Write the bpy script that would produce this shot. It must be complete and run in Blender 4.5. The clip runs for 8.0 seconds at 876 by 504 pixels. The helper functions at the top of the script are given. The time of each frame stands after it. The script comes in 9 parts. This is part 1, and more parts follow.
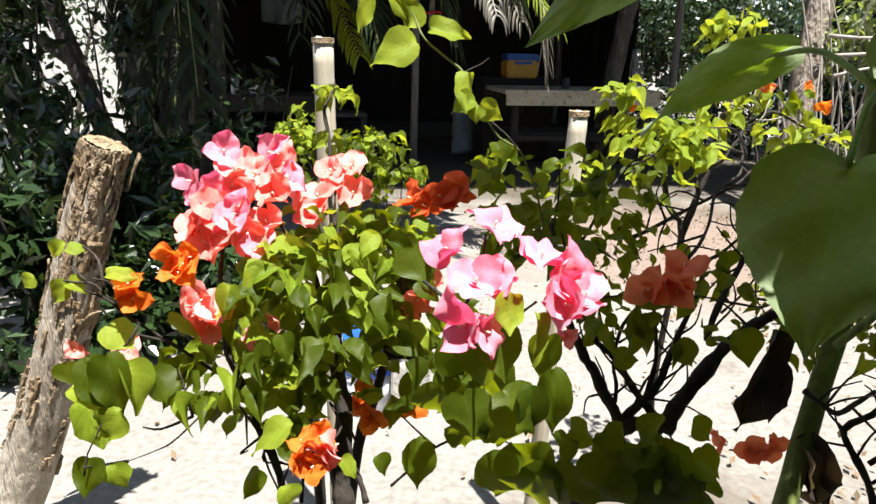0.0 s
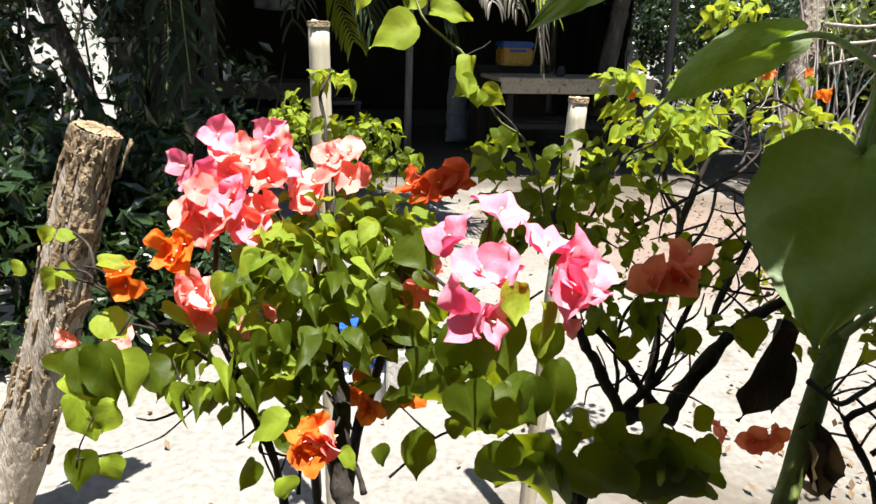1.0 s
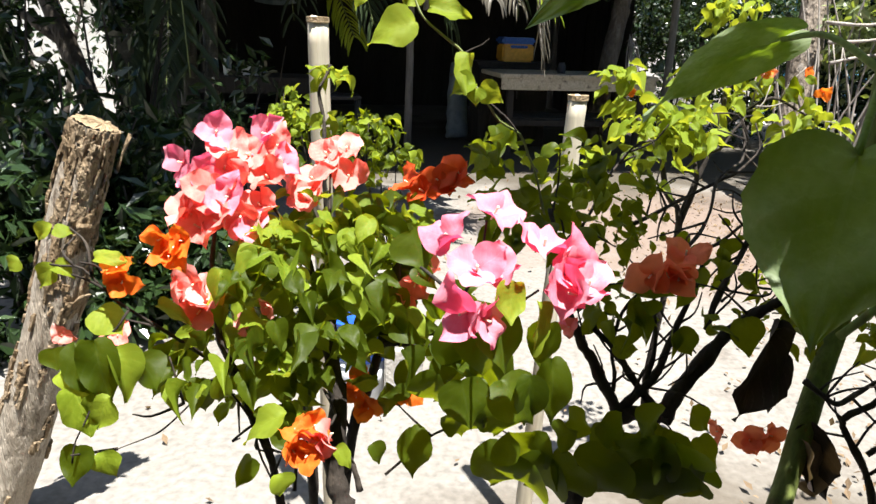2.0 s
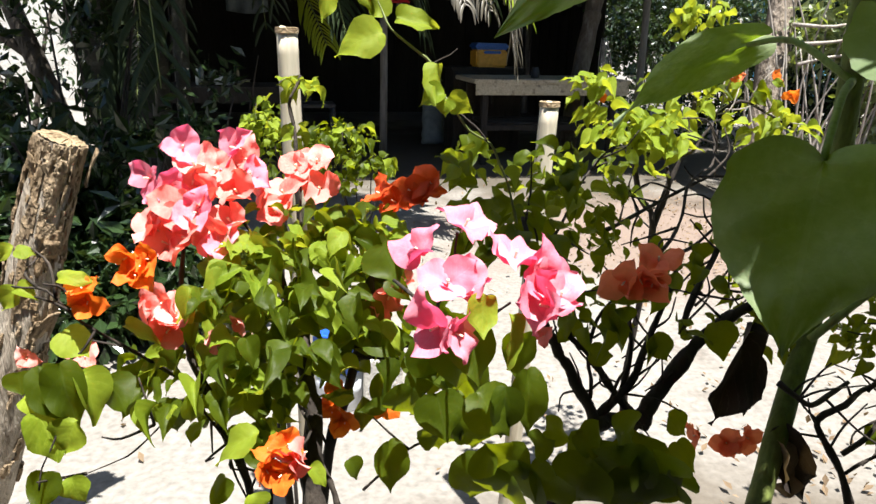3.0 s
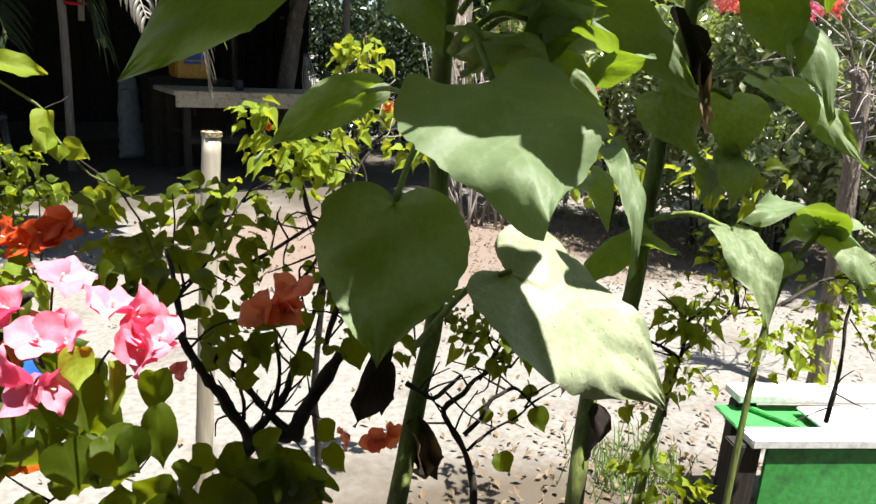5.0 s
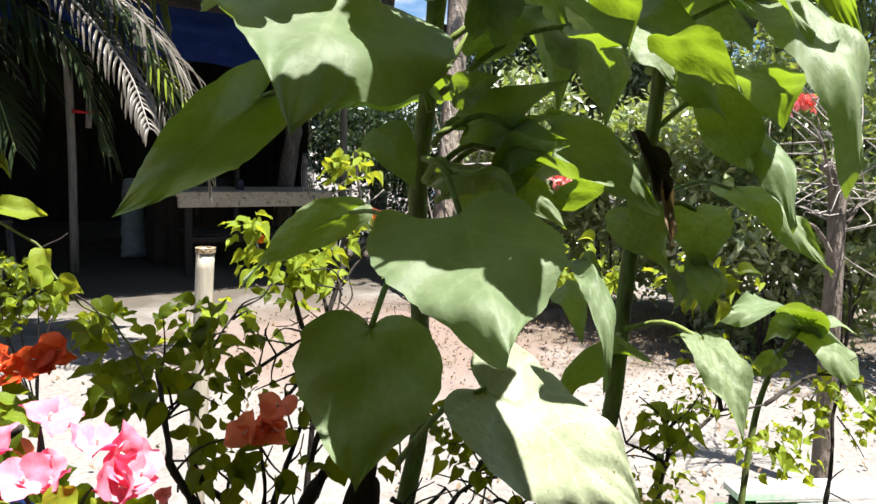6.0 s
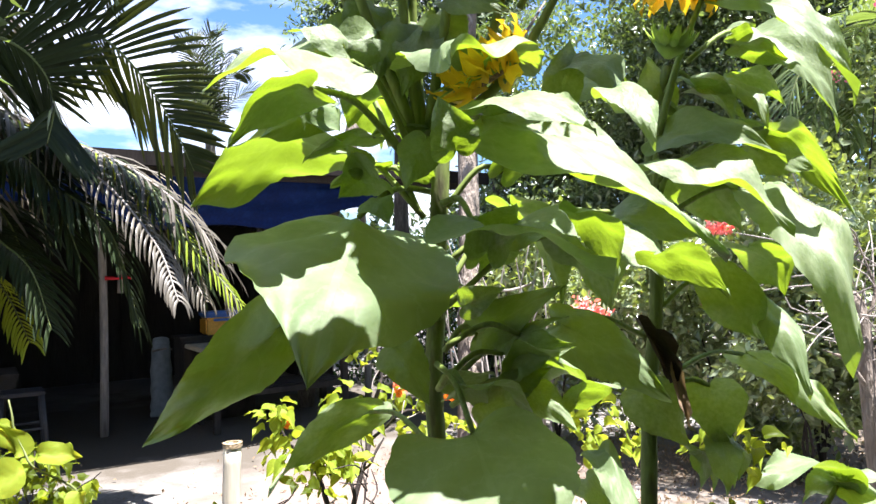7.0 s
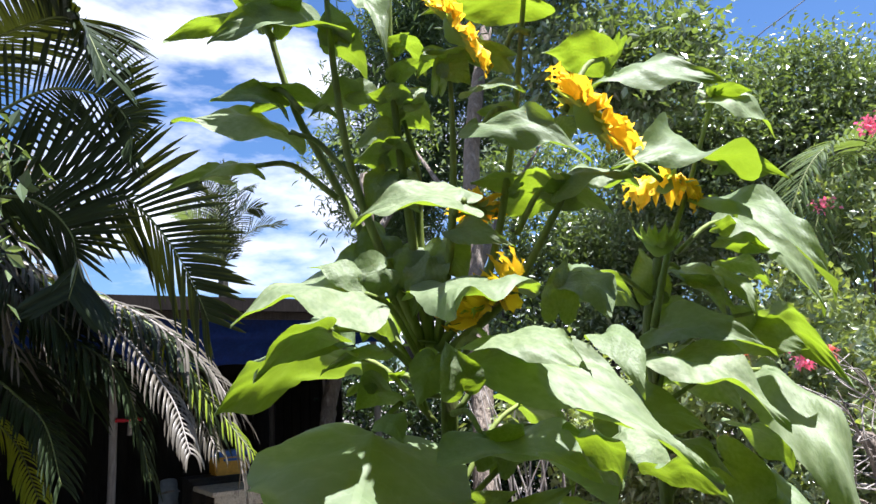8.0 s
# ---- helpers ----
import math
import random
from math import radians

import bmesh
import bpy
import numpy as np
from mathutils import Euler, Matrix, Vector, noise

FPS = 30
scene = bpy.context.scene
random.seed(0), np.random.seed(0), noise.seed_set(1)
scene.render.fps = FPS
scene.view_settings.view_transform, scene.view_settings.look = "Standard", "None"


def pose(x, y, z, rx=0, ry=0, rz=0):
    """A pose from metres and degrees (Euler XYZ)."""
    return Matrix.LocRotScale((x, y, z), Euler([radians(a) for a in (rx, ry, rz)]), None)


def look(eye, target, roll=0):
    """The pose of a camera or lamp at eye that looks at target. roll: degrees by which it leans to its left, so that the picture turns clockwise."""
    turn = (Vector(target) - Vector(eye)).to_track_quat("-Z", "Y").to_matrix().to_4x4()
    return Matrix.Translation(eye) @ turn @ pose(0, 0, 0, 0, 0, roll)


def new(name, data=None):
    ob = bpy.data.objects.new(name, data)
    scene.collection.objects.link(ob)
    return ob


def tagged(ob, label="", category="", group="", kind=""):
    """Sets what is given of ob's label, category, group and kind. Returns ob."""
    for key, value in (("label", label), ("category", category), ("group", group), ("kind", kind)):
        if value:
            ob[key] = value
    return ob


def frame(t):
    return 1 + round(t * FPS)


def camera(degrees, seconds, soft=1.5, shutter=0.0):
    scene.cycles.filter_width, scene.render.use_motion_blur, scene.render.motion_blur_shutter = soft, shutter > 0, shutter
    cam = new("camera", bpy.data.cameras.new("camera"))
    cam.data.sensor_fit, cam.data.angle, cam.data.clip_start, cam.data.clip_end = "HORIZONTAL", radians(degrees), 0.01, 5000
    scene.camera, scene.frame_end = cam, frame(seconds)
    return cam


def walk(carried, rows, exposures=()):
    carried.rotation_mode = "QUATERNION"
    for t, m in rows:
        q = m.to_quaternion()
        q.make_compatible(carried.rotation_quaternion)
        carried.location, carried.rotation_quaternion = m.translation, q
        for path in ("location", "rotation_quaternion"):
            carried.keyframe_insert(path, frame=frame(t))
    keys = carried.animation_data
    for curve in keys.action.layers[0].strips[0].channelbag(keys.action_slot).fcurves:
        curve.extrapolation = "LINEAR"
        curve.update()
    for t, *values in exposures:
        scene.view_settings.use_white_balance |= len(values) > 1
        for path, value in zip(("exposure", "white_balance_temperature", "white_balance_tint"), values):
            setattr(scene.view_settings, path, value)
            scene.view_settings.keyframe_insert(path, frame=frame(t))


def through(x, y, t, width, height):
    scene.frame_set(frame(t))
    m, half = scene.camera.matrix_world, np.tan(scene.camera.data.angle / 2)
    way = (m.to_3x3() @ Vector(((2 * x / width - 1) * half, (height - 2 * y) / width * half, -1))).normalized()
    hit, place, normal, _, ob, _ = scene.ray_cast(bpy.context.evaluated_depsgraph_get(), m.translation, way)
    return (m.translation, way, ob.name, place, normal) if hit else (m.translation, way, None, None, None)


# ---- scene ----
cam = camera(63.7, 8.0)
PATH = [
    (0, (-0.021, 0.172, 1.296), (-0.077, 2.089, 0.729), 1.4),
    (0.5, (-0.033, 0.189, 1.288), (-0.115, 2.105, 0.72), 1.2),
    (1, (-0.031, 0.19, 1.289), (-0.066, 2.098, 0.692), 1.7),
    (1.5, (-0.029, 0.189, 1.29), (-0.065, 2.092, 0.676), 2.1),
    (3, (-0.02, 0.201, 1.297), (0.005, 2.111, 0.705), 1.3),
    (3.5, (-0.008, 0.15, 1.3), (0.224, 2.045, 0.702), 2.8),
    (4, (0.013, 0.146, 1.3), (0.507, 1.988, 0.699), 4.2),
    (4.4, (0.042, 0.119, 1.332), (0.714, 1.93, 0.815), 5.9),
    (4.5, (0.057, 0.116, 1.339), (0.768, 1.91, 0.81), 5.1),
    (4.7, (0.075, 0.114, 1.345), (0.837, 1.881, 0.799), 4.3),
    (5.9, (0.106, 0.066, 1.412), (0.865, 1.885, 1.073), 2.1),
    (6, (0.106, 0.061, 1.416), (0.875, 1.884, 1.121), 2.5),
    (6.5, (0.106, 0.037, 1.463), (0.828, 1.898, 1.329), -0.5),
    (7, (0.108, 0.012, 1.544), (0.817, 1.881, 1.608), -1.7),
    (7.5, (0.078, -0.036, 1.614), (0.766, 1.83, 1.831), -3.4),
    (7.9, (0.068, -0.069, 1.675), (0.753, 1.774, 2.04), -3.1),
    (8, (0.083, -0.076, 1.679), (0.766, 1.761, 2.075), -3.3),
]
walk(cam, [(t, look(eye, target, roll)) for t, eye, target, roll in PATH], [(0.0, 1.84, 6450, 10), (3.5, 1.80, 6450, 10), (4.5, 1.74, 6450, 10), (6.0, 1.85, 6350, 13), (6.5, 2.37, 6150, 17), (7.0, 2.52, 6100, 17), (7.5, 2.40, 6100, 17), (8.0, 1.95, 5950, 17)])

# world, sun
SUN = Vector((0.15, -0.24, 0.96)).normalized()
world = bpy.data.worlds.new("world")
scene.world = world
world.use_nodes = True
wn, wl = world.node_tree.nodes, world.node_tree.links
wn.clear()
w_out = wn.new("ShaderNodeOutputWorld")
w_bg = wn.new("ShaderNodeBackground")
w_sky = wn.new("ShaderNodeTexSky")
w_sky.sky_type = "NISHITA"
w_sky.sun_disc = False
w_sky.air_density = 1.4
w_sky.ozone_density = 4.0
w_sky.dust_density = 0.4
w_sky.sun_elevation = math.asin(SUN.z)
w_sky.sun_rotation = math.atan2(SUN.x, SUN.y)
w_tc = wn.new("ShaderNodeTexCoord")
w_map = wn.new("ShaderNodeMapping")
w_map.inputs["Scale"].default_value = (1.3, 1.3, 3.6)
w_noise = wn.new("ShaderNodeTexNoise")
w_noise.inputs["Scale"].default_value = 1.7
w_noise.inputs["Detail"].default_value = 7
w_noise.inputs["Roughness"].default_value = 0.55
w_ramp = wn.new("ShaderNodeValToRGB")
w_ramp.color_ramp.elements[0].position = 0.49
w_ramp.color_ramp.elements[1].position = 0.62
w_mix = wn.new("ShaderNodeMix")
w_mix.data_type = "RGBA"
w_mix.inputs["B"].default_value = (18.0, 18.2, 18.6, 1)
w_tint = wn.new("ShaderNodeMix")
w_tint.data_type = "RGBA"
w_tint.blend_type = "MULTIPLY"
w_tint.inputs["Factor"].default_value = 1.0
w_tint.inputs["B"].default_value = (1.1, 1.4, 1.75, 1)
wl.new(w_tc.outputs["Generated"], w_map.inputs["Vector"])
wl.new(w_map.outputs["Vector"], w_noise.inputs["Vector"])
wl.new(w_noise.outputs["Fac"], w_ramp.inputs["Fac"])
wl.new(w_ramp.outputs["Color"], w_mix.inputs["Factor"])
wl.new(w_sky.outputs["Color"], w_tint.inputs["A"])
wl.new(w_tint.outputs["Result"], w_mix.inputs["A"])
wl.new(w_mix.outputs["Result"], w_bg.inputs["Color"])
w_bg.inputs["Strength"].default_value = 0.024
wl.new(w_bg.outputs["Background"], w_out.inputs["Surface"])

sun_lamp = bpy.data.lights.new("sun", "SUN")
sun_lamp.energy = 5.0
sun_lamp.angle = radians(0.53)
sun_lamp.color = (1.0, 0.96, 0.90)
sun = new("sun", sun_lamp)
sun.matrix_basis = look(SUN * 30, (0, 0, 0))


# materials
def shader(name, rough=0.6, spec=0.4):
    m = bpy.data.materials.new(name)
    m.use_nodes = True
    b = m.node_tree.nodes["Principled BSDF"]
    b.inputs["Roughness"].default_value = rough
    b.inputs["Specular IOR Level"].default_value = spec
    return m, m.node_tree.nodes, m.node_tree.links, b


def mixed(nd, ln, fac, a, b):
    """A colour between a and b (sockets or colours) by the socket fac."""
    x = nd.new("ShaderNodeMix")
    x.data_type = "RGBA"
    ln.new(fac, x.inputs["Factor"])
    for key, v in (("A", a), ("B", b)):
        if isinstance(v, tuple):
            x.inputs[key].default_value = (*v, 1)
        else:
            ln.new(v, x.inputs[key])
    return x.outputs["Result"]


def noise_fac(nd, ln, scale, lo, hi, detail=5, stretch=(1, 1, 1), coords="Object"):
    tc = nd.new("ShaderNodeTexCoord")
    mp = nd.new("ShaderNodeMapping")
    mp.inputs["Scale"].default_value = stretch
    nz = nd.new("ShaderNodeTexNoise")
    nz.inputs["Scale"].default_value = scale
    nz.inputs["Detail"].default_value = detail
    mr = nd.new("ShaderNodeMapRange")
    mr.inputs["From Min"].default_value = lo
    mr.inputs["From Max"].default_value = hi
    ln.new(tc.outputs[coords], mp.inputs["Vector"])
    ln.new(mp.outputs["Vector"], nz.inputs["Vector"])
    ln.new(nz.outputs["Fac"], mr.inputs["Value"])
    return mr.outputs["Result"]


def bumped(nd, ln, b, height, strength, distance):
    bp = nd.new("ShaderNodeBump")
    bp.inputs["Strength"].default_value = strength
    bp.inputs["Distance"].default_value = distance
    ln.new(height, bp.inputs["Height"])
    ln.new(bp.outputs["Normal"], b.inputs["Normal"])
    return bp.outputs["Normal"]


def rough_surface(name, c1, c2, c3, scale, fine, rough=0.8, bump=0.4, dist=0.01, stretch=(1, 1, 1), spec=0.3):
    """Two tones in patches, a third in stains, with a fine relief."""
    m, nd, ln, b = shader(name, rough, spec)
    big = noise_fac(nd, ln, scale, 0.35, 0.65, 5, stretch)
    small = noise_fac(nd, ln, fine, 0.3, 0.7, 6, stretch)
    col = mixed(nd, ln, big, c1, c2)
    stain = noise_fac(nd, ln, scale * 2.7, 0.56, 0.74, 4, stretch)
    col = mixed(nd, ln, stain, col, c3)
    mul = nd.new("ShaderNodeMix")
    mul.data_type, mul.blend_type = "RGBA", "MULTIPLY"
    mul.inputs["Factor"].default_value = 0.35
    ln.new(col, mul.inputs["A"])
    ln.new(small, mul.inputs["B"])
    ln.new(mul.outputs["Result"], b.inputs["Base Color"])
    bumped(nd, ln, b, small, bump, dist)
    return m


def foliage(name, dark, light, glow, through=0.45, rough=0.45, spec=0.4, veins=0.35, spots=None, relief=0.0012):
    """A leaf: colour differs from leaf to leaf, pale veins, light shines through the blade."""
    m, nd, ln, b = shader(name, rough, spec)
    info = nd.new("ShaderNodeObjectInfo")
    geo = nd.new("ShaderNodeNewGeometry")
    add = nd.new("ShaderNodeMath")
    add.operation = "ADD"
    ln.new(info.outputs["Random"], add.inputs[0])
    ln.new(geo.outputs["Random Per Island"], add.inputs[1])
    fr = nd.new("ShaderNodeMath")
    fr.operation = "FRACT"
    ln.new(add.outputs[0], fr.inputs[0])
    patch = noise_fac(nd, ln, 9.0, 0.35, 0.7, 4)
    col = mixed(nd, ln, fr.outputs[0], dark, light)
    col = mixed(nd, ln, patch, col, tuple(0.5 * (p + q) for p, q in zip(dark, light)))
    if relief > 0.003:
        mottle = noise_fac(nd, ln, 16.0, 0.40, 0.70, 6)
        col = mixed(nd, ln, mottle, col, tuple(0.70 * p + 0.20 * q for p, q in zip(dark, light)))
    # veins from the blade's own coordinates
    uv = nd.new("ShaderNodeUVMap")
    sep = nd.new("ShaderNodeSeparateXYZ")
    ln.new(uv.outputs["UV"], sep.inputs[0])

    def calc(op, a, c=None):
        n = nd.new("ShaderNodeMath")
        n.operation = op
        for i, v in enumerate((a, c)):
            if v is None:
                continue
            if isinstance(v, (int, float)):
                n.inputs[i].default_value = v
            else:
                ln.new(v, n.inputs[i])
        return n.outputs[0]

    side = calc("ABSOLUTE", calc("SUBTRACT", sep.outputs["X"], 0.5))
    rib = calc("LESS_THAN", side, 0.018)
    wobble = noise_fac(nd, ln, 30.0, 0.0, 1.0, 3)
    run = calc("SUBTRACT", calc("ADD", sep.outputs["Y"], calc("MULTIPLY", wobble, 0.09)), calc("MULTIPLY", side, 0.75))
    wave = calc("ABSOLUTE", calc("SUBTRACT", calc("FRACT", calc("MULTIPLY", run, 7.0)), 0.5))
    lateral = calc("LESS_THAN", wave, 0.05)
    vein = calc("MULTIPLY", calc("MAXIMUM", rib, lateral), veins)
    pale = tuple(min(1, v * 1.6 + 0.05) for v in light)
    col = mixed(nd, ln, vein, col, pale)
    if spots:
        blot = noise_fac(nd, ln, 55.0, 0.66, 0.72, 3)
        col = mixed(nd, ln, blot, col, spots)
    ln.new(col, b.inputs["Base Color"])
    crinkle = noise_fac(nd, ln, 42.0, 0.2, 0.8, 4)
    ridge = calc("ADD", calc("MULTIPLY", calc("SUBTRACT", wave, calc("MULTIPLY", rib, 0.4)), 0.45), calc("MULTIPLY", crinkle, 0.14))
    if relief > 0.003:
        ridge = calc("ADD", ridge, calc("MULTIPLY", noise_fac(nd, ln, 13.0, 0.15, 0.85, 2), 0.7))
    nrm = bumped(nd, ln, b, ridge, 0.4, relief)
    tr = nd.new("ShaderNodeBsdfTranslucent")
    glow_col = mixed(nd, ln, fr.outputs[0], tuple(v * 0.8 for v in glow), glow)
    ln.new(mixed(nd, ln, vein, glow_col, tuple(v * 0.6 for v in glow)), tr.inputs["Color"])
    ln.new(nrm, tr.inputs["Normal"])
    mx = nd.new("ShaderNodeMixShader")
    mx.inputs[0].default_value = through
    ln.new(b.outputs[0], mx.inputs[1])
    ln.new(tr.outputs[0], mx.inputs[2])
    ln.new(mx.outputs[0], nd["Material Output"].inputs["Surface"])
    return m


def plain(name, c, rough=0.5, metal=0.0, vary=0.25, scale=30.0):
    m, nd, ln, b = shader(name, rough, 0.4)
    f = noise_fac(nd, ln, scale, 0.35, 0.7)
    ln.new(mixed(nd, ln, f, c, tuple(v * (1 - vary) for v in c)), b.inputs["Base Color"])
    b.inputs["Metallic"].default_value = metal
    bumped(nd, ln, b, f, 0.15, 0.003)
    return m


SAND = rough_surface("sand", (0.245, 0.230, 0.207), (0.215, 0.200, 0.178), (0.155, 0.137, 0.118), 0.9, 38.0, 0.95, 0.4, 0.006, spec=0.1)


def soil_shade_patches(m):
    """Brown bed earth round the sunflowers, with shade of bed, shed and hedge painted in; ragged edges."""
    nd, ln = m.node_tree.nodes, m.node_tree.links
    b = nd["Principled BSDF"]
    base = b.inputs["Base Color"].links[0].from_socket
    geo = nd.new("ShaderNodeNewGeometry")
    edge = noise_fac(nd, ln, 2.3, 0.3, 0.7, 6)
    # Ellipses two to four put bed, roof and hedge shade into the ground colour.
    for centre, radii, patch_tone in (((1.9, 5.0, 0), (1.8, 1.35, 1), (0.165, 0.128, 0.105)), ((1.0, 1.5, 0), (1.05, 0.65, 1), (0.085, 0.07, 0.052)), ((0.2, 8.2, 0), (4.2, 2.4, 1), (0.08, 0.07, 0.055)), ((4.9, 4.4, 0), (1.9, 1.0, 1), (0.11, 0.09, 0.065))):
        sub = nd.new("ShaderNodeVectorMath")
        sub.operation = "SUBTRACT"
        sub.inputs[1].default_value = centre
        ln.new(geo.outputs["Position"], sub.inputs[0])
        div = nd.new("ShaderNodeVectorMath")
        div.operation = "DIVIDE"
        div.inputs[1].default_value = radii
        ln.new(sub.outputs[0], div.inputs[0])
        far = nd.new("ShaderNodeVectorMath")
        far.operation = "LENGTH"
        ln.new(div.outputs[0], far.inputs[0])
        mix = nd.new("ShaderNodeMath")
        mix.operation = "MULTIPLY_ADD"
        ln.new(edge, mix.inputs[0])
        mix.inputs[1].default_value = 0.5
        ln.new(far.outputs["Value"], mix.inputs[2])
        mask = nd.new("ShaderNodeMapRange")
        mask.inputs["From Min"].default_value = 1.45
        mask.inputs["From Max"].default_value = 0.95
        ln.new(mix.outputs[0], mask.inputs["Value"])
        base = mixed(nd, ln, mask.outputs["Result"], base, patch_tone)
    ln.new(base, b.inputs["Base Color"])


soil_shade_patches(SAND)
LEAF = foliage("bougainvillea_leaf", (0.014, 0.026, 0.001), (0.050, 0.074, 0.003), (0.38, 0.45, 0.005), 0.32, 0.5, 0.16, 0.10, None, 0.0006)
# Colours young shoots and also stands in for sunlit leaves on older growth.
LEAF_YOUNG_LIT = foliage("young_lit_leaf", (0.085, 0.14, 0.006), (0.21, 0.27, 0.022), (0.52, 0.56, 0.03), 0.40, 0.6, 0.2, 0.14, None, 0.0012)
LEAF_SUN = foliage("sunflower_leaf", (0.090, 0.138, 0.060), (0.215, 0.252, 0.142), (0.40, 0.60, 0.018), 0.25, 0.55, 0.3, 0.09, None, 0.0031)
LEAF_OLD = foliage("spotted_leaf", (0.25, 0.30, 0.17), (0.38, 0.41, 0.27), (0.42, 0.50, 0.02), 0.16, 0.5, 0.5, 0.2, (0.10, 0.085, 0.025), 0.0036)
# Near-black leaf: the shade over background shrubs is put into its colour.
LEAF_GLOSS_SHADE = foliage("glossy_shade_leaf", (0.006, 0.014, 0.005), (0.026, 0.052, 0.014), (0.09, 0.14, 0.02), 0.14, 0.26, 0.6, 0.2)
LEAF_TREE = foliage("tree_leaf", (0.045, 0.078, 0.032), (0.15, 0.19, 0.085), (0.28, 0.40, 0.05), 0.22, 0.27, 0.95, 0.0)
LEAF_FEATHER = foliage("feathery_leaf", (0.02, 0.05, 0.015), (0.05, 0.09, 0.025), (0.16, 0.24, 0.04), 0.25, 0.45, 0.4, 0.0)
# Near-black: the backlit look of the fronds is kept in this colour.
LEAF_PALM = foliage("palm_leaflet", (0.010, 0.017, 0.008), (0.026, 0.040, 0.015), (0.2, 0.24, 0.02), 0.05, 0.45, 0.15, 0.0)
LEAF_HEDGE = foliage("hedge_leaf", (0.085, 0.12, 0.05), (0.31, 0.36, 0.19), (0.42, 0.52, 0.05), 0.30, 0.30, 0.9, 0.0)
LEAF_DRY = foliage("dry_palm_leaflet", (0.03, 0.026, 0.02), (0.18, 0.165, 0.13), (0.25, 0.2, 0.1), 0.2, 0.4, 0.4, 0.0)
LEAF_DEAD = foliage("withered_leaf", (0.014, 0.011, 0.010), (0.040, 0.030, 0.024), (0.10, 0.06, 0.02), 0.10, 0.7, 0.2, 0.2)
PINK = foliage("pink_bract", (0.86, 0.18, 0.30), (0.94, 0.48, 0.55), (0.95, 0.11, 0.25), 0.48, 0.6, 0.15, 0.10, None, 0.0008)
CORAL = foliage("coral_bract", (0.86, 0.20, 0.16), (0.95, 0.55, 0.50), (0.95, 0.14, 0.09), 0.48, 0.6, 0.15, 0.10, None, 0.0008)
ORANGE = foliage("orange_bract", (0.74, 0.13, 0.015), (0.86, 0.22, 0.03), (0.95, 0.26, 0.02), 0.42, 0.55, 0.2, 0.16)
RED = foliage("red_bract", (0.55, 0.07, 0.015), (0.68, 0.11, 0.03), (0.85, 0.14, 0.02), 0.36, 0.55, 0.2, 0.12)
SALMON = foliage("salmon_bract", (0.80, 0.21, 0.12), (0.90, 0.33, 0.20), (0.95, 0.26, 0.10), 0.52, 0.6, 0.15, 0.12)
CREAM = plain("flower_tube", (0.85, 0.80, 0.55), 0.6)
PETAL = foliage("sunflower_petal", (0.80, 0.48, 0.01), (0.90, 0.62, 0.02), (0.95, 0.66, 0.02), 0.4, 0.5, 0.25, 0.1)
DISC = rough_surface("sunflower_disc", (0.10, 0.055, 0.02), (0.20, 0.11, 0.03), (0.32, 0.2, 0.04), 40, 260, 0.9, 0.9, 0.004)
SEPAL = foliage("sepal", (0.16, 0.26, 0.05), (0.26, 0.38, 0.08), (0.5, 0.65, 0.06), 0.35, 0.5, 0.3, 0.1)
# Main stems: darker copy of the stalk green, with shade in the colour.
STEM_SHADED = rough_surface("shaded_sunflower_stem", (0.12, 0.16, 0.035), (0.17, 0.21, 0.055), (0.07, 0.065, 0.03), 12, 150, 0.7, 0.4, 0.003, (1, 1, 0.2))
# Thin upper stalks: lighter copy, with the sun on them in the colour.
STEM_GREEN = rough_surface("sunflower_stem", (0.15, 0.21, 0.04), (0.22, 0.28, 0.065), (0.12, 0.14, 0.035), 14, 160, 0.65, 0.3, 0.002, (1, 1, 0.2))
# Near-black bark: shade lying on the stems is put into this colour.
TWIG = rough_surface("bougainvillea_bark", (0.022, 0.017, 0.014), (0.045, 0.036, 0.028), (0.09, 0.072, 0.056), 18, 120, 0.85, 0.5, 0.004, (1, 1, 0.4))
TWIG_GREEN = plain("green_twig", (0.14, 0.17, 0.05), 0.6)
BARK = rough_surface("tree_bark", (0.16, 0.13, 0.10), (0.24, 0.20, 0.16), (0.34, 0.31, 0.27), 5, 40, 0.9, 0.9, 0.02, (1, 1, 0.3))
BARK_DARK = rough_surface("dark_bark", (0.05, 0.04, 0.03), (0.09, 0.075, 0.06), (0.14, 0.12, 0.10), 5, 40, 0.9, 0.9, 0.02, (1, 1, 0.3))
LOG_BARK = rough_surface("peeling_bark", (0.22, 0.155, 0.09), (0.36, 0.28, 0.185), (0.05, 0.032, 0.02), 14, 90, 0.95, 1.0, 0.008, (1, 1, 0.5), 0.1)
LOG_BARE = rough_surface("bare_grey_wood", (0.40, 0.34, 0.265), (0.52, 0.465, 0.385), (0.13, 0.09, 0.06), 10, 120, 0.9, 0.8, 0.006, (2.2, 2.2, 0.25), 0.1)
LOG_WOOD = rough_surface("sawn_wood", (0.30, 0.225, 0.13), (0.38, 0.29, 0.18), (0.16, 0.10, 0.05), 20, 160, 0.85, 0.7, 0.004)
BAMBOO = rough_surface("dried_bamboo", (0.46, 0.40, 0.29), (0.56, 0.51, 0.40), (0.22, 0.17, 0.10), 6, 70, 0.65, 0.3, 0.003, (1, 1, 0.12))
PALM_TRUNK = rough_surface("palm_trunk", (0.035, 0.034, 0.024), (0.065, 0.062, 0.045), (0.11, 0.105, 0.085), 7, 60, 0.8, 0.5, 0.008, (1, 1, 2.5))
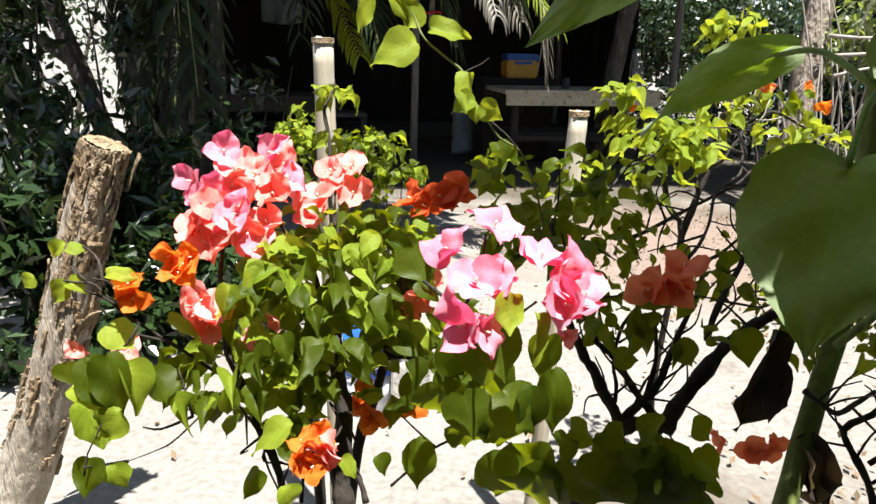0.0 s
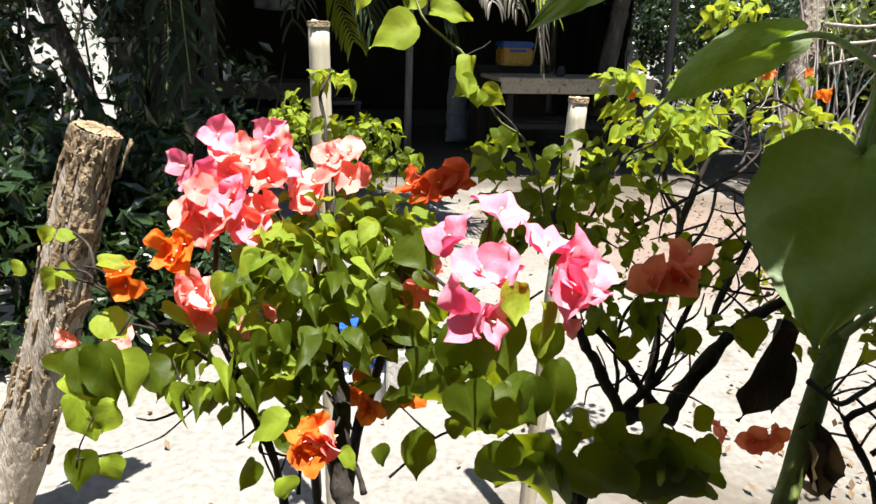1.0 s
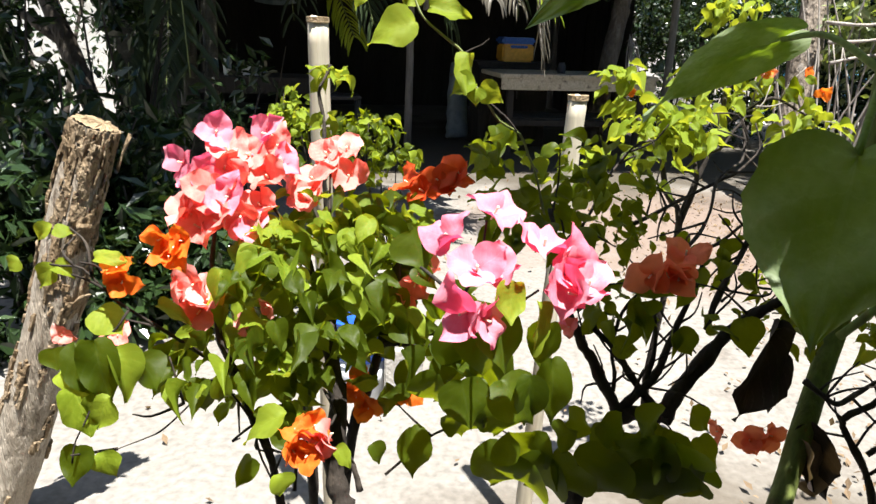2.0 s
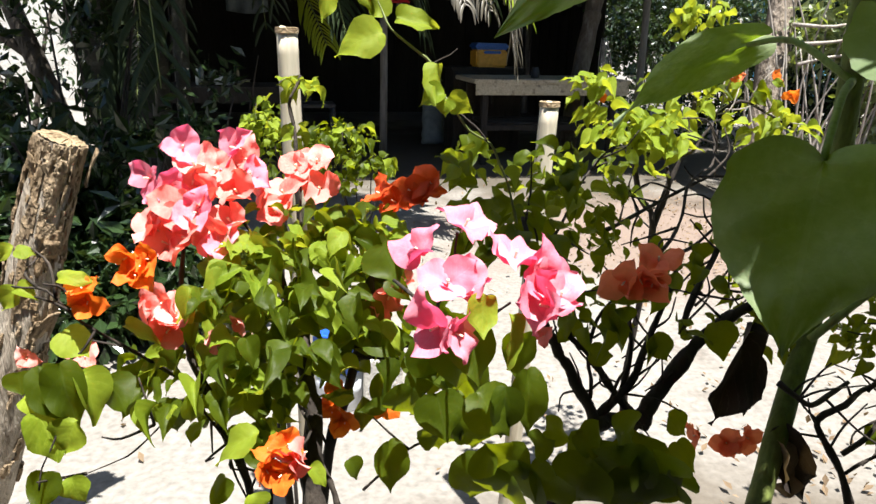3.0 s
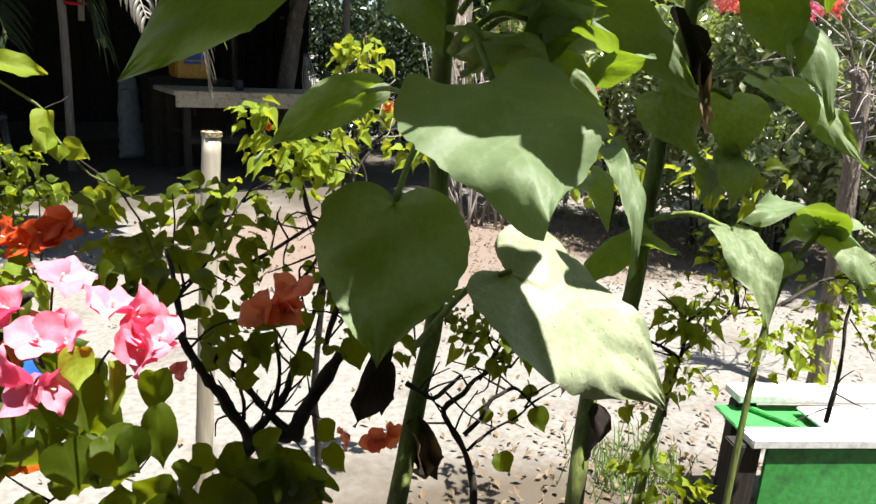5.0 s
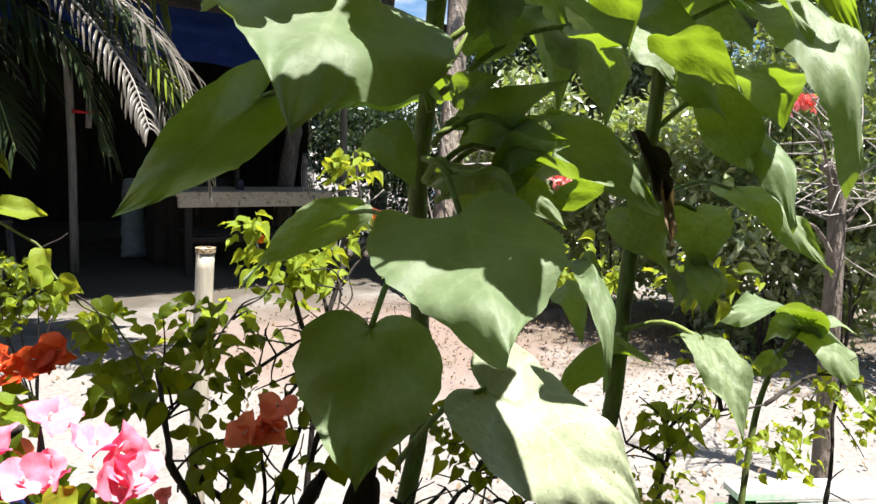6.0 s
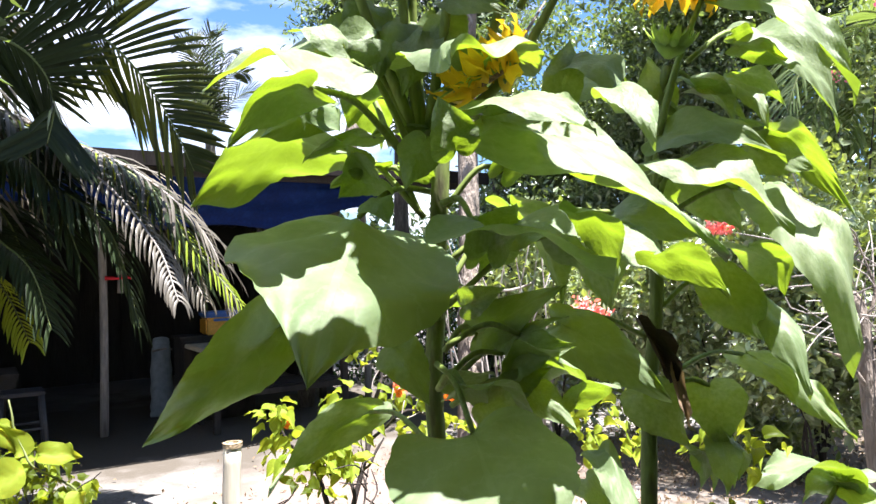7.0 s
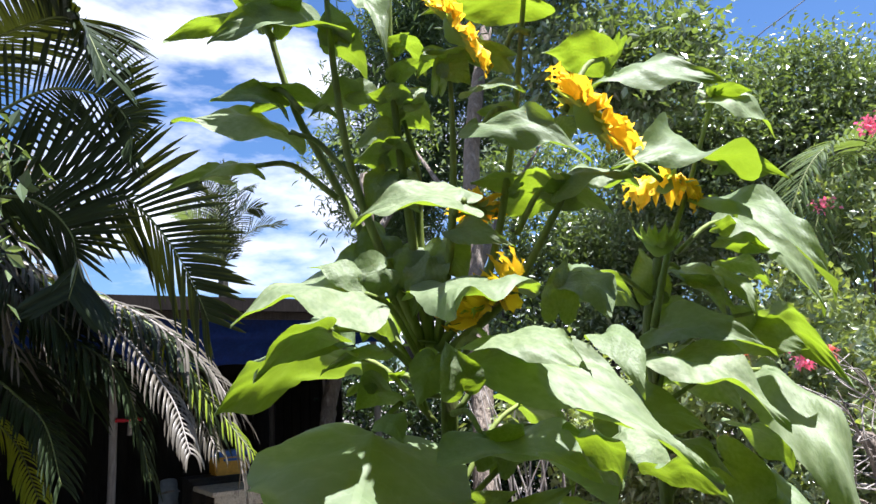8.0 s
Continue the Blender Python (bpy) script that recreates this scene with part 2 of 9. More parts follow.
# Set darker than old timber to deepen the black inside the shed.
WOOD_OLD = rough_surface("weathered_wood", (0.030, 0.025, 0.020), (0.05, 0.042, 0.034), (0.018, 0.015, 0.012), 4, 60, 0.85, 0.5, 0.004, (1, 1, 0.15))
# Darker copy of the shed wood that keeps the sunlit fascia dark by colour.
FASCIA_DARK = rough_surface("fascia_dark_wood", (0.012, 0.010, 0.009), (0.02, 0.017, 0.015), (0.008, 0.007, 0.006), 5, 60, 0.9, 0.4, 0.004, (1, 1, 0.2), 0.1)
WOOD_PALE = rough_surface("pale_pole", (0.27, 0.24, 0.21), (0.36, 0.33, 0.29), (0.17, 0.15, 0.12), 4, 60, 0.8, 0.4, 0.004, (1, 1, 0.15))
TABLE_PAINT = rough_surface("worn_cream_paint", (0.62, 0.55, 0.40), (0.55, 0.47, 0.33), (0.16, 0.12, 0.09), 7, 60, 0.6, 0.3, 0.003)
TIN = rough_surface("rusted_tin", (0.07, 0.06, 0.055), (0.10, 0.085, 0.075), (0.09, 0.05, 0.03), 1.5, 30, 0.6, 0.2, 0.003)
TARP = rough_surface("blue_tarpaulin", (0.002, 0.018, 0.11), (0.001, 0.013, 0.085), (0.006, 0.03, 0.14), 3, 40, 0.7, 0.3, 0.004, (1, 1, 1), 0.15)
COOLER = plain("orange_plastic", (0.72, 0.36, 0.03), 0.4)
COOLER_LID = plain("blue_plastic", (0.03, 0.12, 0.40), 0.4)
BUCKET_BLUE = plain("bucket_blue", (0.02, 0.10, 0.55), 0.35)
BUCKET_WHITE = plain("bucket_white", (0.70, 0.74, 0.80), 0.4)
CONCRETE = rough_surface("concrete", (0.42, 0.40, 0.37), (0.52, 0.50, 0.46), (0.28, 0.26, 0.23), 8, 90, 0.9, 0.5, 0.004)
SACK = plain("grey_sack", (0.26, 0.30, 0.31), 0.75, 0, 0.3, 14)
WALL_WHITE = rough_surface("whitewashed_wall", (0.64, 0.62, 0.58), (0.56, 0.54, 0.50), (0.36, 0.33, 0.28), 0.8, 25, 0.9, 0.3, 0.006)
PAINT_WHITE = rough_surface("white_paint", (0.80, 0.80, 0.78), (0.74, 0.74, 0.72), (0.5, 0.48, 0.44), 4, 60, 0.55, 0.2, 0.002)
PAINT_GREEN = rough_surface("green_paint", (0.05, 0.30, 0.06), (0.07, 0.36, 0.09), (0.04, 0.16, 0.05), 4, 60, 0.45, 0.2, 0.002)
NET = plain("blue_net", (0.06, 0.30, 0.50), 0.5)
IRON = plain("dark_iron", (0.06, 0.06, 0.06), 0.5, 0.6)
PLASTIC_GREY = plain("grey_plastic", (0.035, 0.037, 0.042), 0.5)
CROCK = plain("white_crockery", (0.55, 0.55, 0.52), 0.3)
RED_CLOTH = plain("red_cloth", (0.55, 0.02, 0.03), 0.7)
LITTER = foliage("fallen_leaf", (0.10, 0.07, 0.045), (0.26, 0.19, 0.12), (0.3, 0.2, 0.08), 0.2, 0.8, 0.15, 0.1)
GRASS = foliage("grass_blade", (0.04, 0.09, 0.015), (0.09, 0.16, 0.03), (0.3, 0.4, 0.05), 0.3, 0.5, 0.3, 0.0)


# builders
ROOTS = {}


def thing(name, at, label, category, group="", kind=""):
    ob = new(name)
    ob.location = at
    ROOTS[ob] = Vector(at)
    return tagged(ob, label, category, group, kind)


def hang(ob, parent):
    """Makes ob, which stands in world coordinates, a part of parent."""
    ob.parent = parent
    top = parent
    if parent in ROOTS:
        ob.matrix_parent_inverse = Matrix.Translation(-ROOTS[parent])
    else:
        ob.matrix_parent_inverse = (Matrix.Translation(ROOTS[top.parent]) @ top.matrix_parent_inverse @ top.matrix_basis).inverted()
    return ob


def mesh_of(name, verts, faces, material, smooth=True, uvs=None):
    me = bpy.data.meshes.new(name)
    me.from_pydata([tuple(v) for v in verts], [], faces)
    me.materials.append(material)
    if smooth:
        me.polygons.foreach_set("use_smooth", [True] * len(me.polygons))
    if uvs is not None:
        layer = me.uv_layers.new(name="UVMap")
        loops = np.zeros(len(me.loops), dtype=np.int32)
        me.loops.foreach_get("vertex_index", loops)
        layer.data.foreach_set("uv", np.asarray(uvs, dtype=np.float32)[loops].ravel())
    me.update()
    return me


def part(name, data, material, parent, label=""):
    """A mesh (or a bmesh) as one part of a thing or of a part."""
    if isinstance(data, bmesh.types.BMesh):
        me = bpy.data.meshes.new(name)
        data.to_mesh(me)
        data.free()
        me.materials.append(material)
        data = me
    return tagged(hang(new(name, data), parent), label)


def smooth_line(points, steps=4):
    """Catmull-Rom through the points."""
    p = [Vector(q) for q in points]
    if len(p) < 3:
        return [p[0].lerp(p[-1], i / steps) for i in range(steps + 1)]
    ext = [p[0] * 2 - p[1]] + p + [p[-1] * 2 - p[-2]]
    out = []
    for i in range(1, len(ext) - 2):
        a, b, c, d = ext[i - 1:i + 3]
        for k in range(steps):
            t = k / steps
            out.append(0.5 * (2 * b + (c - a) * t + (2 * a - 5 * b + 4 * c - d) * t * t + (3 * b - a - 3 * c + d) * t ** 3))
    out.append(p[-1])
    return out


def tube(points, r0, r1, sides=7, steps=4, knobs=0.0, seed=0):
    """Verts and faces of a closed, tapering tube along a line."""
    line = smooth_line(points, steps)
    rnd = random.Random(seed)
    n = len(line)
    verts, faces = [], []
    side = None
    for i, p in enumerate(line):
        d = (line[min(i + 1, n - 1)] - line[max(i - 1, 0)]).normalized()
        if side is None:
            side = d.orthogonal().normalized()
        side = (side - d * side.dot(d)).normalized()
        up = d.cross(side)
        r = (r0 + (r1 - r0) * i / (n - 1)) * (1 + knobs * rnd.uniform(-1, 1))
        for k in range(sides):
            a = 2 * math.pi * k / sides
            rr = r * (1 + 0.5 * knobs * rnd.uniform(-1, 1))
            verts.append(p + side * math.cos(a) * rr + up * math.sin(a) * rr)
    for i in range(n - 1):
        for k in range(sides):
            a, b = i * sides + k, i * sides + (k + 1) % sides
            faces.append((a, b, b + sides, a + sides))
    faces.append(tuple(range(sides))[::-1])
    faces.append(tuple(range((n - 1) * sides, n * sides)))
    return verts, faces


def stick(name, points, r0, r1, material, parent, label="", sides=7, steps=4, knobs=0.0, seed=0):
    v, f = tube(points, r0, r1, sides, steps, knobs, seed)
    return part(name, mesh_of(name, v, f, material), material, parent, label)


def box(size, bevel=0.006, m=None):
    bm = bmesh.new()
    bmesh.ops.create_cube(bm, size=1)
    bmesh.ops.scale(bm, vec=size, verts=bm.verts)
    if bevel:
        bmesh.ops.bevel(bm, geom=bm.edges[:], offset=bevel, segments=2, affect="EDGES")
    if m is not None:
        bmesh.ops.transform(bm, matrix=m, verts=bm.verts)
    return bm


def blade(name, material, lobes=0.05, wide=0.36, tip=0.16, fold=0.15, droop=0.25, wave=0.03, teeth=0.0, seed=0, nu=7, nv=6, arch=0.0, quilt=0.0):
    """A leaf one unit long and one wide, from its base at the origin to its tip along y: lobes is how far the base reaches back, wide where it is widest."""
    rnd = random.Random(seed)

    def bez(p, t):
        q = 1 - t
        return tuple(q ** 3 * p[0][k] + 3 * q * q * t * p[1][k] + 3 * q * t * t * p[2][k] + t ** 3 * p[3][k] for k in range(2))

    def rim(u):
        cut = 0.42
        if u < cut:
            return bez(((0, 0), (0.10, -1.5 * lobes - 0.02), (0.5, -1.25 * lobes - 0.02), (0.5, wide)), u / cut)
        return bez(((0.5, wide), (0.5, wide + 0.34), (tip, 0.74), (0, 1)), (u - cut) / (1 - cut))

    side = nv // 2
    ph = [rnd.uniform(0, 6.28) for _ in range(6)]
    verts, uvs, faces = [], [], []
    for i in range(nu + 1):
        u = i / nu
        rx, ry = rim(u)
        for j in range(-side, side + 1):
            f = abs(j) / side
            sg = -1 if j < 0 else 1
            edge = 1 + (teeth * rnd.uniform(-1, 0.6) if f == 1 and 0 < i < nu else 0)
            x = sg * rx * f * edge
            y = u + (ry - u) * f ** 1.3
            z = fold * abs(x) - droop * y * abs(y) + arch * y * (1 - y)
            z += wave * f * f * (math.sin(8 * u + ph[0] + 2.1 * sg) + 0.6 * math.sin(15 * u + ph[1] - 1.3 * sg))
            z += wave * 0.8 * math.sin(4.5 * y + 4 * x + ph[2]) * f + wave * 0.5 * math.sin(11 * y + ph[3]) * math.sin(9 * x + ph[4])
            z += quilt * (math.cos(2 * math.pi * 4.5 * (u - 0.42 * f + 0.04 * sg + 0.03 * math.sin(9 * u + ph[5]))) * f * (1.25 - f) * 1.6 - 0.5 * max(0.0, 1 - f * 6))
            verts.append((x, y, z))
            uvs.append((0.5 + 0.5 * sg * f, u))
    row = 2 * side + 1
    for i in range(nu):
        for j in range(row - 1):
            a = i * row + j
            faces.append((a, a + 1, a + row + 1, a + row))
    return mesh_of(name, verts, faces, material, True, uvs)


def leaf_pose(base, tip, normal, width):
    """Lays a blade from base to tip with that width, its face along normal."""
    b = Vector(base)
    y = Vector(tip) - b
    length = y.length
    y.normalize()
    n = Vector(normal)
    n = n - y * n.dot(y)
    if n.length < 1e-4:
        n = y.orthogonal()
    n.normalize()
    x = y.cross(n)
    return Matrix(((x.x * width, y.x * length, n.x * length, b.x), (x.y * width, y.y * length, n.y * length, b.y),
                   (x.z * width, y.z * length, n.z * length, b.z), (0, 0, 0, 1)))


def put(name, me, m, parent, label=""):
    ob = new(name, me)
    ob.matrix_basis = m
    return tagged(hang(ob, parent), label)


BLADES = [blade("bougainvillea_leaf", LEAF, 0.03, 0.33, 0.13, 0.22 * k - 0.2, 0.05 + 0.11 * k, 0.045 + 0.012 * (k % 3), 0, k, 11, 6, 0.25 * (k % 2)) for k in range(6)]
BLADES_YOUNG_LIT = [blade("young_lit_leaf", LEAF_YOUNG_LIT, 0.03, 0.33, 0.13, 0.22 * k - 0.1, 0.08 + 0.1 * k, 0.05 + 0.012 * (k % 3), 0, 10 + k, 11, 6, 0.25 * (k % 2)) for k in range(6)]
BLADES_GLOSS = [blade("glossy_leaf", LEAF_GLOSS_SHADE, 0.0, 0.42, 0.2, 0.3, 0.2, 0.02, 0, 20 + k, 6, 4) for k in range(3)]
BLADES_DEAD = [blade("withered_leaf", LEAF_DEAD, 0.03, 0.42, 0.2, 0.35, 0.12, 0.07, 0.12, 30 + k, 12, 8) for k in range(2)]
BRACTS = {key: [blade(key + "_bract", mat, 0.07, 0.38, 0.33, 0.18 * k - 0.15, -0.34 + 0.14 * k, 0.085, 0.02, 40 + k, 11, 8) for k in range(5)]
          for key, mat in (("pink", PINK), ("coral", CORAL), ("orange", ORANGE), ("red", RED), ("salmon", SALMON))}


BLADES_CRISP = [blade("crumpled_leaf", LITTER, 0.03, 0.35, 0.2, 0.45, 0.1, 0.16, 0.2, 36 + k, 9, 6) for k in range(2)]


def leafage(parent, centre, radii, count, size, seed, young=0.0, up=0.5, gloss=False):
    """Leaves scattered in a rounded space, facing mostly up and outwards, tips hanging."""
    rnd = random.Random(seed)
    c = Vector(centre)
    for _ in range(count):
        while True:
            q = Vector((rnd.uniform(-1, 1), rnd.uniform(-1, 1), rnd.uniform(-1, 1)))
            if q.length < 1:
                break
        p = c + Vector((q.x * radii[0], q.y * radii[1], q.z * radii[2]))
        out = Vector((q.x + rnd.uniform(-0.8, 0.8), q.y + rnd.uniform(-0.9, 0.6), rnd.uniform(-1.1, 0.35))).normalized()
        nrm = Vector((rnd.uniform(-0.7, 0.7), rnd.uniform(-1.0, 0.4), up + rnd.uniform(-0.3, 0.6)))
        s = size * rnd.uniform(0.65, 1.25)
        pool = BLADES_GLOSS if gloss else (BLADES_YOUNG_LIT if rnd.random() < young else BLADES)
        put("leaf", rnd.choice(pool), leaf_pose(p, p + out * s, nrm, s * rnd.uniform(0.58, 0.78)), parent)


def leaf(parent, base, tip, normal, width, pool, pick=0):
    put("leaf", pool[pick % len(pool)], leaf_pose(base, tip, normal, width), parent)


def flower(parent, at, size, colour, seed, face=(-0.2, -0.8, 0.5)):
    """Three papery bracts round a small cream tube."""
    rnd = random.Random(seed)
    p = Vector(at)
    f = (Vector(face) + Vector((rnd.uniform(-0.9, 0.9), rnd.uniform(-0.5, 0.6), rnd.uniform(-0.8, 0.7)))).normalized()
    x = f.orthogonal().normalized()
    y = f.cross(x)
    v, fc = tube([p - f * size * 0.1, p + f * size * 0.12, p + f * size * 0.2], size * 0.018, size * 0.026, 5, 2)
    core = part("flower", mesh_of("flower", v, fc, CREAM), CREAM, parent, colour + " bougainvillea flower")
    turn = rnd.uniform(0, 6.28)
    for k in range(3):
        a = turn + k * 2.094 + rnd.uniform(-0.3, 0.3)
        d = (x * math.cos(a) + y * math.sin(a) + f * rnd.uniform(0.1, 0.8)).normalized()
        s = size * rnd.uniform(0.54, 0.70)
        put("bract", rnd.choice(BRACTS[colour]), leaf_pose(p, p + d * s, f - d * 0.3, s * rnd.uniform(0.95, 1.15)), core)


def stuff_leaves(name, places, size, aspect, material, parent, seed, up=0.4, spread=1.0):
    """Many small leaves in one mesh, two facets each. places: an array of points."""
    rng = np.random.default_rng(seed)
    p = np.asarray(places)
    n = len(p)
    d = rng.normal(size=(n, 3)) * spread
    d[:, 2] -= 0.35
    d /= np.linalg.norm(d, axis=1)[:, None]
    u = rng.normal(size=(n, 3))
    u[:, 2] += up * 3
    x = np.cross(d, u)
    x /= np.linalg.norm(x, axis=1)[:, None]
    z = np.cross(x, d)
    s = (size * rng.uniform(0.6, 1.3, n))[:, None]
    w = s * aspect * 0.5
    a = p
    b = p + d * s * 0.45 + x * w + z * s * 0.08
    c = p + d * s
    e = p + d * s * 0.45 - x * w + z * s * 0.08
    v = np.stack([a, b, c, e], 1).reshape(-1, 3)
    i = np.arange(n) * 4
    f = np.concatenate([np.stack([i, i + 1, i + 2], 1), np.stack([i, i + 2, i + 3], 1)])
    me = mesh_of(name, v.tolist(), f.tolist(), material, False, np.tile([[0.5, 0], [1, 0.45], [0.5, 1], [0, 0.45]], (n, 1)))
    ob = part(name, me, material, parent)
    return tagged(ob, kind="stuff")


def clumps(rng, balls, per):
    """Points in clumps: balls of (centre, radii, number of clumps, clump radius)."""
    out = []
    for centre, radii, count, r in balls:
        for _ in range(count):
            q = rng.normal(size=3)
            q /= np.linalg.norm(q)
            c = np.array(centre) + q * np.array(radii) * rng.uniform(0.35, 1.0) ** 0.6
            out.append(c + rng.normal(size=(per, 3)) * r * np.array([1, 1, 0.7]))
    return np.concatenate(out)


def tree(name, base, trunk, limbs, balls, per, size, aspect, leaf_mat, bark, label, seed, r0=0.14, r1=0.05):
    """trunk and limbs: lines of points; balls: where the crown's clumps are."""
    t = thing(name, base, label, "tree")
    stick("trunk", trunk, r0, r1, bark, t, "", 9, 4, 0.08, seed)
    for k, line in enumerate(limbs):
        stick("limb", line, r1 * 0.8, r1 * 0.15, bark, t, "", 6, 4, 0.08, seed + k)
    stuff_leaves("crown", clumps(np.random.default_rng(seed), balls, per), size, aspect, leaf_mat, t, seed)
    return t


def shrub(name, base, stems, balls, per, size, aspect, leaf_mat, label, seed, category="shrub", group=""):
    t = thing(name, base, label, category, group)
    for k, line in enumerate(stems):
        stick("stem", line, 0.014, 0.004, TWIG, t, "", 6, 3, 0.1, seed + k)
    stuff_leaves("foliage", clumps(np.random.default_rng(seed), balls, per), size, aspect, leaf_mat, t, seed)
    return t


def frond(parent, points, leaflet, seed, dry=False, hang_down=0.3, pairs=64, spread=0.9, twist=0.0):
    """A palm frond: a tapering rachis, twisted about itself, with two rows of long folded leaflets."""
    rnd = random.Random(seed)
    line = smooth_line(points, 12)
    # Near-black, green and yellow-green leaflets put backlight and sun into the colour.
    mat = LEAF_TREE if dry == "green" else LEAF_YOUNG_LIT if dry == "sunlit" else LEAF_DRY if dry else LEAF_PALM
    v, f = tube(points, 0.014, 0.003, 6, 12)
    rachis = part("frond", mesh_of("frond", v, f, WOOD_PALE if dry is True else TWIG_GREEN), TWIG_GREEN, parent, "palm frond with sunlight put into yellow-green leaflets" if dry == "sunlit" else "dry drooping palm frond" if dry is True else "feathery green palm frond")
    verts, faces, uvs = [], [], []
    n = len(line)
    for k in range(pairs):
        s = 0.12 + 0.87 * k / (pairs - 1)
        i = min(int(s * (n - 1)), n - 2)
        p = line[i].lerp(line[i + 1], s * (n - 1) - i)
        d = (line[i + 1] - line[i]).normalized()
        side = d.cross(Vector((0, 0, 1)))
        side = side.normalized() if side.length > 0.05 else Vector((1, 0, 0))
        top = side.cross(d).normalized()
        side, top = side * math.cos(twist) + top * math.sin(twist), top * math.cos(twist) - side * math.sin(twist)
        for sign in (-1, 1):
            if rnd.random() < 0.05:
                continue
            ln_ = leaflet * (0.35 + 0.65 * math.sin(math.pi * min(0.97, 0.2 + 0.75 * s))) * rnd.uniform(0.85, 1.1)
            out = (side * sign * spread + d * (0.45 + 0.5 * s) + top * rnd.uniform(0.05, 0.35)).normalized()
            w = leaflet * 0.032 * rnd.uniform(0.8, 1.2)
            q, o = p.copy(), len(verts)
            for j in range(6):
                t = j / 5
                ww = w * (0.5 + 1.2 * t) * (1 - t) ** 0.5 if t < 1 else 0.0005
                across = out.cross(top).normalized()
                verts += [q - across * ww - top * ww * 0.5, q.copy(), q + across * ww - top * ww * 0.5]
                uvs += [(0, t), (0.5, t), (1, t)]
                q = q + out * ln_ / 5
                out = (out + Vector((0, 0, -1)) * hang_down * (0.25 + 0.6 * t) + Vector((rnd.uniform(-1, 1), rnd.uniform(-1, 1), 0)) * (0.12 if dry is True else 0.03)).normalized()
            for j in range(5):
                a = o + 3 * j
                faces += [(a, a + 1, a + 4, a + 3), (a + 1, a + 2, a + 5, a + 4)]
    tagged(part("foliage", mesh_of("foliage", verts, faces, mat, True, uvs), mat, rachis), kind="stuff")
    return rachis


# ground: one sheet, fine and uneven near by, flat far off
def make_ground():
    rng = np.random.default_rng(5)
    axis = np.concatenate([[-400, -120, -40, -20, -12], np.arange(-8, 10.01, 0.16), [14, 22, 40, 120, 400]])
    n = len(axis)
    verts = []
    for y in axis:
        for x in axis:
            h = 0.0
            if abs(x) < 9 and abs(y) < 10.1:
                h = 0.018 * noise.noise((x * 0.9, y * 0.9, 0.3)) + 0.010 * noise.noise((x * 4.1, y * 4.1, 1.7))
            verts.append((x, y, h))
    faces = [(j * n + i, j * n + i + 1, (j + 1) * n + i + 1, (j + 1) * n + i) for j in range(n - 1) for i in range(n - 1)]
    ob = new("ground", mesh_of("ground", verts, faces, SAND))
    return tagged(ob, "pale trampled sandy yard with brown earth and shade put into its colour", "ground", kind="structure")


make_ground()


# open shed of poles under a low tin roof; its own axes: u along the eave, v into the depth
U, V = Vector((0.977, 0.212, 0)), Vector((-0.212, 0.977, 0))
SHED = Vector((-0.55, 7.95, 0))


def s(u, v, z=0.0):
    return SHED + U * u + V * v + Vector((0, 0, z))


SHED_TURN = Matrix(((U.x, V.x, 0, 0), (U.y, V.y, 0, 0), (0, 0, 1, 0), (0, 0, 0, 1)))


def s_box(size, u, v, z, bevel=0.006, turn=None):
    m = Matrix.Translation(s(u, v, z)) @ SHED_TURN
    if turn is not None:
        m = m @ turn
    return box(size, bevel, m)


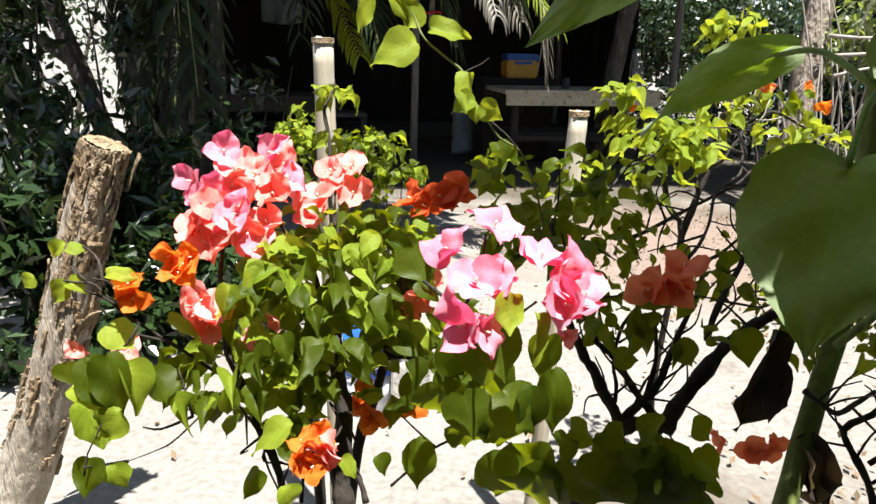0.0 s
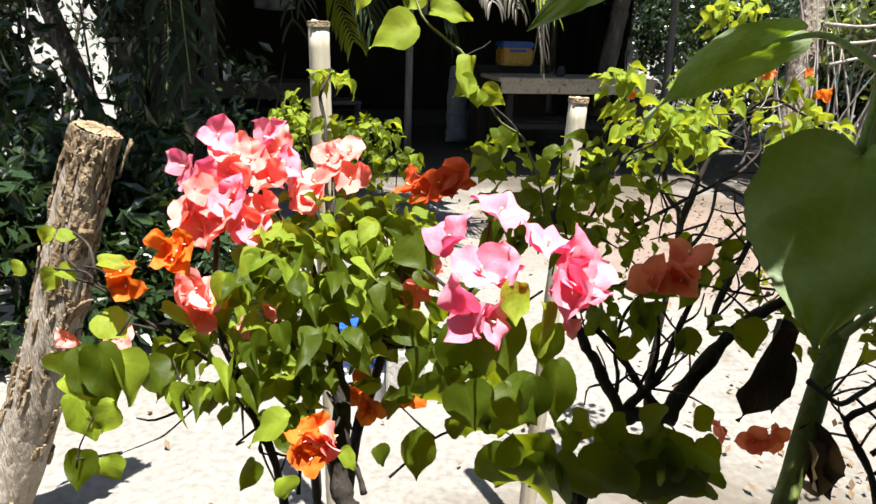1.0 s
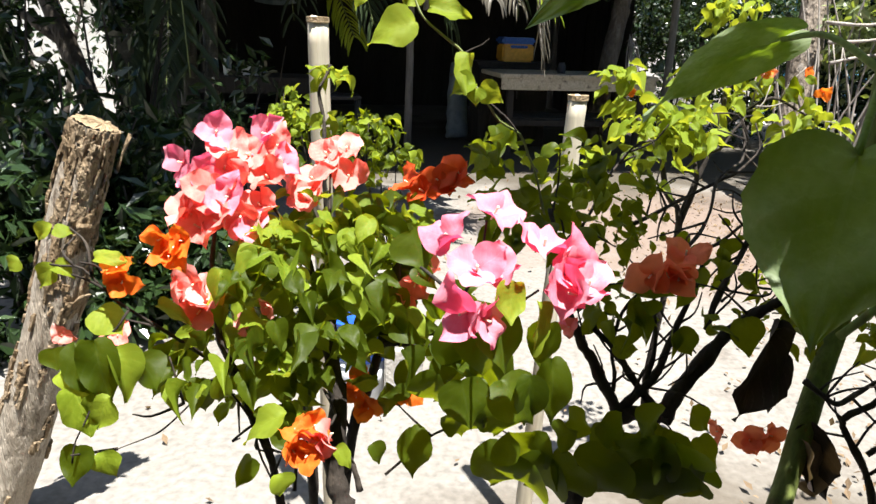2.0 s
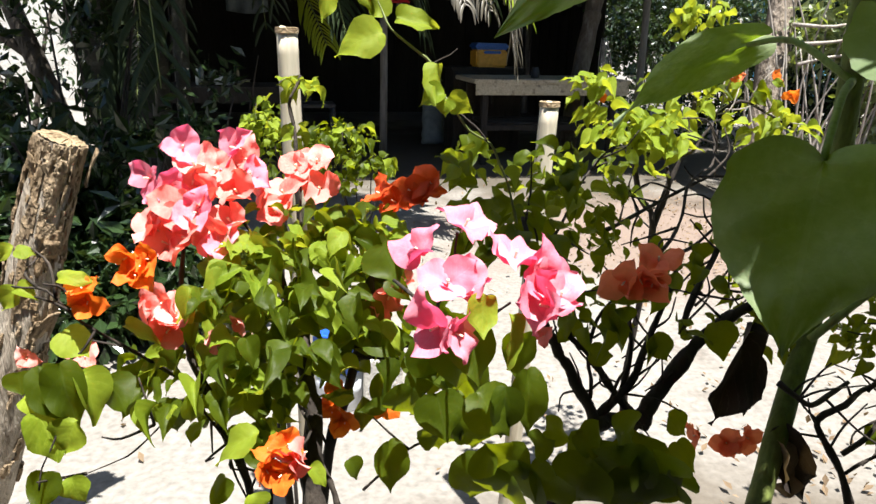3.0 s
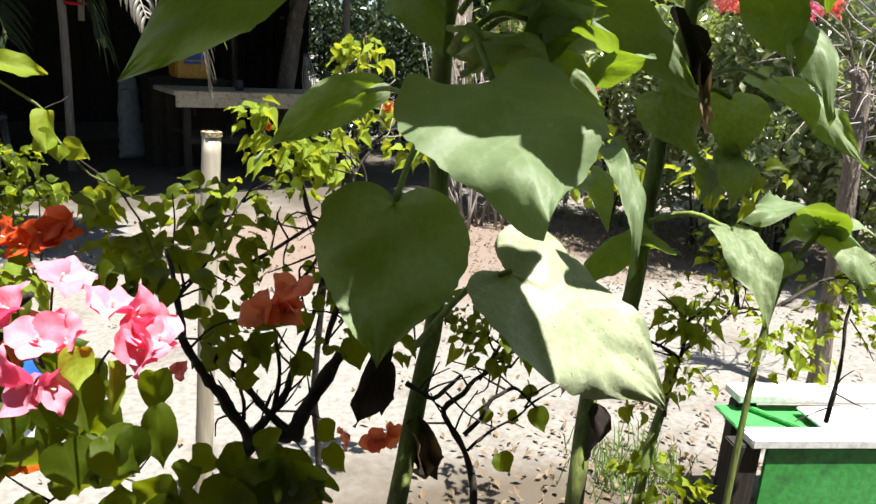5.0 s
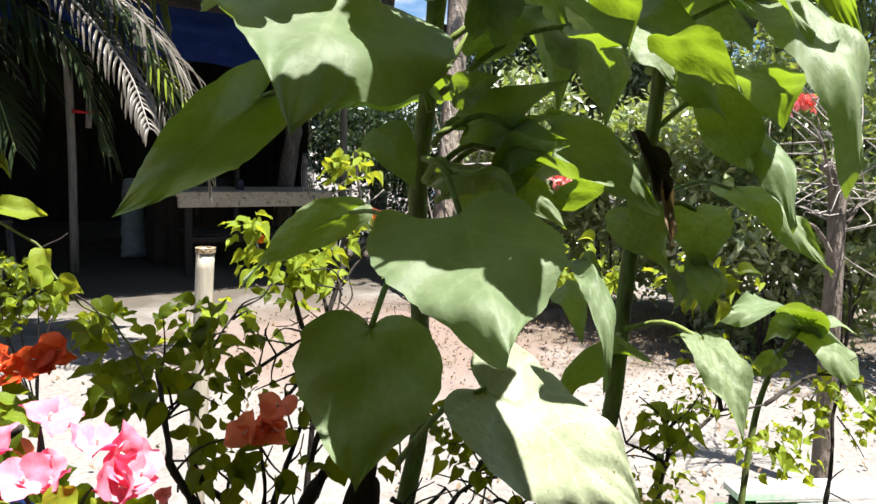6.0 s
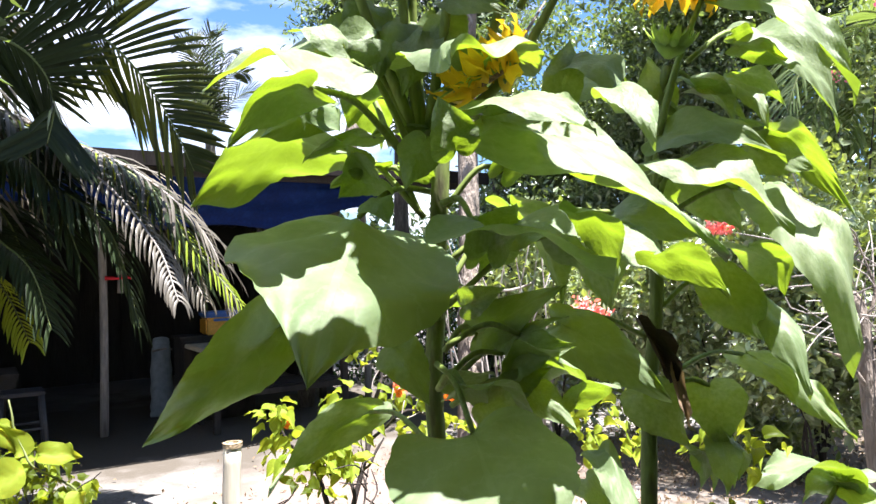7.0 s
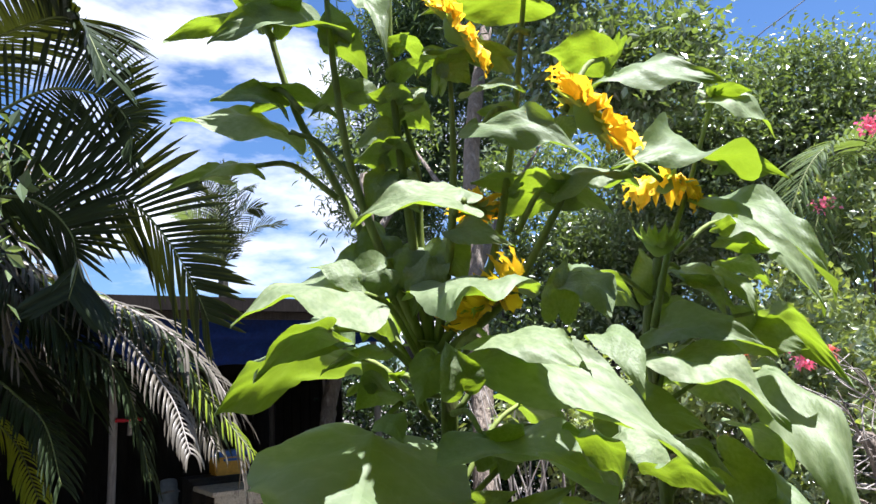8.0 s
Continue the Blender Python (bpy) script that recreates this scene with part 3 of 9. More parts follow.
def make_shed():
    t = thing("shed", s(-1, 1), "dark open-sided shed of wooden poles under a low tin roof", "shed")
    # roof: corrugated sheet with a thick dark edge
    verts, faces = [], []
    nu = 150
    for r, (v, z) in enumerate(((-2.0, 2.53), (1.2, 2.88), (4.6, 2.5))):
        for k in range(nu + 1):
            u = -2.8 + 6.2 * k / nu
            verts.append(s(u, v, z + 0.018 * math.sin(k * 1.7) + 0.03 * noise.noise((u, v, 0))))
    for r in range(2):
        for k in range(nu):
            a = r * (nu + 1) + k
            faces.append((a, a + 1, a + nu + 2, a + nu + 1))
    roof = part("roof", mesh_of("roof", verts, faces, TIN, False), TIN, t, "rusted corrugated tin roof")
    sol = roof.modifiers.new("thick", "SOLIDIFY")
    sol.thickness = 0.03
    part("fascia_board", s_box((6.25, 0.025, 0.12), 0.3, -2.04, 2.525), FASCIA_DARK, t, "fascia board darkened by its colour")
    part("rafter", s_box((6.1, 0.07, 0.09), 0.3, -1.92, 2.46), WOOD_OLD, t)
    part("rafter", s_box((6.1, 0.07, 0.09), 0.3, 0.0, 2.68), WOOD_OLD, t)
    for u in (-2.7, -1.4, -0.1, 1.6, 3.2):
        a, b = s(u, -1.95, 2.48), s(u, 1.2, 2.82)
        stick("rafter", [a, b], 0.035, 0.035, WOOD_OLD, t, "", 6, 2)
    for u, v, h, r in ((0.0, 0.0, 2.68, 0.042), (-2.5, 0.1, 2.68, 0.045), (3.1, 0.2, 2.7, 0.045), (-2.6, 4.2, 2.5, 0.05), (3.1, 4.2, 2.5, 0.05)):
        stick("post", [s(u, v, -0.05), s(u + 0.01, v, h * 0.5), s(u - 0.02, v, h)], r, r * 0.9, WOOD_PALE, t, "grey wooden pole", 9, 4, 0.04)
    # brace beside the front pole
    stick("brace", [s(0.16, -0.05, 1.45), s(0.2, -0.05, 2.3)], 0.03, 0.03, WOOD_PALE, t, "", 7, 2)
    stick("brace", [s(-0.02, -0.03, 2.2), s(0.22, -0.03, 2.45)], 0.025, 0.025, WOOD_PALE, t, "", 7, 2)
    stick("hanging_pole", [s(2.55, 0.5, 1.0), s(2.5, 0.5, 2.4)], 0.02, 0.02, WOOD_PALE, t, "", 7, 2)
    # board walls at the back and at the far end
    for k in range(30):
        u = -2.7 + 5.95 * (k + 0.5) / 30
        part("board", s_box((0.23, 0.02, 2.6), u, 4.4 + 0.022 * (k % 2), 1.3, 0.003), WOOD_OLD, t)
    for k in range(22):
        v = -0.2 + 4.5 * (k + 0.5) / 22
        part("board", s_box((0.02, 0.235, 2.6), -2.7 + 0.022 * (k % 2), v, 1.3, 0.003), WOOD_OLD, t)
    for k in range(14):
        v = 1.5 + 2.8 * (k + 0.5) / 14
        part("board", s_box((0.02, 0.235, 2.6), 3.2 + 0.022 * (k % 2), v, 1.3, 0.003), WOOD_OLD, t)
    return t


make_shed()


def make_tarp():
    t = thing("tarpaulin", s(0.3, -1.65, 2.15), "creased blue tarpaulin slung under the shed eave", "tarpaulin")
    verts, faces = [], []
    nu, nv = 60, 10
    for j in range(nv + 1):
        for k in range(nu + 1):
            u = -2.6 + 5.0 * k / nu
            f = j / nv
            sag = 0.05 * math.sin(u * 2.1) + 0.05 * math.sin(u * 4.7 + 1)
            z = 2.46 - 0.33 * f * (1 + 0.22 * math.sin(u * 1.3 + 0.6)) - sag * f
            v = -1.80 + 0.35 * f + 0.05 * noise.noise((u * 3, f * 4, 0)) + 0.04 * math.sin(f * 9 + u)
            verts.append(s(u, v, z))
    for j in range(nv):
        for k in range(nu):
            a = j * (nu + 1) + k
            faces.append((a, a + 1, a + nu + 2, a + nu + 1))
    ob = part("sheet", mesh_of("sheet", verts, faces, TARP), TARP, t)
    ob.modifiers.new("thick", "SOLIDIFY").thickness = 0.004
    # hem rope along the upper edge and short ties round the rafter
    stick("rope", [s(-2.6 + 0.5 * k, -1.82, 2.47 - 0.012 * (k % 2)) for k in range(11)], 0.006, 0.006, BAMBOO, t, "pale hem rope", 6, 3)
    for k in range(6):
        u = -2.4 + 0.95 * k
        stick("tie", [s(u, -1.82, 2.46), s(u + 0.02, -1.89, 2.51), s(u, -1.95, 2.50)], 0.004, 0.004, BAMBOO, t, "", 5, 2)
    return t


make_tarp()


def make_table(name, u, v, length, depth, height, paint, label, shelf=True):
    t = thing(name, s(u, v), label, "table")
    part("tabletop", s_box((length, depth, 0.045), u, v, height - 0.022, 0.008), paint, t)
    part("apron", s_box((length - 0.04, 0.025, 0.11), u, v - depth / 2 + 0.02, height - 0.10), paint, t)
    for a in (-1, 1):
        for b in (-1, 1):
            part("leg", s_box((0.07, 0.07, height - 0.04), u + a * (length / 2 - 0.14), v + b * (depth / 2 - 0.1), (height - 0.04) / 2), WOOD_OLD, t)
    if shelf:
        for k in range(4):
            part("slat", s_box((length - 0.3, 0.09, 0.02), u, v - depth / 2 + 0.16 + k * 0.15, 0.42, 0.003), WOOD_OLD, t)
        part("stretcher", s_box((length - 0.2, 0.05, 0.06), u, v - depth / 2 + 0.08, 0.38), WOOD_OLD, t)
    return t


make_table("table", 1.66, -0.35, 1.70, 0.8, 0.87, TABLE_PAINT, "worn cream-painted wooden table in the shed")
make_table("workbench", -1.6, -0.1, 1.7, 0.7, 0.76, WOOD_OLD, "low dark plank workbench at the shed's dim edge", False)


def make_cooler():
    t = thing("cooler_box", s(1.24, 0.25, 0.945), "orange plastic cooler box with a blue lid on a dark cabinet", "cooler")
    part("body", s_box((0.36, 0.28, 0.19), 1.24, 0.25, 1.042, 0.02), COOLER, t)
    part("lid", s_box((0.38, 0.30, 0.07), 1.24, 0.25, 1.172, 0.02), COOLER_LID, t, "blue plastic lid")
    part("handle", s_box((0.20, 0.02, 0.03), 1.24, 0.095, 1.11, 0.008), COOLER_LID, t)
    return t


make_cooler()


def make_cabinet():
    t = thing("cabinet", s(1.2, 0.3), "low dark wooden cabinet behind the table", "cabinet")
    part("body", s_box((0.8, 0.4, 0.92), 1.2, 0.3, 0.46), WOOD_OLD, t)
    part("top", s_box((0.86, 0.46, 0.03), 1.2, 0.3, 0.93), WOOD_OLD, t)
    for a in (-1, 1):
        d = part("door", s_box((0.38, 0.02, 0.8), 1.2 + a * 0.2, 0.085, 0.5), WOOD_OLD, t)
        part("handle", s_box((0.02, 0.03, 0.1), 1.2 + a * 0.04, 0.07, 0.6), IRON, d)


make_cabinet()


def make_jar(name, at, r, h, mat, label, category):
    t = thing(name, at, label, category)
    bm = bmesh.new()
    p = Vector(at)
    prof = ((0.0, 0.0), (r * 0.85, 0.0), (r, h * 0.15), (r, h * 0.7), (r * 0.7, h * 0.88), (r * 0.75, h), (r * 0.6, h))
    rings = []
    for rad, z in prof:
        rings.append([bm.verts.new(p + Vector((rad * math.cos(k * 0.5236), rad * math.sin(k * 0.5236), z))) for k in range(12)] if rad else [bm.verts.new(p)])
    for k in range(12):
        bm.faces.new((rings[0][0], rings[1][(k + 1) % 12], rings[1][k]))
        for a, b in zip(rings[1:], rings[2:]):
            bm.faces.new((a[k], a[(k + 1) % 12], b[(k + 1) % 12], b[k]))
    for f in bm.faces:
        f.smooth = True
    part("body", bm, mat, t)
    return t


make_jar("jar", s(1.55, -0.45, 0.87), 0.045, 0.11, PLASTIC_GREY, "small grey jar on the cream table", "jar")
make_jar("bowl", s(-1.62, -0.15, 0.76), 0.10, 0.09, CROCK, "pale crockery bowl on the workbench", "bowl")
make_jar("bottle", s(-1.85, -0.2, 0.76), 0.04, 0.17, CROCK, "pale bottle standing on the workbench", "bottle")


def make_sack():
    t = thing("sack", s(0.73, 0.8), "grey-blue rolled sack leaning inside the shed", "sack")
    v, f = tube([s(0.73, 0.75, 0.0), s(0.73, 0.8, 0.12), s(0.75, 0.95, 0.5), s(0.77, 1.05, 0.75), s(0.78, 1.1, 0.86)], 0.15, 0.09, 12, 4, 0.06, 3)
    part("body", mesh_of("body", v, f, SACK), SACK, t)
    stick("tie", [s(0.65, 0.95, 0.74), s(0.77, 0.93, 0.76), s(0.89, 1.03, 0.74)], 0.012, 0.012, WOOD_PALE, t, "", 6, 3)
    return t


make_sack()


def make_chair():
    t = thing("plastic_stool", s(-0.75, -0.7), "dark grey plastic stool in the shade of the shed", "stool")
    part("seat", s_box((0.36, 0.36, 0.035), -0.75, -0.7, 0.62, 0.012), PLASTIC_GREY, t)
    for a in (-1, 1):
        for b in (-1, 1):
            stick("leg", [s(-0.75 + a * 0.19, -0.7 + b * 0.19, 0), s(-0.75 + a * 0.15, -0.7 + b * 0.15, 0.61)], 0.022, 0.022, PLASTIC_GREY, t, "", 8, 2)
    for b in (-1, 1):
        stick("stretcher", [s(-0.92, -0.7 + b * 0.17, 0.32), s(-0.58, -0.7 + b * 0.17, 0.32)], 0.014, 0.014, PLASTIC_GREY, t, "", 6, 2)
    return t


make_chair()


def make_cloth(a, b, drop):
    """A pale cloth hung from two points, with soft folds."""
    t = thing("hanging_cloth", a, "faded grey cloth hung under the shed roof", "cloth")
    p, q = Vector(a), Vector(b)
    across = (q - p).cross(Vector((0, 0, 1))).normalized()
    verts, faces = [], []
    for j in range(7):
        for k in range(13):
            f, g = k / 12, j / 6
            verts.append(p.lerp(q, f) + Vector((0, 0, -drop * g - 0.03 * math.sin(f * 3.14))) + across * 0.03 * math.sin(f * 14 + g * 1.5) * (0.4 + g))
    for j in range(6):
        for k in range(12):
            i = j * 13 + k
            faces.append((i, i + 1, i + 14, i + 13))
    sheet = part("sheet", mesh_of("sheet", verts, faces, SACK), SACK, t)
    sheet.modifiers.new("thick", "SOLIDIFY").thickness = 0.003
    stick("cord", [p + Vector((0, 0, 0.25)), p, q, q + Vector((0, 0, 0.25))], 0.004, 0.004, IRON, t, "", 5, 3)
    return t


def make_rag():
    t = thing("rag", s(0.14, -0.05, 1.58), "small red rag tied on the shed pole", "rag")
    v, f = tube([s(0.02, -0.06, 1.61), s(0.12, -0.08, 1.60), s(0.22, -0.08, 1.61), s(0.27, -0.08, 1.60)], 0.02, 0.012, 6, 3, 0.3, 2)
    part("cloth", mesh_of("cloth", v, f, RED_CLOTH), RED_CLOTH, t)


make_rag()


# whitewashed wall far behind the left-hand shrubs, a net fence far behind the table
def make_walls():
    bm = box((7.0, 0.18, 3.2), 0.01, Matrix.Translation((-9.5, 13.0, 1.6)) @ Matrix.Rotation(radians(10), 4, "Z"))
    me = bpy.data.meshes.new("wall_west")
    bm.to_mesh(me)
    bm.free()
    me.materials.append(WALL_WHITE)
    tagged(new("wall_west", me), "whitewashed yard wall glaring in the sun", "wall", kind="structure")


make_walls()


# unseen back wall, side walls and roof behind the eye, added to cut bounce and sky light
def make_light_block():
    for name, size, at in (("unseen_wall_south", (9.0, 0.15, 3.0), (0.4, -3.0, 1.5)), ("unseen_wall_east", (0.15, 2.4, 3.0), (4.9, -1.8, 1.5)), ("unseen_wall_west", (0.15, 2.4, 3.0), (-4.1, -1.8, 1.5)),
                           ("ceiling", (9.4, 3.25, 0.08), (0.4, -1.5, 2.75))):
        bm = box(size, 0.01, Matrix.Translation(at))
        me = bpy.data.meshes.new(name)
        bm.to_mesh(me)
        bm.free()
        me.materials.append(WOOD_OLD)
        tagged(new(name, me), "unseen timber walls and roof added to block fill light", "ceiling" if name == "ceiling" else "wall", kind="structure")


make_light_block()


def make_net_fence():
    t = thing("net_fence", (5.7, 11.7, 0), "blue net fence on thin stakes behind the trees", "fence")
    a, b = Vector((4.7, 11.85, 0)), Vector((6.7, 11.6, 0))
    for k in range(8):
        p = a.lerp(b, k / 7)
        stick("stake", [p, p + Vector((0, 0, 2.7))], 0.025, 0.02, WOOD_PALE, t, "", 6, 2)
    for k in range(26):
        p = a.lerp(b, k / 25)
        stick("mesh_cord", [p + Vector((0, 0, 0.1)), p + Vector((0.03, 0, 1.3)), p + Vector((0, 0, 2.6))], 0.011, 0.011, NET, t, "", 4, 2)
    for k in range(12):
        z = Vector((0, 0, 0.15 + k * 0.22))
        stick("mesh_cord", [a + z, a.lerp(b, 0.5) + z * 0.98, b + z], 0.011, 0.011, NET, t, "", 4, 4)


make_net_fence()


# fence posts of the flower bed
def make_post(base, top, r, label):
    t = thing("bamboo_post", base, label, "post", "posts of the flower bed")
    b, e = Vector(base), Vector(top)
    verts, faces = [], []
    sides, rings = 16, 26
    for i in range(rings):
        f = i / (rings - 1)
        swell = 1 + 0.07 * max(0, 1 - abs((f * 4.2) % 1 - 0.5) * 14)
        p = b.lerp(e, f)
        for k in range(sides):
            a = 2 * math.pi * k / sides
            rr = r * swell * (1 + 0.03 * noise.noise((math.cos(a) * 2, math.sin(a) * 2, f * 9)))
            verts.append(p + Vector((math.cos(a) * rr, math.sin(a) * rr, 0.012 * noise.noise((a, f, 2)) if i == rings - 1 else 0)))
    # hollow top with a wall
    n0 = len(verts)
    for k in range(sides):
        a = 2 * math.pi * k / sides
        verts.append(e + Vector((math.cos(a) * r * 0.72, math.sin(a) * r * 0.72, 0.0)))
    for k in range(sides):
        a = 2 * math.pi * k / sides
        verts.append(e + Vector((math.cos(a) * r * 0.7, math.sin(a) * r * 0.7, -0.12)))
    for i in range(rings - 1):
        for k in range(sides):
            a, c = i * sides + k, i * sides + (k + 1) % sides
            faces.append((a, c, c + sides, a + sides))
    lo = (rings - 1) * sides
    for k in range(sides):
        k2 = (k + 1) % sides
        faces.append((lo + k, lo + k2, n0 + k2, n0 + k))
        faces.append((n0 + k, n0 + k2, n0 + sides + k2, n0 + sides + k))
    faces.append(tuple(range(n0 + sides, n0 + 2 * sides)))
    part("culm", mesh_of("culm", verts, faces, BAMBOO), BAMBOO, t)
    # sawn rim, slightly proud and darker
    rim, fc = [], []
    for k in range(sides):
        a = 2 * math.pi * k / sides
        o = Vector((math.cos(a), math.sin(a), 0))
        rim += [e + o * r * 1.10 + Vector((0, 0, -0.009)), e + o * r * 1.10 + Vector((0, 0, 0.002)), e + o * r * 0.70 + Vector((0, 0, 0.003)), e + o * r * 0.70 + Vector((0, 0, -0.009))]
    for k in range(sides):
        for j in range(4):
            fc.append((k * 4 + j, ((k + 1) % sides) * 4 + j, ((k + 1) % sides) * 4 + (j + 1) % 4, k * 4 + (j + 1) % 4))
    part("rim", mesh_of("rim", rim, fc, LOG_WOOD, False), LOG_WOOD, t, "darker sawn rim")


def make_log(base, top, r0, r1):
    t = thing("log_post", base, "leaning sawn log post with peeling brown bark over pale bare wood", "post", "posts of the flower bed")
    b, e = Vector(base), Vector(top)
    d = (e - b).normalized()
    x = d.orthogonal().normalized()
    y = d.cross(x)
    sides, rings = 64, 150

    def at(i, k, out):
        f, a = i / (rings - 1), 2 * math.pi * k / sides
        r = r0 + (r1 - r0) * f
        c = b.lerp(e, f) + x * 0.012 * math.sin(f * 5) + y * 0.010 * math.sin(f * 7 + 1)
        q = Vector((math.cos(a) * 1.6, math.sin(a) * 1.6, f * 7))
        rr = r * (0.95 + 0.07 * noise.noise(q) + 0.025 * noise.noise(q * 4))
        return c + (x * math.cos(a) + y * math.sin(a)) * (rr + out), q, f

    def tube_faces(keep):
        return [(i * sides + k, i * sides + (k + 1) % sides, (i + 1) * sides + (k + 1) % sides, (i + 1) * sides + k)
                for i in range(rings - 1) for k in range(sides) if keep is None or keep[i * sides + k]]

    core, bark, on_bark = [], [], []
    for i in range(rings):
        for k in range(sides):
            p0, q, f = at(i, k, 0.0)
            crack = noise.noise((q.x * 5, q.y * 5, q.z * 0.8))
            core.append(at(i, k, -0.004 * max(0.0, 1 - abs(crack) * 7))[0])
            cells = noise.voronoi((q.x * 2.1, q.y * 2.1, q.z * 1.15))[0]
            gap = cells[1] - cells[0]
            flake = 0.0025 + 0.0055 * min(1.0, gap * 3.2) + 0.003 * noise.noise(q * 7)
            bark.append(at(i, k, flake)[0])
            # bark has mostly gone low down and lies in broken plates higher up
            on_bark.append(noise.noise(q * 1.5 + Vector((3, 1, 0))) + 0.30 * noise.noise(q * 5) > 0.66 - 0.98 * f and gap > 0.055)
    part("wood", mesh_of("wood", core, tube_faces(None), LOG_BARE), LOG_BARE, t, "pale bare wood with drying cracks")
    plates = part("bark", mesh_of("bark", bark, tube_faces(on_bark), LOG_BARK, False), LOG_BARK, t, "brown bark in broken plates")
    shell = plates.modifiers.new("thick", "SOLIDIFY")
    shell.thickness, shell.offset = 0.007, -1
    lo = (rings - 1) * sides
    rnd = random.Random(4)
    cap = [core[lo + k] + d * rnd.uniform(0.0, 0.007) for k in range(sides)]
    cap += [e + (core[lo + k] - e) * 0.5 + d * rnd.uniform(0.004, 0.012) for k in range(sides)]
    cap.append(e + d * 0.010)
    faces = [(k, (k + 1) % sides, sides + (k + 1) % sides, sides + k) for k in range(sides)] + [(sides + k, sides + (k + 1) % sides, 2 * sides) for k in range(sides)]
    part("cut_end", mesh_of("cut_end", cap, faces, LOG_WOOD, False), LOG_WOOD, t, "rough sawn end")
    # strips of bark coming loose
    for k in range(14):
        f, a = rnd.uniform(0.55, 0.98), rnd.uniform(0, 6.28)
        o = x * math.cos(a) + y * math.sin(a)
        p = b.lerp(e, f) + o * (r0 + (r1 - r0) * f) * 0.99
        w, h = rnd.uniform(0.012, 0.035), rnd.uniform(0.03, 0.09)
        sd = d.cross(o)
        lift = rnd.uniform(0.004, 0.022)
        grid = [p + d * h * (i / 4 - 0.5) + sd * w * (j / 3 - 0.5) * rnd.uniform(0.7, 1.2) + o * (0.003 + lift * (i / 4) ** 2 + 0.004 * rnd.random()) for i in range(5) for j in range(4)]
        fc = [(i * 4 + j, i * 4 + j + 1, i * 4 + j + 5, i * 4 + j + 4) for i in range(4) for j in range(3)]
        strip = part("bark_flake", mesh_of("bark_flake", grid, fc, LOG_BARK), LOG_BARK, t)
        strip.modifiers.new("thick", "SOLIDIFY").thickness = 0.004


make_post((-0.31, 1.76, 0.0), (-0.325, 1.74, 1.30), 0.0225, "tall cream dried bamboo post with a sawn top")
make_post((0.19, 1.77, 0.0), (0.238, 1.77, 1.158), 0.021, "short cream dried bamboo post with a sawn top")
make_log((-1.215, 1.72, -0.02), (-0.815, 1.755, 1.052), 0.078, 0.050)


def make_bucket(at):
    t = thing("bucket", at, "blue and white plastic bucket on the sand", "bucket")
    p = Vector(at)

    def ring_mesh(prof):
        v, f = [], []
        for r, z in prof:
            v += [p + Vector((r * math.cos(k * 0.2618), r * math.sin(k * 0.2618), z)) for k in range(24)]
        for i in range(len(prof) - 1):
            for k in range(24):
                a, b = i * 24 + k, i * 24 + (k + 1) % 24
                f.append((a, b, b + 24, a + 24))
        return v, f
    v, f = ring_mesh(((0.0, 0.004), (0.085, 0.004), (0.09, 0.0), (0.105, 0.16), (0.10, 0.16), (0.085, 0.012), (0.0, 0.012)))
    part("body", mesh_of("body", v, f, BUCKET_WHITE), BUCKET_WHITE, t, "white lower bucket")
    v, f = ring_mesh(((0.104, 0.155), (0.112, 0.16), (0.125, 0.30), (0.135, 0.302), (0.135, 0.315), (0.12, 0.312), (0.108, 0.165)))
    part("rim", mesh_of("rim", v, f, BUCKET_BLUE), BUCKET_BLUE, t, "blue upper bucket wall")
    stick("handle", [p + Vector((-0.13, 0, 0.30)), p + Vector((-0.11, -0.07, 0.24)), p + Vector((0, -0.14, 0.20)), p + Vector((0.11, -0.07, 0.24)), p + Vector((0.13, 0, 0.30))], 0.004, 0.004, IRON, t, "thin wire handle")


make_bucket((-0.33, 2.52, 0.0))


def make_block():
    t = thing("concrete_block", (-0.19, 2.50, 0), "grey hollow concrete block lying on the sand", "block")
    bm = bmesh.new()
    m = Matrix.Translation((-0.19, 2.52, 0.1)) @ Matrix.Rotation(0.25, 4, "Z")
    for c, sz in (((0, -0.055, 0), (0.14, 0.03, 0.2)), ((0, 0.055, 0), (0.14, 0.03, 0.2)), ((-0.055, 0, 0), (0.03, 0.08, 0.2)), ((0.055, 0, 0), (0.03, 0.08, 0.2))):
        b2 = box(sz, 0.004, m @ Matrix.Translation(c))
        me = bpy.data.meshes.new("tmp")
        b2.to_mesh(me)
        b2.free()
        bm.from_mesh(me)
        bpy.data.meshes.remove(me)
    part("shell", bm, CONCRETE, t)


make_block()


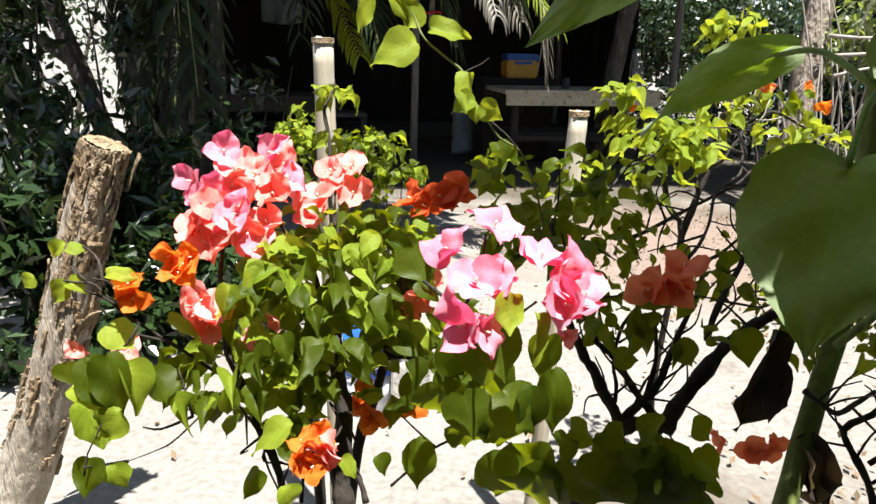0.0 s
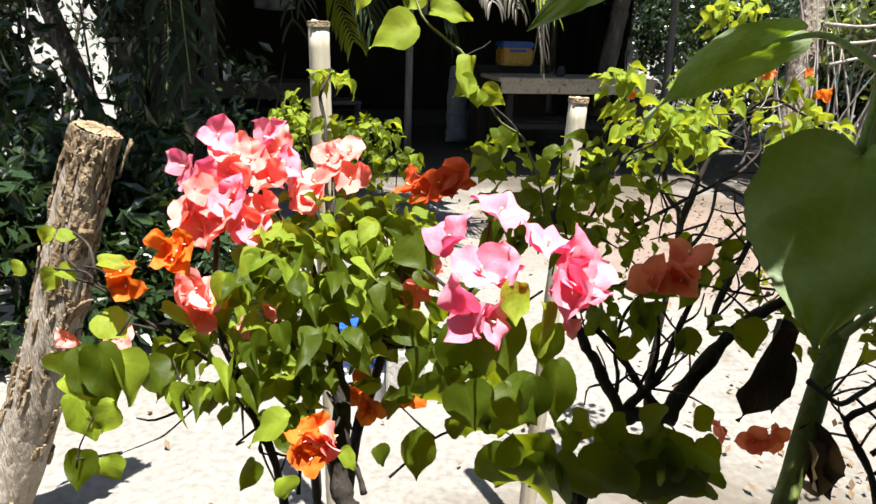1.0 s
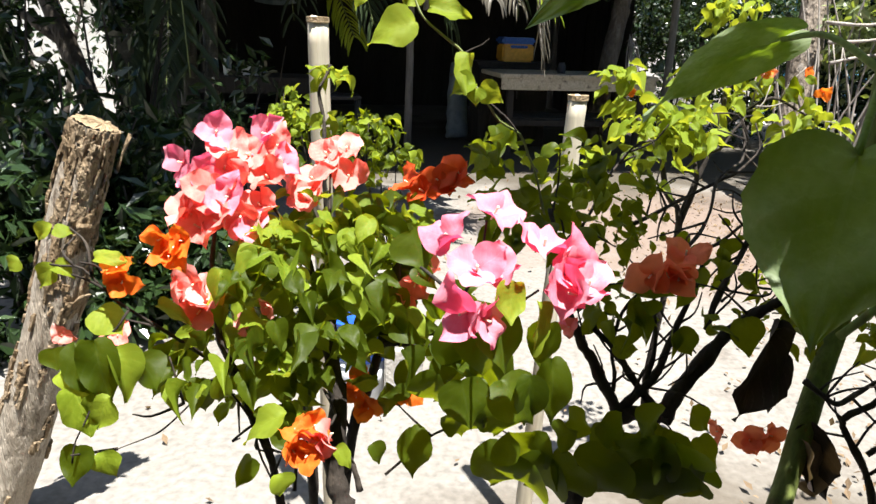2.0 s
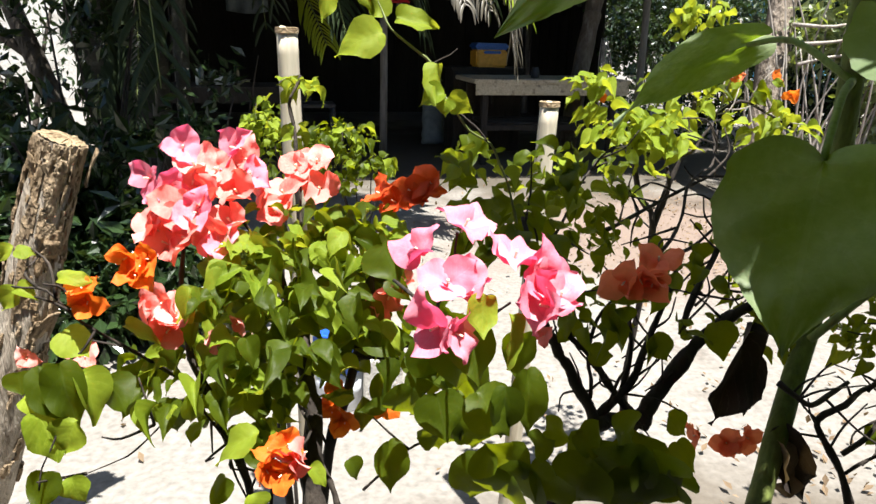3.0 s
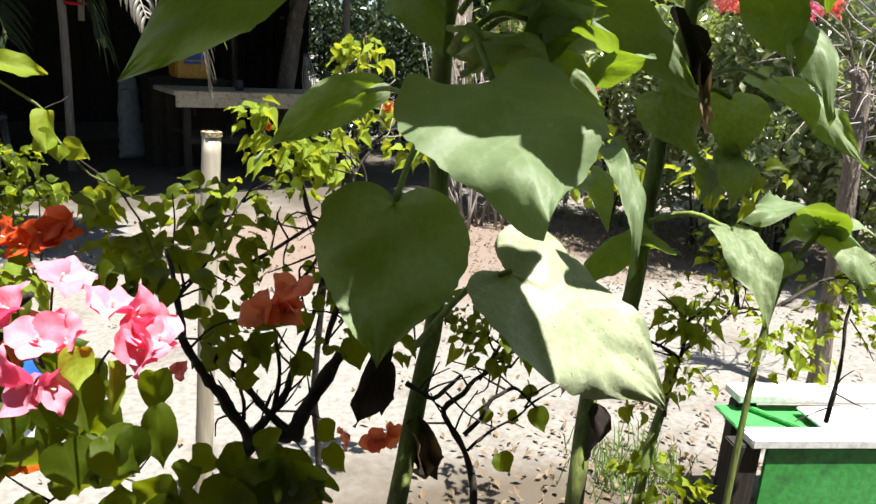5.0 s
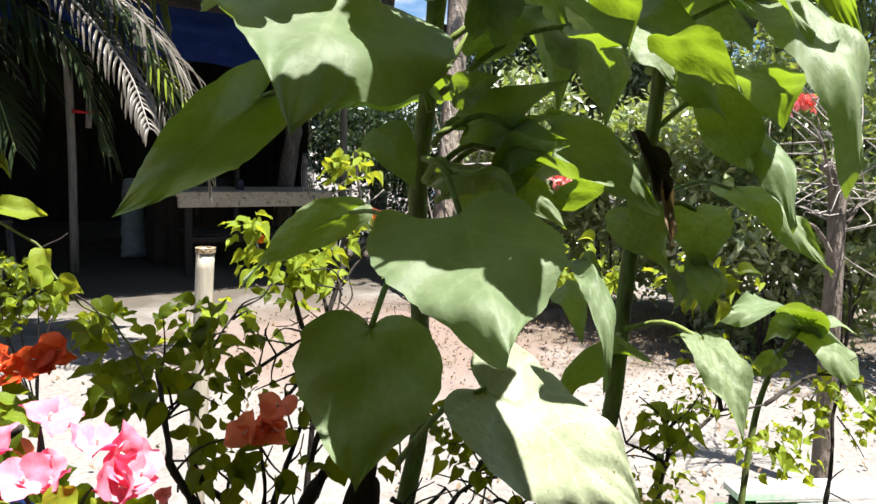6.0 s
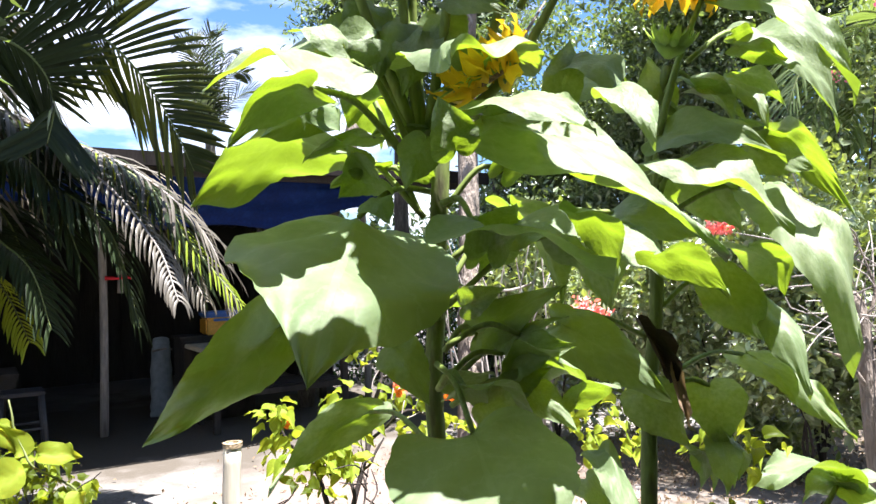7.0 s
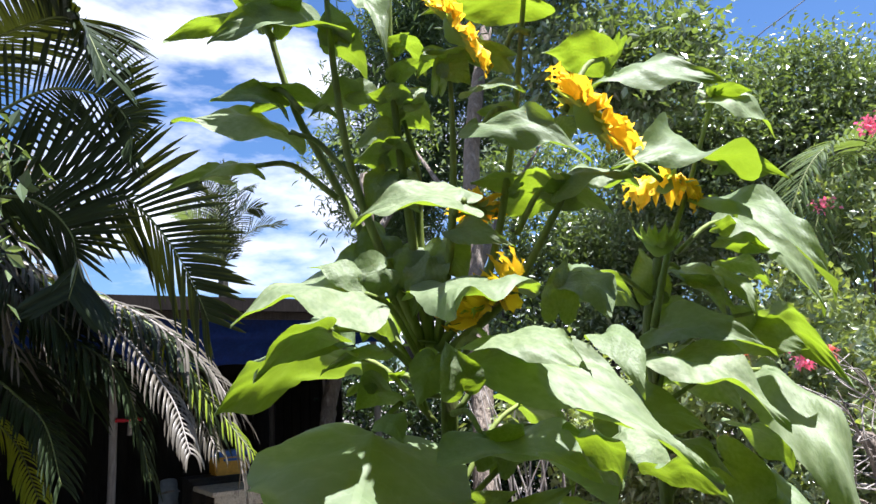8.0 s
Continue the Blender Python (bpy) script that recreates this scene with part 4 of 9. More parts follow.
# white and green painted trestle at the right end of the bed
def make_trestle():
    o = Vector((1.644, 1.405, 0))
    t = thing("painted_bench", o, "old bench of white boards on a green box frame", "bench")
    turn = Matrix.Translation(o) @ Matrix.Rotation(radians(-16), 4, "Z")
    part("seat_board", box((1.4, 0.075, 0.03), 0.004, turn @ Matrix.Translation((0.70, 0.0, 0.37))), PAINT_WHITE, t, "white front board")
    part("seat_board", box((1.4, 0.09, 0.03), 0.004, turn @ Matrix.Translation((0.79, 0.25, 0.385))), PAINT_WHITE, t, "white rear board")
    part("panel", box((1.31, 0.012, 0.30), 0.003, turn @ Matrix.Translation((0.71, -0.02, 0.2))), PAINT_GREEN, t, "green front panel")
    part("panel", box((1.34, 0.24, 0.012), 0.003, turn @ Matrix.Translation((0.71, 0.135, 0.335))), PAINT_GREEN, t, "green inner panel")
    part("batten", box((0.24, 0.02, 0.014), 0.003, turn @ Matrix.Translation((0.20, 0.13, 0.350)) @ Matrix.Rotation(radians(-52), 4, "Z")), PAINT_GREEN, t, "green cross batten")
    part("top_sheet", box((1.05, 0.15, 0.012), 0.003, turn @ Matrix.Translation((0.80, 0.13, 0.366)) @ Matrix.Rotation(radians(2), 4, "Z")), PAINT_WHITE, t, "loose white sheet")
    for a, b, w in ((0.0, 0.0, 0.085), (0.14, 0.25, 0.07), (1.25, 0.0, 0.05), (1.25, 0.25, 0.05)):
        part("leg", box((w, w * 0.7, 0.355), 0.004, turn @ Matrix.Translation((a, b + 0.01, 0.178))), WOOD_OLD, t)


make_trestle()


# grass and fallen leaves
def make_litter():
    rng = np.random.default_rng(11)
    t = thing("fallen_leaves", (3.8, 4.6, 0), "dry brown leaf litter in the tree shade", "leaf litter", kind="stuff")
    a = np.column_stack([rng.normal(3.8, 1.5, 6000), rng.normal(4.6, 1.0, 6000), rng.uniform(0.015, 0.035, 6000)])
    b = np.column_stack([rng.uniform(-3, 5, 500), rng.uniform(1.6, 5.5, 500), rng.uniform(0.015, 0.03, 500)])
    c = np.column_stack([rng.normal(1.7, 0.45, 700), rng.normal(1.8, 0.3, 700), rng.uniform(0.012, 0.03, 700)])
    stuff_leaves("leaves", np.concatenate([a, b, c]), 0.034, 0.5, LITTER, t, 3, 2.5, 1.0)
    g = thing("grass_tuft", (1.75, 1.95, 0), "small green grass tuft by the flower bed", "grass", kind="stuff")
    verts, faces = [], []
    rnd = random.Random(8)
    for k in range(220):
        x, y = rnd.gauss(1.62, 0.10), rnd.gauss(1.80, 0.10)
        h, a = rnd.uniform(0.04, 0.15), rnd.uniform(0, 6.28)
        dx, dy = math.cos(a) * h * 0.5, math.sin(a) * h * 0.5
        w = 0.0025
        i = len(verts)
        verts += [(x - w, y, 0), (x + w, y, 0), (x + dx * 0.4 + w, y + dy * 0.4, h * 0.7), (x + dx * 0.4 - w, y + dy * 0.4, h * 0.7), (x + dx, y + dy, h)]
        faces += [(i, i + 1, i + 2, i + 3), (i + 3, i + 2, i + 4)]
    tagged(part("blades", mesh_of("blades", verts, faces, GRASS), GRASS, g), kind="stuff")


make_litter()


# sunflowers
def make_sunflower_leaf(parent, base, tip, normal, width, seed, node=None, old=False, droop=0.35, fold=None, lobes=0.17, wide=0.20, point=0.17, ribs=0.017, wavy=None):
    """A heart-shaped, wavy, toothed leaf on a long stalk."""
    if fold is None:
        fold = random.Random(seed).uniform(-0.28, 0.16)
    wave = wavy if wavy is not None else 0.07 if width > 0.15 else 0.055
    me = blade("sunflower_leaf", LEAF_OLD if old else LEAF_SUN, lobes, wide, point, fold, droop, wave, 0.05, seed, 36, 16, 0.3, ribs if width > 0.08 else 0.010)
    ob = put("leaf", me, leaf_pose(base, tip, normal, width), parent)
    if node is not None:
        a, b = Vector(node), Vector(base)
        stick("petiole", [a, a.lerp(b, 0.55) + Vector((0, 0, 0.025)), b], 0.0055, 0.004, STEM_GREEN, ob, "", 7, 4)
    return ob


def make_sunflower_head(parent, at, face, r, seed, wilt=0.0, bud=False):
    """A disc with a ring of petals and green sepals behind."""
    rnd = random.Random(seed)
    p, f = Vector(at), Vector(face).normalized()
    x = f.orthogonal().normalized()
    y = f.cross(x)
    verts, faces = [], []
    prof = ((0.0, 0.16), (0.35, 0.15), (0.62, 0.08), (0.7, -0.05), (0.5, -0.22), (0.12, -0.42), (0.0, -0.42))
    for q, z in prof:
        verts += [p + (x * math.cos(k * 0.449) + y * math.sin(k * 0.449)) * q * r * (0.75 if bud else 0.8) + f * z * r for k in range(14)]
    for i in range(len(prof) - 1):
        for k in range(14):
            a, b = i * 14 + k, i * 14 + (k + 1) % 14
            faces.append((a, b, b + 14, a + 14))
    core = part("flower_head", mesh_of("flower_head", verts[28:], [tuple(v - 28 for v in q) for q in faces[28:]], SEPAL), SEPAL, parent, "green opening sunflower bud" if bud else "yellow sunflower head")
    part("disc", mesh_of("disc", verts[:42], faces[:28], SEPAL if bud else DISC), DISC, core)
    petals = [blade("petal", PETAL, 0.0, 0.45, 0.34, 0.25, 0.05 + 0.12 * k, 0.09, 0, seed + k, 5, 2) for k in range(3)]
    sepals = [blade("sepal", SEPAL, 0.0, 0.3, 0.12, 0.2, -0.25, 0.03, 0, seed + 5 + k, 5, 2) for k in range(2)]
    if not bud:
        for k in range(34):
            a = k * 2 * math.pi / 17 + rnd.uniform(-0.12, 0.12)
            o = x * math.cos(a) + y * math.sin(a)
            d = (o + f * (rnd.uniform(-0.1, 0.45) - wilt * rnd.uniform(0.2, 1.2)) + Vector((0, 0, -wilt * rnd.uniform(0, 0.8)))).normalized()
            ln_ = r * rnd.uniform(0.75, 1.05)
            b = p + o * r * 0.5
            put("petal", rnd.choice(petals), leaf_pose(b, b + d * ln_, f, ln_ * rnd.uniform(0.34, 0.46)), core)
    for k in range(44 if bud else 16):
        a = k * 2 * math.pi / 11 + rnd.uniform(-0.15, 0.15)
        o = x * math.cos(a) + y * math.sin(a)
        d = (o + f * (rnd.uniform(0.1, 2.2) if bud else rnd.uniform(-0.5, 0.1))).normalized()
        ln_ = r * rnd.uniform(0.6, 0.9)
        b = p + o * r * 0.4 - f * r * 0.12
        put("sepal", rnd.choice(sepals), leaf_pose(b, b + d * ln_, f, ln_ * 0.4), core)


def make_sunflower(stem, r0, r1, label):
    t = thing("sunflower", stem[0], label, "sunflower", "sunflowers in the bed")
    stick("stem", stem, r0, r1, STEM_SHADED, t, "", 10, 5, 0.03)
    return t


def make_bougainvillea(at, label):
    return thing("bougainvillea", at, label, "bougainvillea")


def branch(parent, points, r0, r1, seed=0, green=False):
    """A crooked, knotty branch: every stretch between the given points bends a little."""
    rnd = random.Random(seed + 500)
    line = [Vector(points[0])]
    for q in points[1:]:
        a, b = line[-1], Vector(q)
        bend = 0.07 * (b - a).length
        line.append(a.lerp(b, rnd.uniform(0.4, 0.6)) + Vector((rnd.uniform(-bend, bend), rnd.uniform(-bend, bend), rnd.uniform(-bend, bend))))
        line.append(b)
    stick("branch", line, r0, r1, TWIG_GREEN if green else TWIG, parent, "", 7, 3, 0.18, seed)


def twigs(parent, points, count, length, r, seed, bark=None):
    """Side shoots along a line, crooked and thin."""
    rnd = random.Random(seed)
    line = smooth_line(points, 5)
    for _ in range(count):
        p = rnd.choice(line[1:])
        d = Vector((rnd.uniform(-1, 1), rnd.uniform(-0.8, 0.6), rnd.uniform(-0.5, 1.0))).normalized()
        q = p + d * length * rnd.uniform(0.3, 0.6)
        e = q + (d + Vector((rnd.uniform(-0.9, 0.9), rnd.uniform(-0.9, 0.9), rnd.uniform(-0.7, 0.7)))).normalized() * length * rnd.uniform(0.3, 0.6)
        stick("twig", [p, q, e], r, r * 0.5, bark or TWIG, parent, "", 5, 3, 0.1, rnd.randint(0, 999))


# bougainvillea with pink and coral bracts
pink_bush = make_bougainvillea((-0.2, 1.15, 0), "bougainvillea bush with pink and coral bracts in full sun")
branch(pink_bush, [(-0.22, 1.2, -0.02), (-0.22, 1.18, 0.25), (-0.234, 1.126, 0.732), (-0.222, 1.146, 0.871), (-0.234, 1.155, 0.974)], 0.011, 0.004, 7)
branch(pink_bush, [(-0.2, 1.22, -0.02), (-0.17, 1.2, 0.3), (-0.167, 1.136, 0.69), (-0.126, 1.159, 0.833), (-0.099, 1.122, 0.989), (-0.034, 0.989, 1.062)], 0.012, 0.004, 8)
branch(pink_bush, [(-0.24, 1.16, -0.02), (-0.25, 1.1, 0.3), (-0.263, 1.033, 0.704), (-0.309, 1.047, 0.827), (-0.344, 1.077, 0.93), (-0.347, 1.103, 1.019)], 0.009, 0.003, 9)
branch(pink_bush, [(-0.234, 1.155, 0.974), (-0.28, 1.153, 1.041), (-0.324, 1.146, 1.09)], 0.0033, 0.0016, 101)
branch(pink_bush, [(-0.222, 1.146, 0.871), (-0.203, 1.171, 0.988), (-0.208, 1.209, 1.081)], 0.0029, 0.0017, 102)
branch(pink_bush, [(-0.099, 1.122, 0.989), (-0.013, 0.874, 1.022), (0.002, 0.818, 1.079), (0.006, 0.84, 1.118)], 0.0024, 0.0012, 103)
branch(pink_bush, [(-0.126, 1.159, 0.833), (0.021, 0.907, 0.956), (0.054, 0.795, 1.066)], 0.0030, 0.0013, 104)
branch(pink_bush, [(-0.309, 1.047, 0.827), (-0.365, 0.987, 0.911), (-0.401, 0.949, 0.963), (-0.446, 0.942, 1.014), (-0.493, 0.942, 1.019)], 0.0027, 0.0012, 105)
twigs(pink_bush, [(-0.309, 1.047, 0.827), (-0.365, 0.987, 0.911), (-0.401, 0.949, 0.963), (-0.446, 0.942, 1.014), (-0.493, 0.942, 1.019)], 5, 0.07, 0.0022, 106)
branch(pink_bush, [(-0.401, 0.949, 0.963), (-0.434, 0.937, 0.924), (-0.439, 0.905, 0.851), (-0.457, 0.887, 0.793)], 0.0017, 0.0010, 107)
branch(pink_bush, [(-0.263, 1.033, 0.704), (-0.33, 1.019, 0.84), (-0.376, 0.954, 0.801), (-0.423, 0.928, 0.787)], 0.0016, 0.0008, 108)
twigs(pink_bush, [(-0.263, 1.033, 0.704), (-0.33, 1.019, 0.84), (-0.376, 0.954, 0.801), (-0.423, 0.928, 0.787)], 5, 0.08, 0.0022, 109)
branch(pink_bush, [(-0.126, 1.159, 0.833), (-0.084, 1.163, 0.842), (-0.033, 1.167, 0.853)], 0.0068, 0.0034, 110)
branch(pink_bush, [(-0.105, 1.034, 0.693), (-0.043, 1.052, 0.747), (0.019, 1.061, 0.772), (0.068, 1.056, 0.75)], 0.0020, 0.0012, 111)
twigs(pink_bush, [(-0.105, 1.034, 0.693), (-0.043, 1.052, 0.747), (0.019, 1.061, 0.772), (0.068, 1.056, 0.75)], 6, 0.08, 0.0022, 112)
branch(pink_bush, [(-0.167, 1.136, 0.69), (-0.204, 1.109, 0.78), (-0.165, 0.872, 0.854), (-0.167, 0.849, 0.847)], 0.0022, 0.0013, 113)
branch(pink_bush, [(-0.315, 1.067, 0.825), (-0.284, 1.03, 0.768), (-0.258, 1.009, 0.694)], 0.0020, 0.0016, 114)
twigs(pink_bush, [(-0.315, 1.067, 0.825), (-0.284, 1.03, 0.768), (-0.258, 1.009, 0.694)], 6, 0.07, 0.0022, 115)
branch(pink_bush, [(-0.231, 1.023, 0.667), (-0.229, 1.046, 0.743), (-0.23, 1.113, 0.795)], 0.0028, 0.0020, 116)
branch(pink_bush, [(-0.15, 1.012, 0.623), (-0.169, 1.025, 0.668), (-0.175, 1.048, 0.744), (-0.187, 1.09, 0.818), (-0.201, 1.138, 0.876)], 0.0166, 0.0119, 117)
branch(pink_bush, [(-0.145, 1.069, 0.638), (-0.168, 1.085, 0.693), (-0.196, 1.127, 0.733)], 0.0050, 0.0037, 118)
flower(pink_bush, (-0.356, 1.154, 1.14), 0.057, "pink", 119)
flower(pink_bush, (-0.335, 1.139, 1.12), 0.060, "coral", 120)
flower(pink_bush, (-0.288, 1.178, 1.139), 0.057, "pink", 121)
flower(pink_bush, (-0.276, 1.194, 1.121), 0.060, "coral", 122)
flower(pink_bush, (-0.396, 1.141, 1.102), 0.057, "pink", 123)
flower(pink_bush, (-0.368, 1.119, 1.093), 0.057, "pink", 124)
flower(pink_bush, (-0.349, 1.161, 1.09), 0.060, "coral", 125)
flower(pink_bush, (-0.311, 1.158, 1.111), 0.060, "coral", 126)
flower(pink_bush, (-0.306, 1.119, 1.084), 0.060, "coral", 127)
flower(pink_bush, (-0.351, 1.103, 1.073), 0.060, "coral", 128)
flower(pink_bush, (-0.322, 1.093, 1.068), 0.057, "pink", 129)
flower(pink_bush, (-0.281, 1.141, 1.084), 0.060, "coral", 130)
flower(pink_bush, (-0.257, 1.194, 1.082), 0.060, "coral", 131)
flower(pink_bush, (-0.23, 1.201, 1.069), 0.060, "coral", 132)
flower(pink_bush, (-0.239, 1.183, 1.045), 0.060, "coral", 133)
flower(pink_bush, (-0.216, 1.232, 1.101), 0.060, "coral", 134)
flower(pink_bush, (-0.19, 1.246, 1.108), 0.060, "coral", 135)
flower(pink_bush, (-0.182, 1.226, 1.073), 0.060, "coral", 136)
flower(pink_bush, (-0.382, 1.103, 1.042), 0.060, "coral", 137)
flower(pink_bush, (-0.364, 1.098, 1.022), 0.060, "coral", 138)
flower(pink_bush, (-0.33, 1.083, 1.035), 0.060, "coral", 139)
flower(pink_bush, (-0.309, 1.096, 1.042), 0.060, "coral", 140)
flower(pink_bush, (-0.289, 1.091, 1.023), 0.057, "pink", 141)
flower(pink_bush, (-0.288, 1.12, 1.05), 0.060, "coral", 142)
flower(pink_bush, (-0.381, 1.119, 1.06), 0.060, "coral", 143)
flower(pink_bush, (-0.267, 1.168, 1.101), 0.057, "pink", 144)
flower(pink_bush, (0.012, 0.841, 1.123), 0.055, "pink", 145)
flower(pink_bush, (-0.027, 0.823, 1.103), 0.048, "pink", 146)
flower(pink_bush, (-0.003, 0.788, 1.085), 0.053, "pink", 147)
flower(pink_bush, (0.018, 0.798, 1.08), 0.051, "pink", 148)
flower(pink_bush, (-0.01, 0.759, 1.058), 0.057, "pink", 149)
flower(pink_bush, (0.003, 0.767, 1.048), 0.048, "pink", 150)
flower(pink_bush, (0.058, 0.816, 1.1), 0.057, "pink", 151)
flower(pink_bush, (0.079, 0.814, 1.092), 0.051, "pink", 152)
flower(pink_bush, (0.074, 0.799, 1.075), 0.053, "pink", 153)
flower(pink_bush, (0.089, 0.786, 1.066), 0.057, "pink", 154)
flower(pink_bush, (0.1, 0.798, 1.071), 0.048, "pink", 155)
flower(pink_bush, (-0.364, 0.974, 1.045), 0.042, "orange", 189)
flower(pink_bush, (-0.346, 0.971, 1.03), 0.042, "orange", 190)
flower(pink_bush, (-0.357, 0.967, 1.019), 0.042, "orange", 191)
flower(pink_bush, (-0.34, 0.974, 1.042), 0.042, "orange", 192)
flower(pink_bush, (-0.41, 0.952, 1.008), 0.041, "orange", 193)
flower(pink_bush, (-0.405, 0.949, 0.999), 0.041, "orange", 194)
flower(pink_bush, (-0.35, 1.026, 0.971), 0.052, "coral", 195)
flower(pink_bush, (-0.333, 1.021, 0.954), 0.052, "coral", 196)
flower(pink_bush, (-0.342, 1.017, 0.938), 0.052, "coral", 197)
flower(pink_bush, (-0.364, 1.023, 0.962), 0.052, "coral", 198)
flower(pink_bush, (-0.323, 1.05, 0.944), 0.036, "coral", 199)
flower(pink_bush, (-0.291, 1.041, 0.909), 0.036, "coral", 200)
flower(pink_bush, (-0.262, 1.049, 0.934), 0.036, "coral", 201)
flower(pink_bush, (-0.46, 1.03, 0.89), 0.036, "coral", 202)
flower(pink_bush, (-0.093, 1.258, 1.059), 0.058, "red", 203)
flower(pink_bush, (-0.05, 1.261, 1.065), 0.058, "red", 204)
flower(pink_bush, (-0.018, 1.265, 1.076), 0.058, "red", 205)
flower(pink_bush, (-0.071, 1.255, 1.048), 0.058, "red", 206)
flower(pink_bush, (-0.032, 1.258, 1.054), 0.058, "red", 207)
flower(pink_bush, (-0.091, 1.134, 0.922), 0.051, "coral", 208)
flower(pink_bush, (-0.097, 1.13, 0.91), 0.051, "coral", 209)
flower(pink_bush, (-0.058, 1.144, 0.954), 0.051, "coral", 210)
flower(pink_bush, (-0.075, 1.14, 0.942), 0.051, "coral", 211)
flower(pink_bush, (-0.183, 0.854, 0.868), 0.040, "orange", 212)
flower(pink_bush, (-0.159, 0.853, 0.862), 0.046, "coral", 213)
flower(pink_bush, (-0.172, 0.848, 0.846), 0.040, "orange", 214)
flower(pink_bush, (-0.15, 0.855, 0.868), 0.046, "coral", 215)
flower(pink_bush, (-0.168, 0.857, 0.874), 0.040, "orange", 216)
flower(pink_bush, (-0.189, 0.849, 0.85), 0.040, "orange", 217)
flower(pink_bush, (-0.149, 1.124, 0.788), 0.052, "orange", 218)
flower(pink_bush, (-0.14, 1.115, 0.756), 0.052, "orange", 219)
flower(pink_bush, (-0.084, 1.123, 0.78), 0.052, "orange", 220)
flower(pink_bush, (-0.151, 1.118, 0.768), 0.052, "orange", 221)
flower(pink_bush, (-0.505, 0.983, 0.911), 0.026, "coral", 222)
flower(pink_bush, (0.126, 1.01, 0.939), 0.026, "coral", 223)
# The share of pale blades grows upwards, putting the sunlit top into colour.
leafage(pink_bush, (-0.205, 1.178, 0.977), (0.143, 0.160, 0.071), 112, 0.045, 224, 0.6, 0.7)
leafage(pink_bush, (-0.311, 1.06, 0.871), (0.101, 0.120, 0.039), 69, 0.037, 225, 0.5, 0.5)
leafage(pink_bush, (-0.228, 1.118, 0.918), (0.154, 0.160, 0.057), 82, 0.046, 226, 0.4, 0.5)
leafage(pink_bush, (-0.122, 1.191, 1.011), (0.076, 0.100, 0.042), 39, 0.045, 227, 0.65, 0.8)
leafage(pink_bush, (-0.247, 1.15, 1.026), (0.065, 0.100, 0.032), 27, 0.035, 228, 0.8, 0.8)
leafage(pink_bush, (-0.275, 1.064, 0.986), (0.053, 0.100, 0.045), 30, 0.039, 229, 0.5, 0.5)
leafage(pink_bush, (-0.064, 1.106, 0.86), (0.097, 0.140, 0.073), 51, 0.050, 230, 0.05, 0.5)
leafage(pink_bush, (-0.24, 1.088, 0.817), (0.089, 0.140, 0.048), 39, 0.040, 231, 0.1, 0.5)
leaf(pink_bush, (-0.438, 0.948, 0.962), (-0.407, 0.94, 0.934), (0.518, -0.49, 0.701), 0.049, BLADES_YOUNG_LIT, 0)
leaf(pink_bush, (-0.459, 0.927, 0.927), (-0.433, 0.908, 0.861), (0.069, -0.952, 0.297), 0.046, BLADES, 1)
leaf(pink_bush, (-0.431, 0.919, 0.936), (-0.412, 0.898, 0.86), (0.297, -0.895, 0.333), 0.050, BLADES, 2)
leaf(pink_bush, (-0.417, 0.935, 0.918), (-0.391, 0.919, 0.86), (0.724, -0.509, 0.465), 0.045, BLADES_YOUNG_LIT, 3)
leaf(pink_bush, (-0.493, 0.942, 0.912), (-0.488, 0.934, 0.886), (0.087, -0.953, 0.292), 0.045, BLADES, 0)
leaf(pink_bush, (-0.48, 0.925, 0.89), (-0.452, 0.922, 0.875), (0.394, -0.441, 0.806), 0.037, BLADES_YOUNG_LIT, 1)
leaf(pink_bush, (-0.46, 0.912, 0.879), (-0.429, 0.897, 0.826), (0.714, -0.439, 0.546), 0.066, BLADES_YOUNG_LIT, 2)
leaf(pink_bush, (-0.394, 0.942, 0.904), (-0.362, 0.933, 0.869), (-0.002, 0.965, -0.262), 0.047, BLADES, 3)
leaf(pink_bush, (-0.451, 0.893, 0.813), (-0.456, 0.878, 0.765), (0.273, -0.929, 0.249), 0.039, BLADES, 0)
leaf(pink_bush, (-0.431, 0.909, 0.795), (-0.416, 0.9, 0.763), (-0.08, -0.968, 0.237), 0.037, BLADES_YOUNG_LIT, 1)
leaf(pink_bush, (-0.417, 0.91, 0.868), (-0.435, 0.898, 0.829), (-0.101, -0.935, 0.339), 0.044, BLADES_YOUNG_LIT, 2)
leaf(pink_bush, (-0.342, 1.001, 0.849), (-0.341, 0.987, 0.803), (-0.008, -0.959, 0.283), 0.047, BLADES, 3)
leaf(pink_bush, (-0.391, 1.011, 0.891), (-0.375, 1, 0.849), (0.705, -0.564, 0.431), 0.057, BLADES, 0)
leaf(pink_bush, (-0.439, 0.956, 1.024), (-0.395, 0.956, 1.022), (0.046, -0.703, 0.71), 0.022, BLADES_YOUNG_LIT, 1)
leaf(pink_bush, (-0.38, 0.98, 0.959), (-0.338, 0.975, 0.94), (0.286, -0.571, 0.77), 0.023, BLADES_YOUNG_LIT, 2)
leaf(pink_bush, (-0.484, 0.955, 1.06), (-0.503, 0.949, 1.044), (-0.039, -0.934, 0.354), 0.020, BLADES_YOUNG_LIT, 3)
leaf(pink_bush, (-0.481, 0.954, 1.057), (-0.458, 0.953, 1.052), (0.155, -0.654, 0.741), 0.019, BLADES_YOUNG_LIT, 0)
leaf(pink_bush, (-0.519, 0.942, 1.022), (-0.532, 0.938, 1.009), (-0.025, -0.943, 0.331), 0.022, BLADES_YOUNG_LIT, 1)
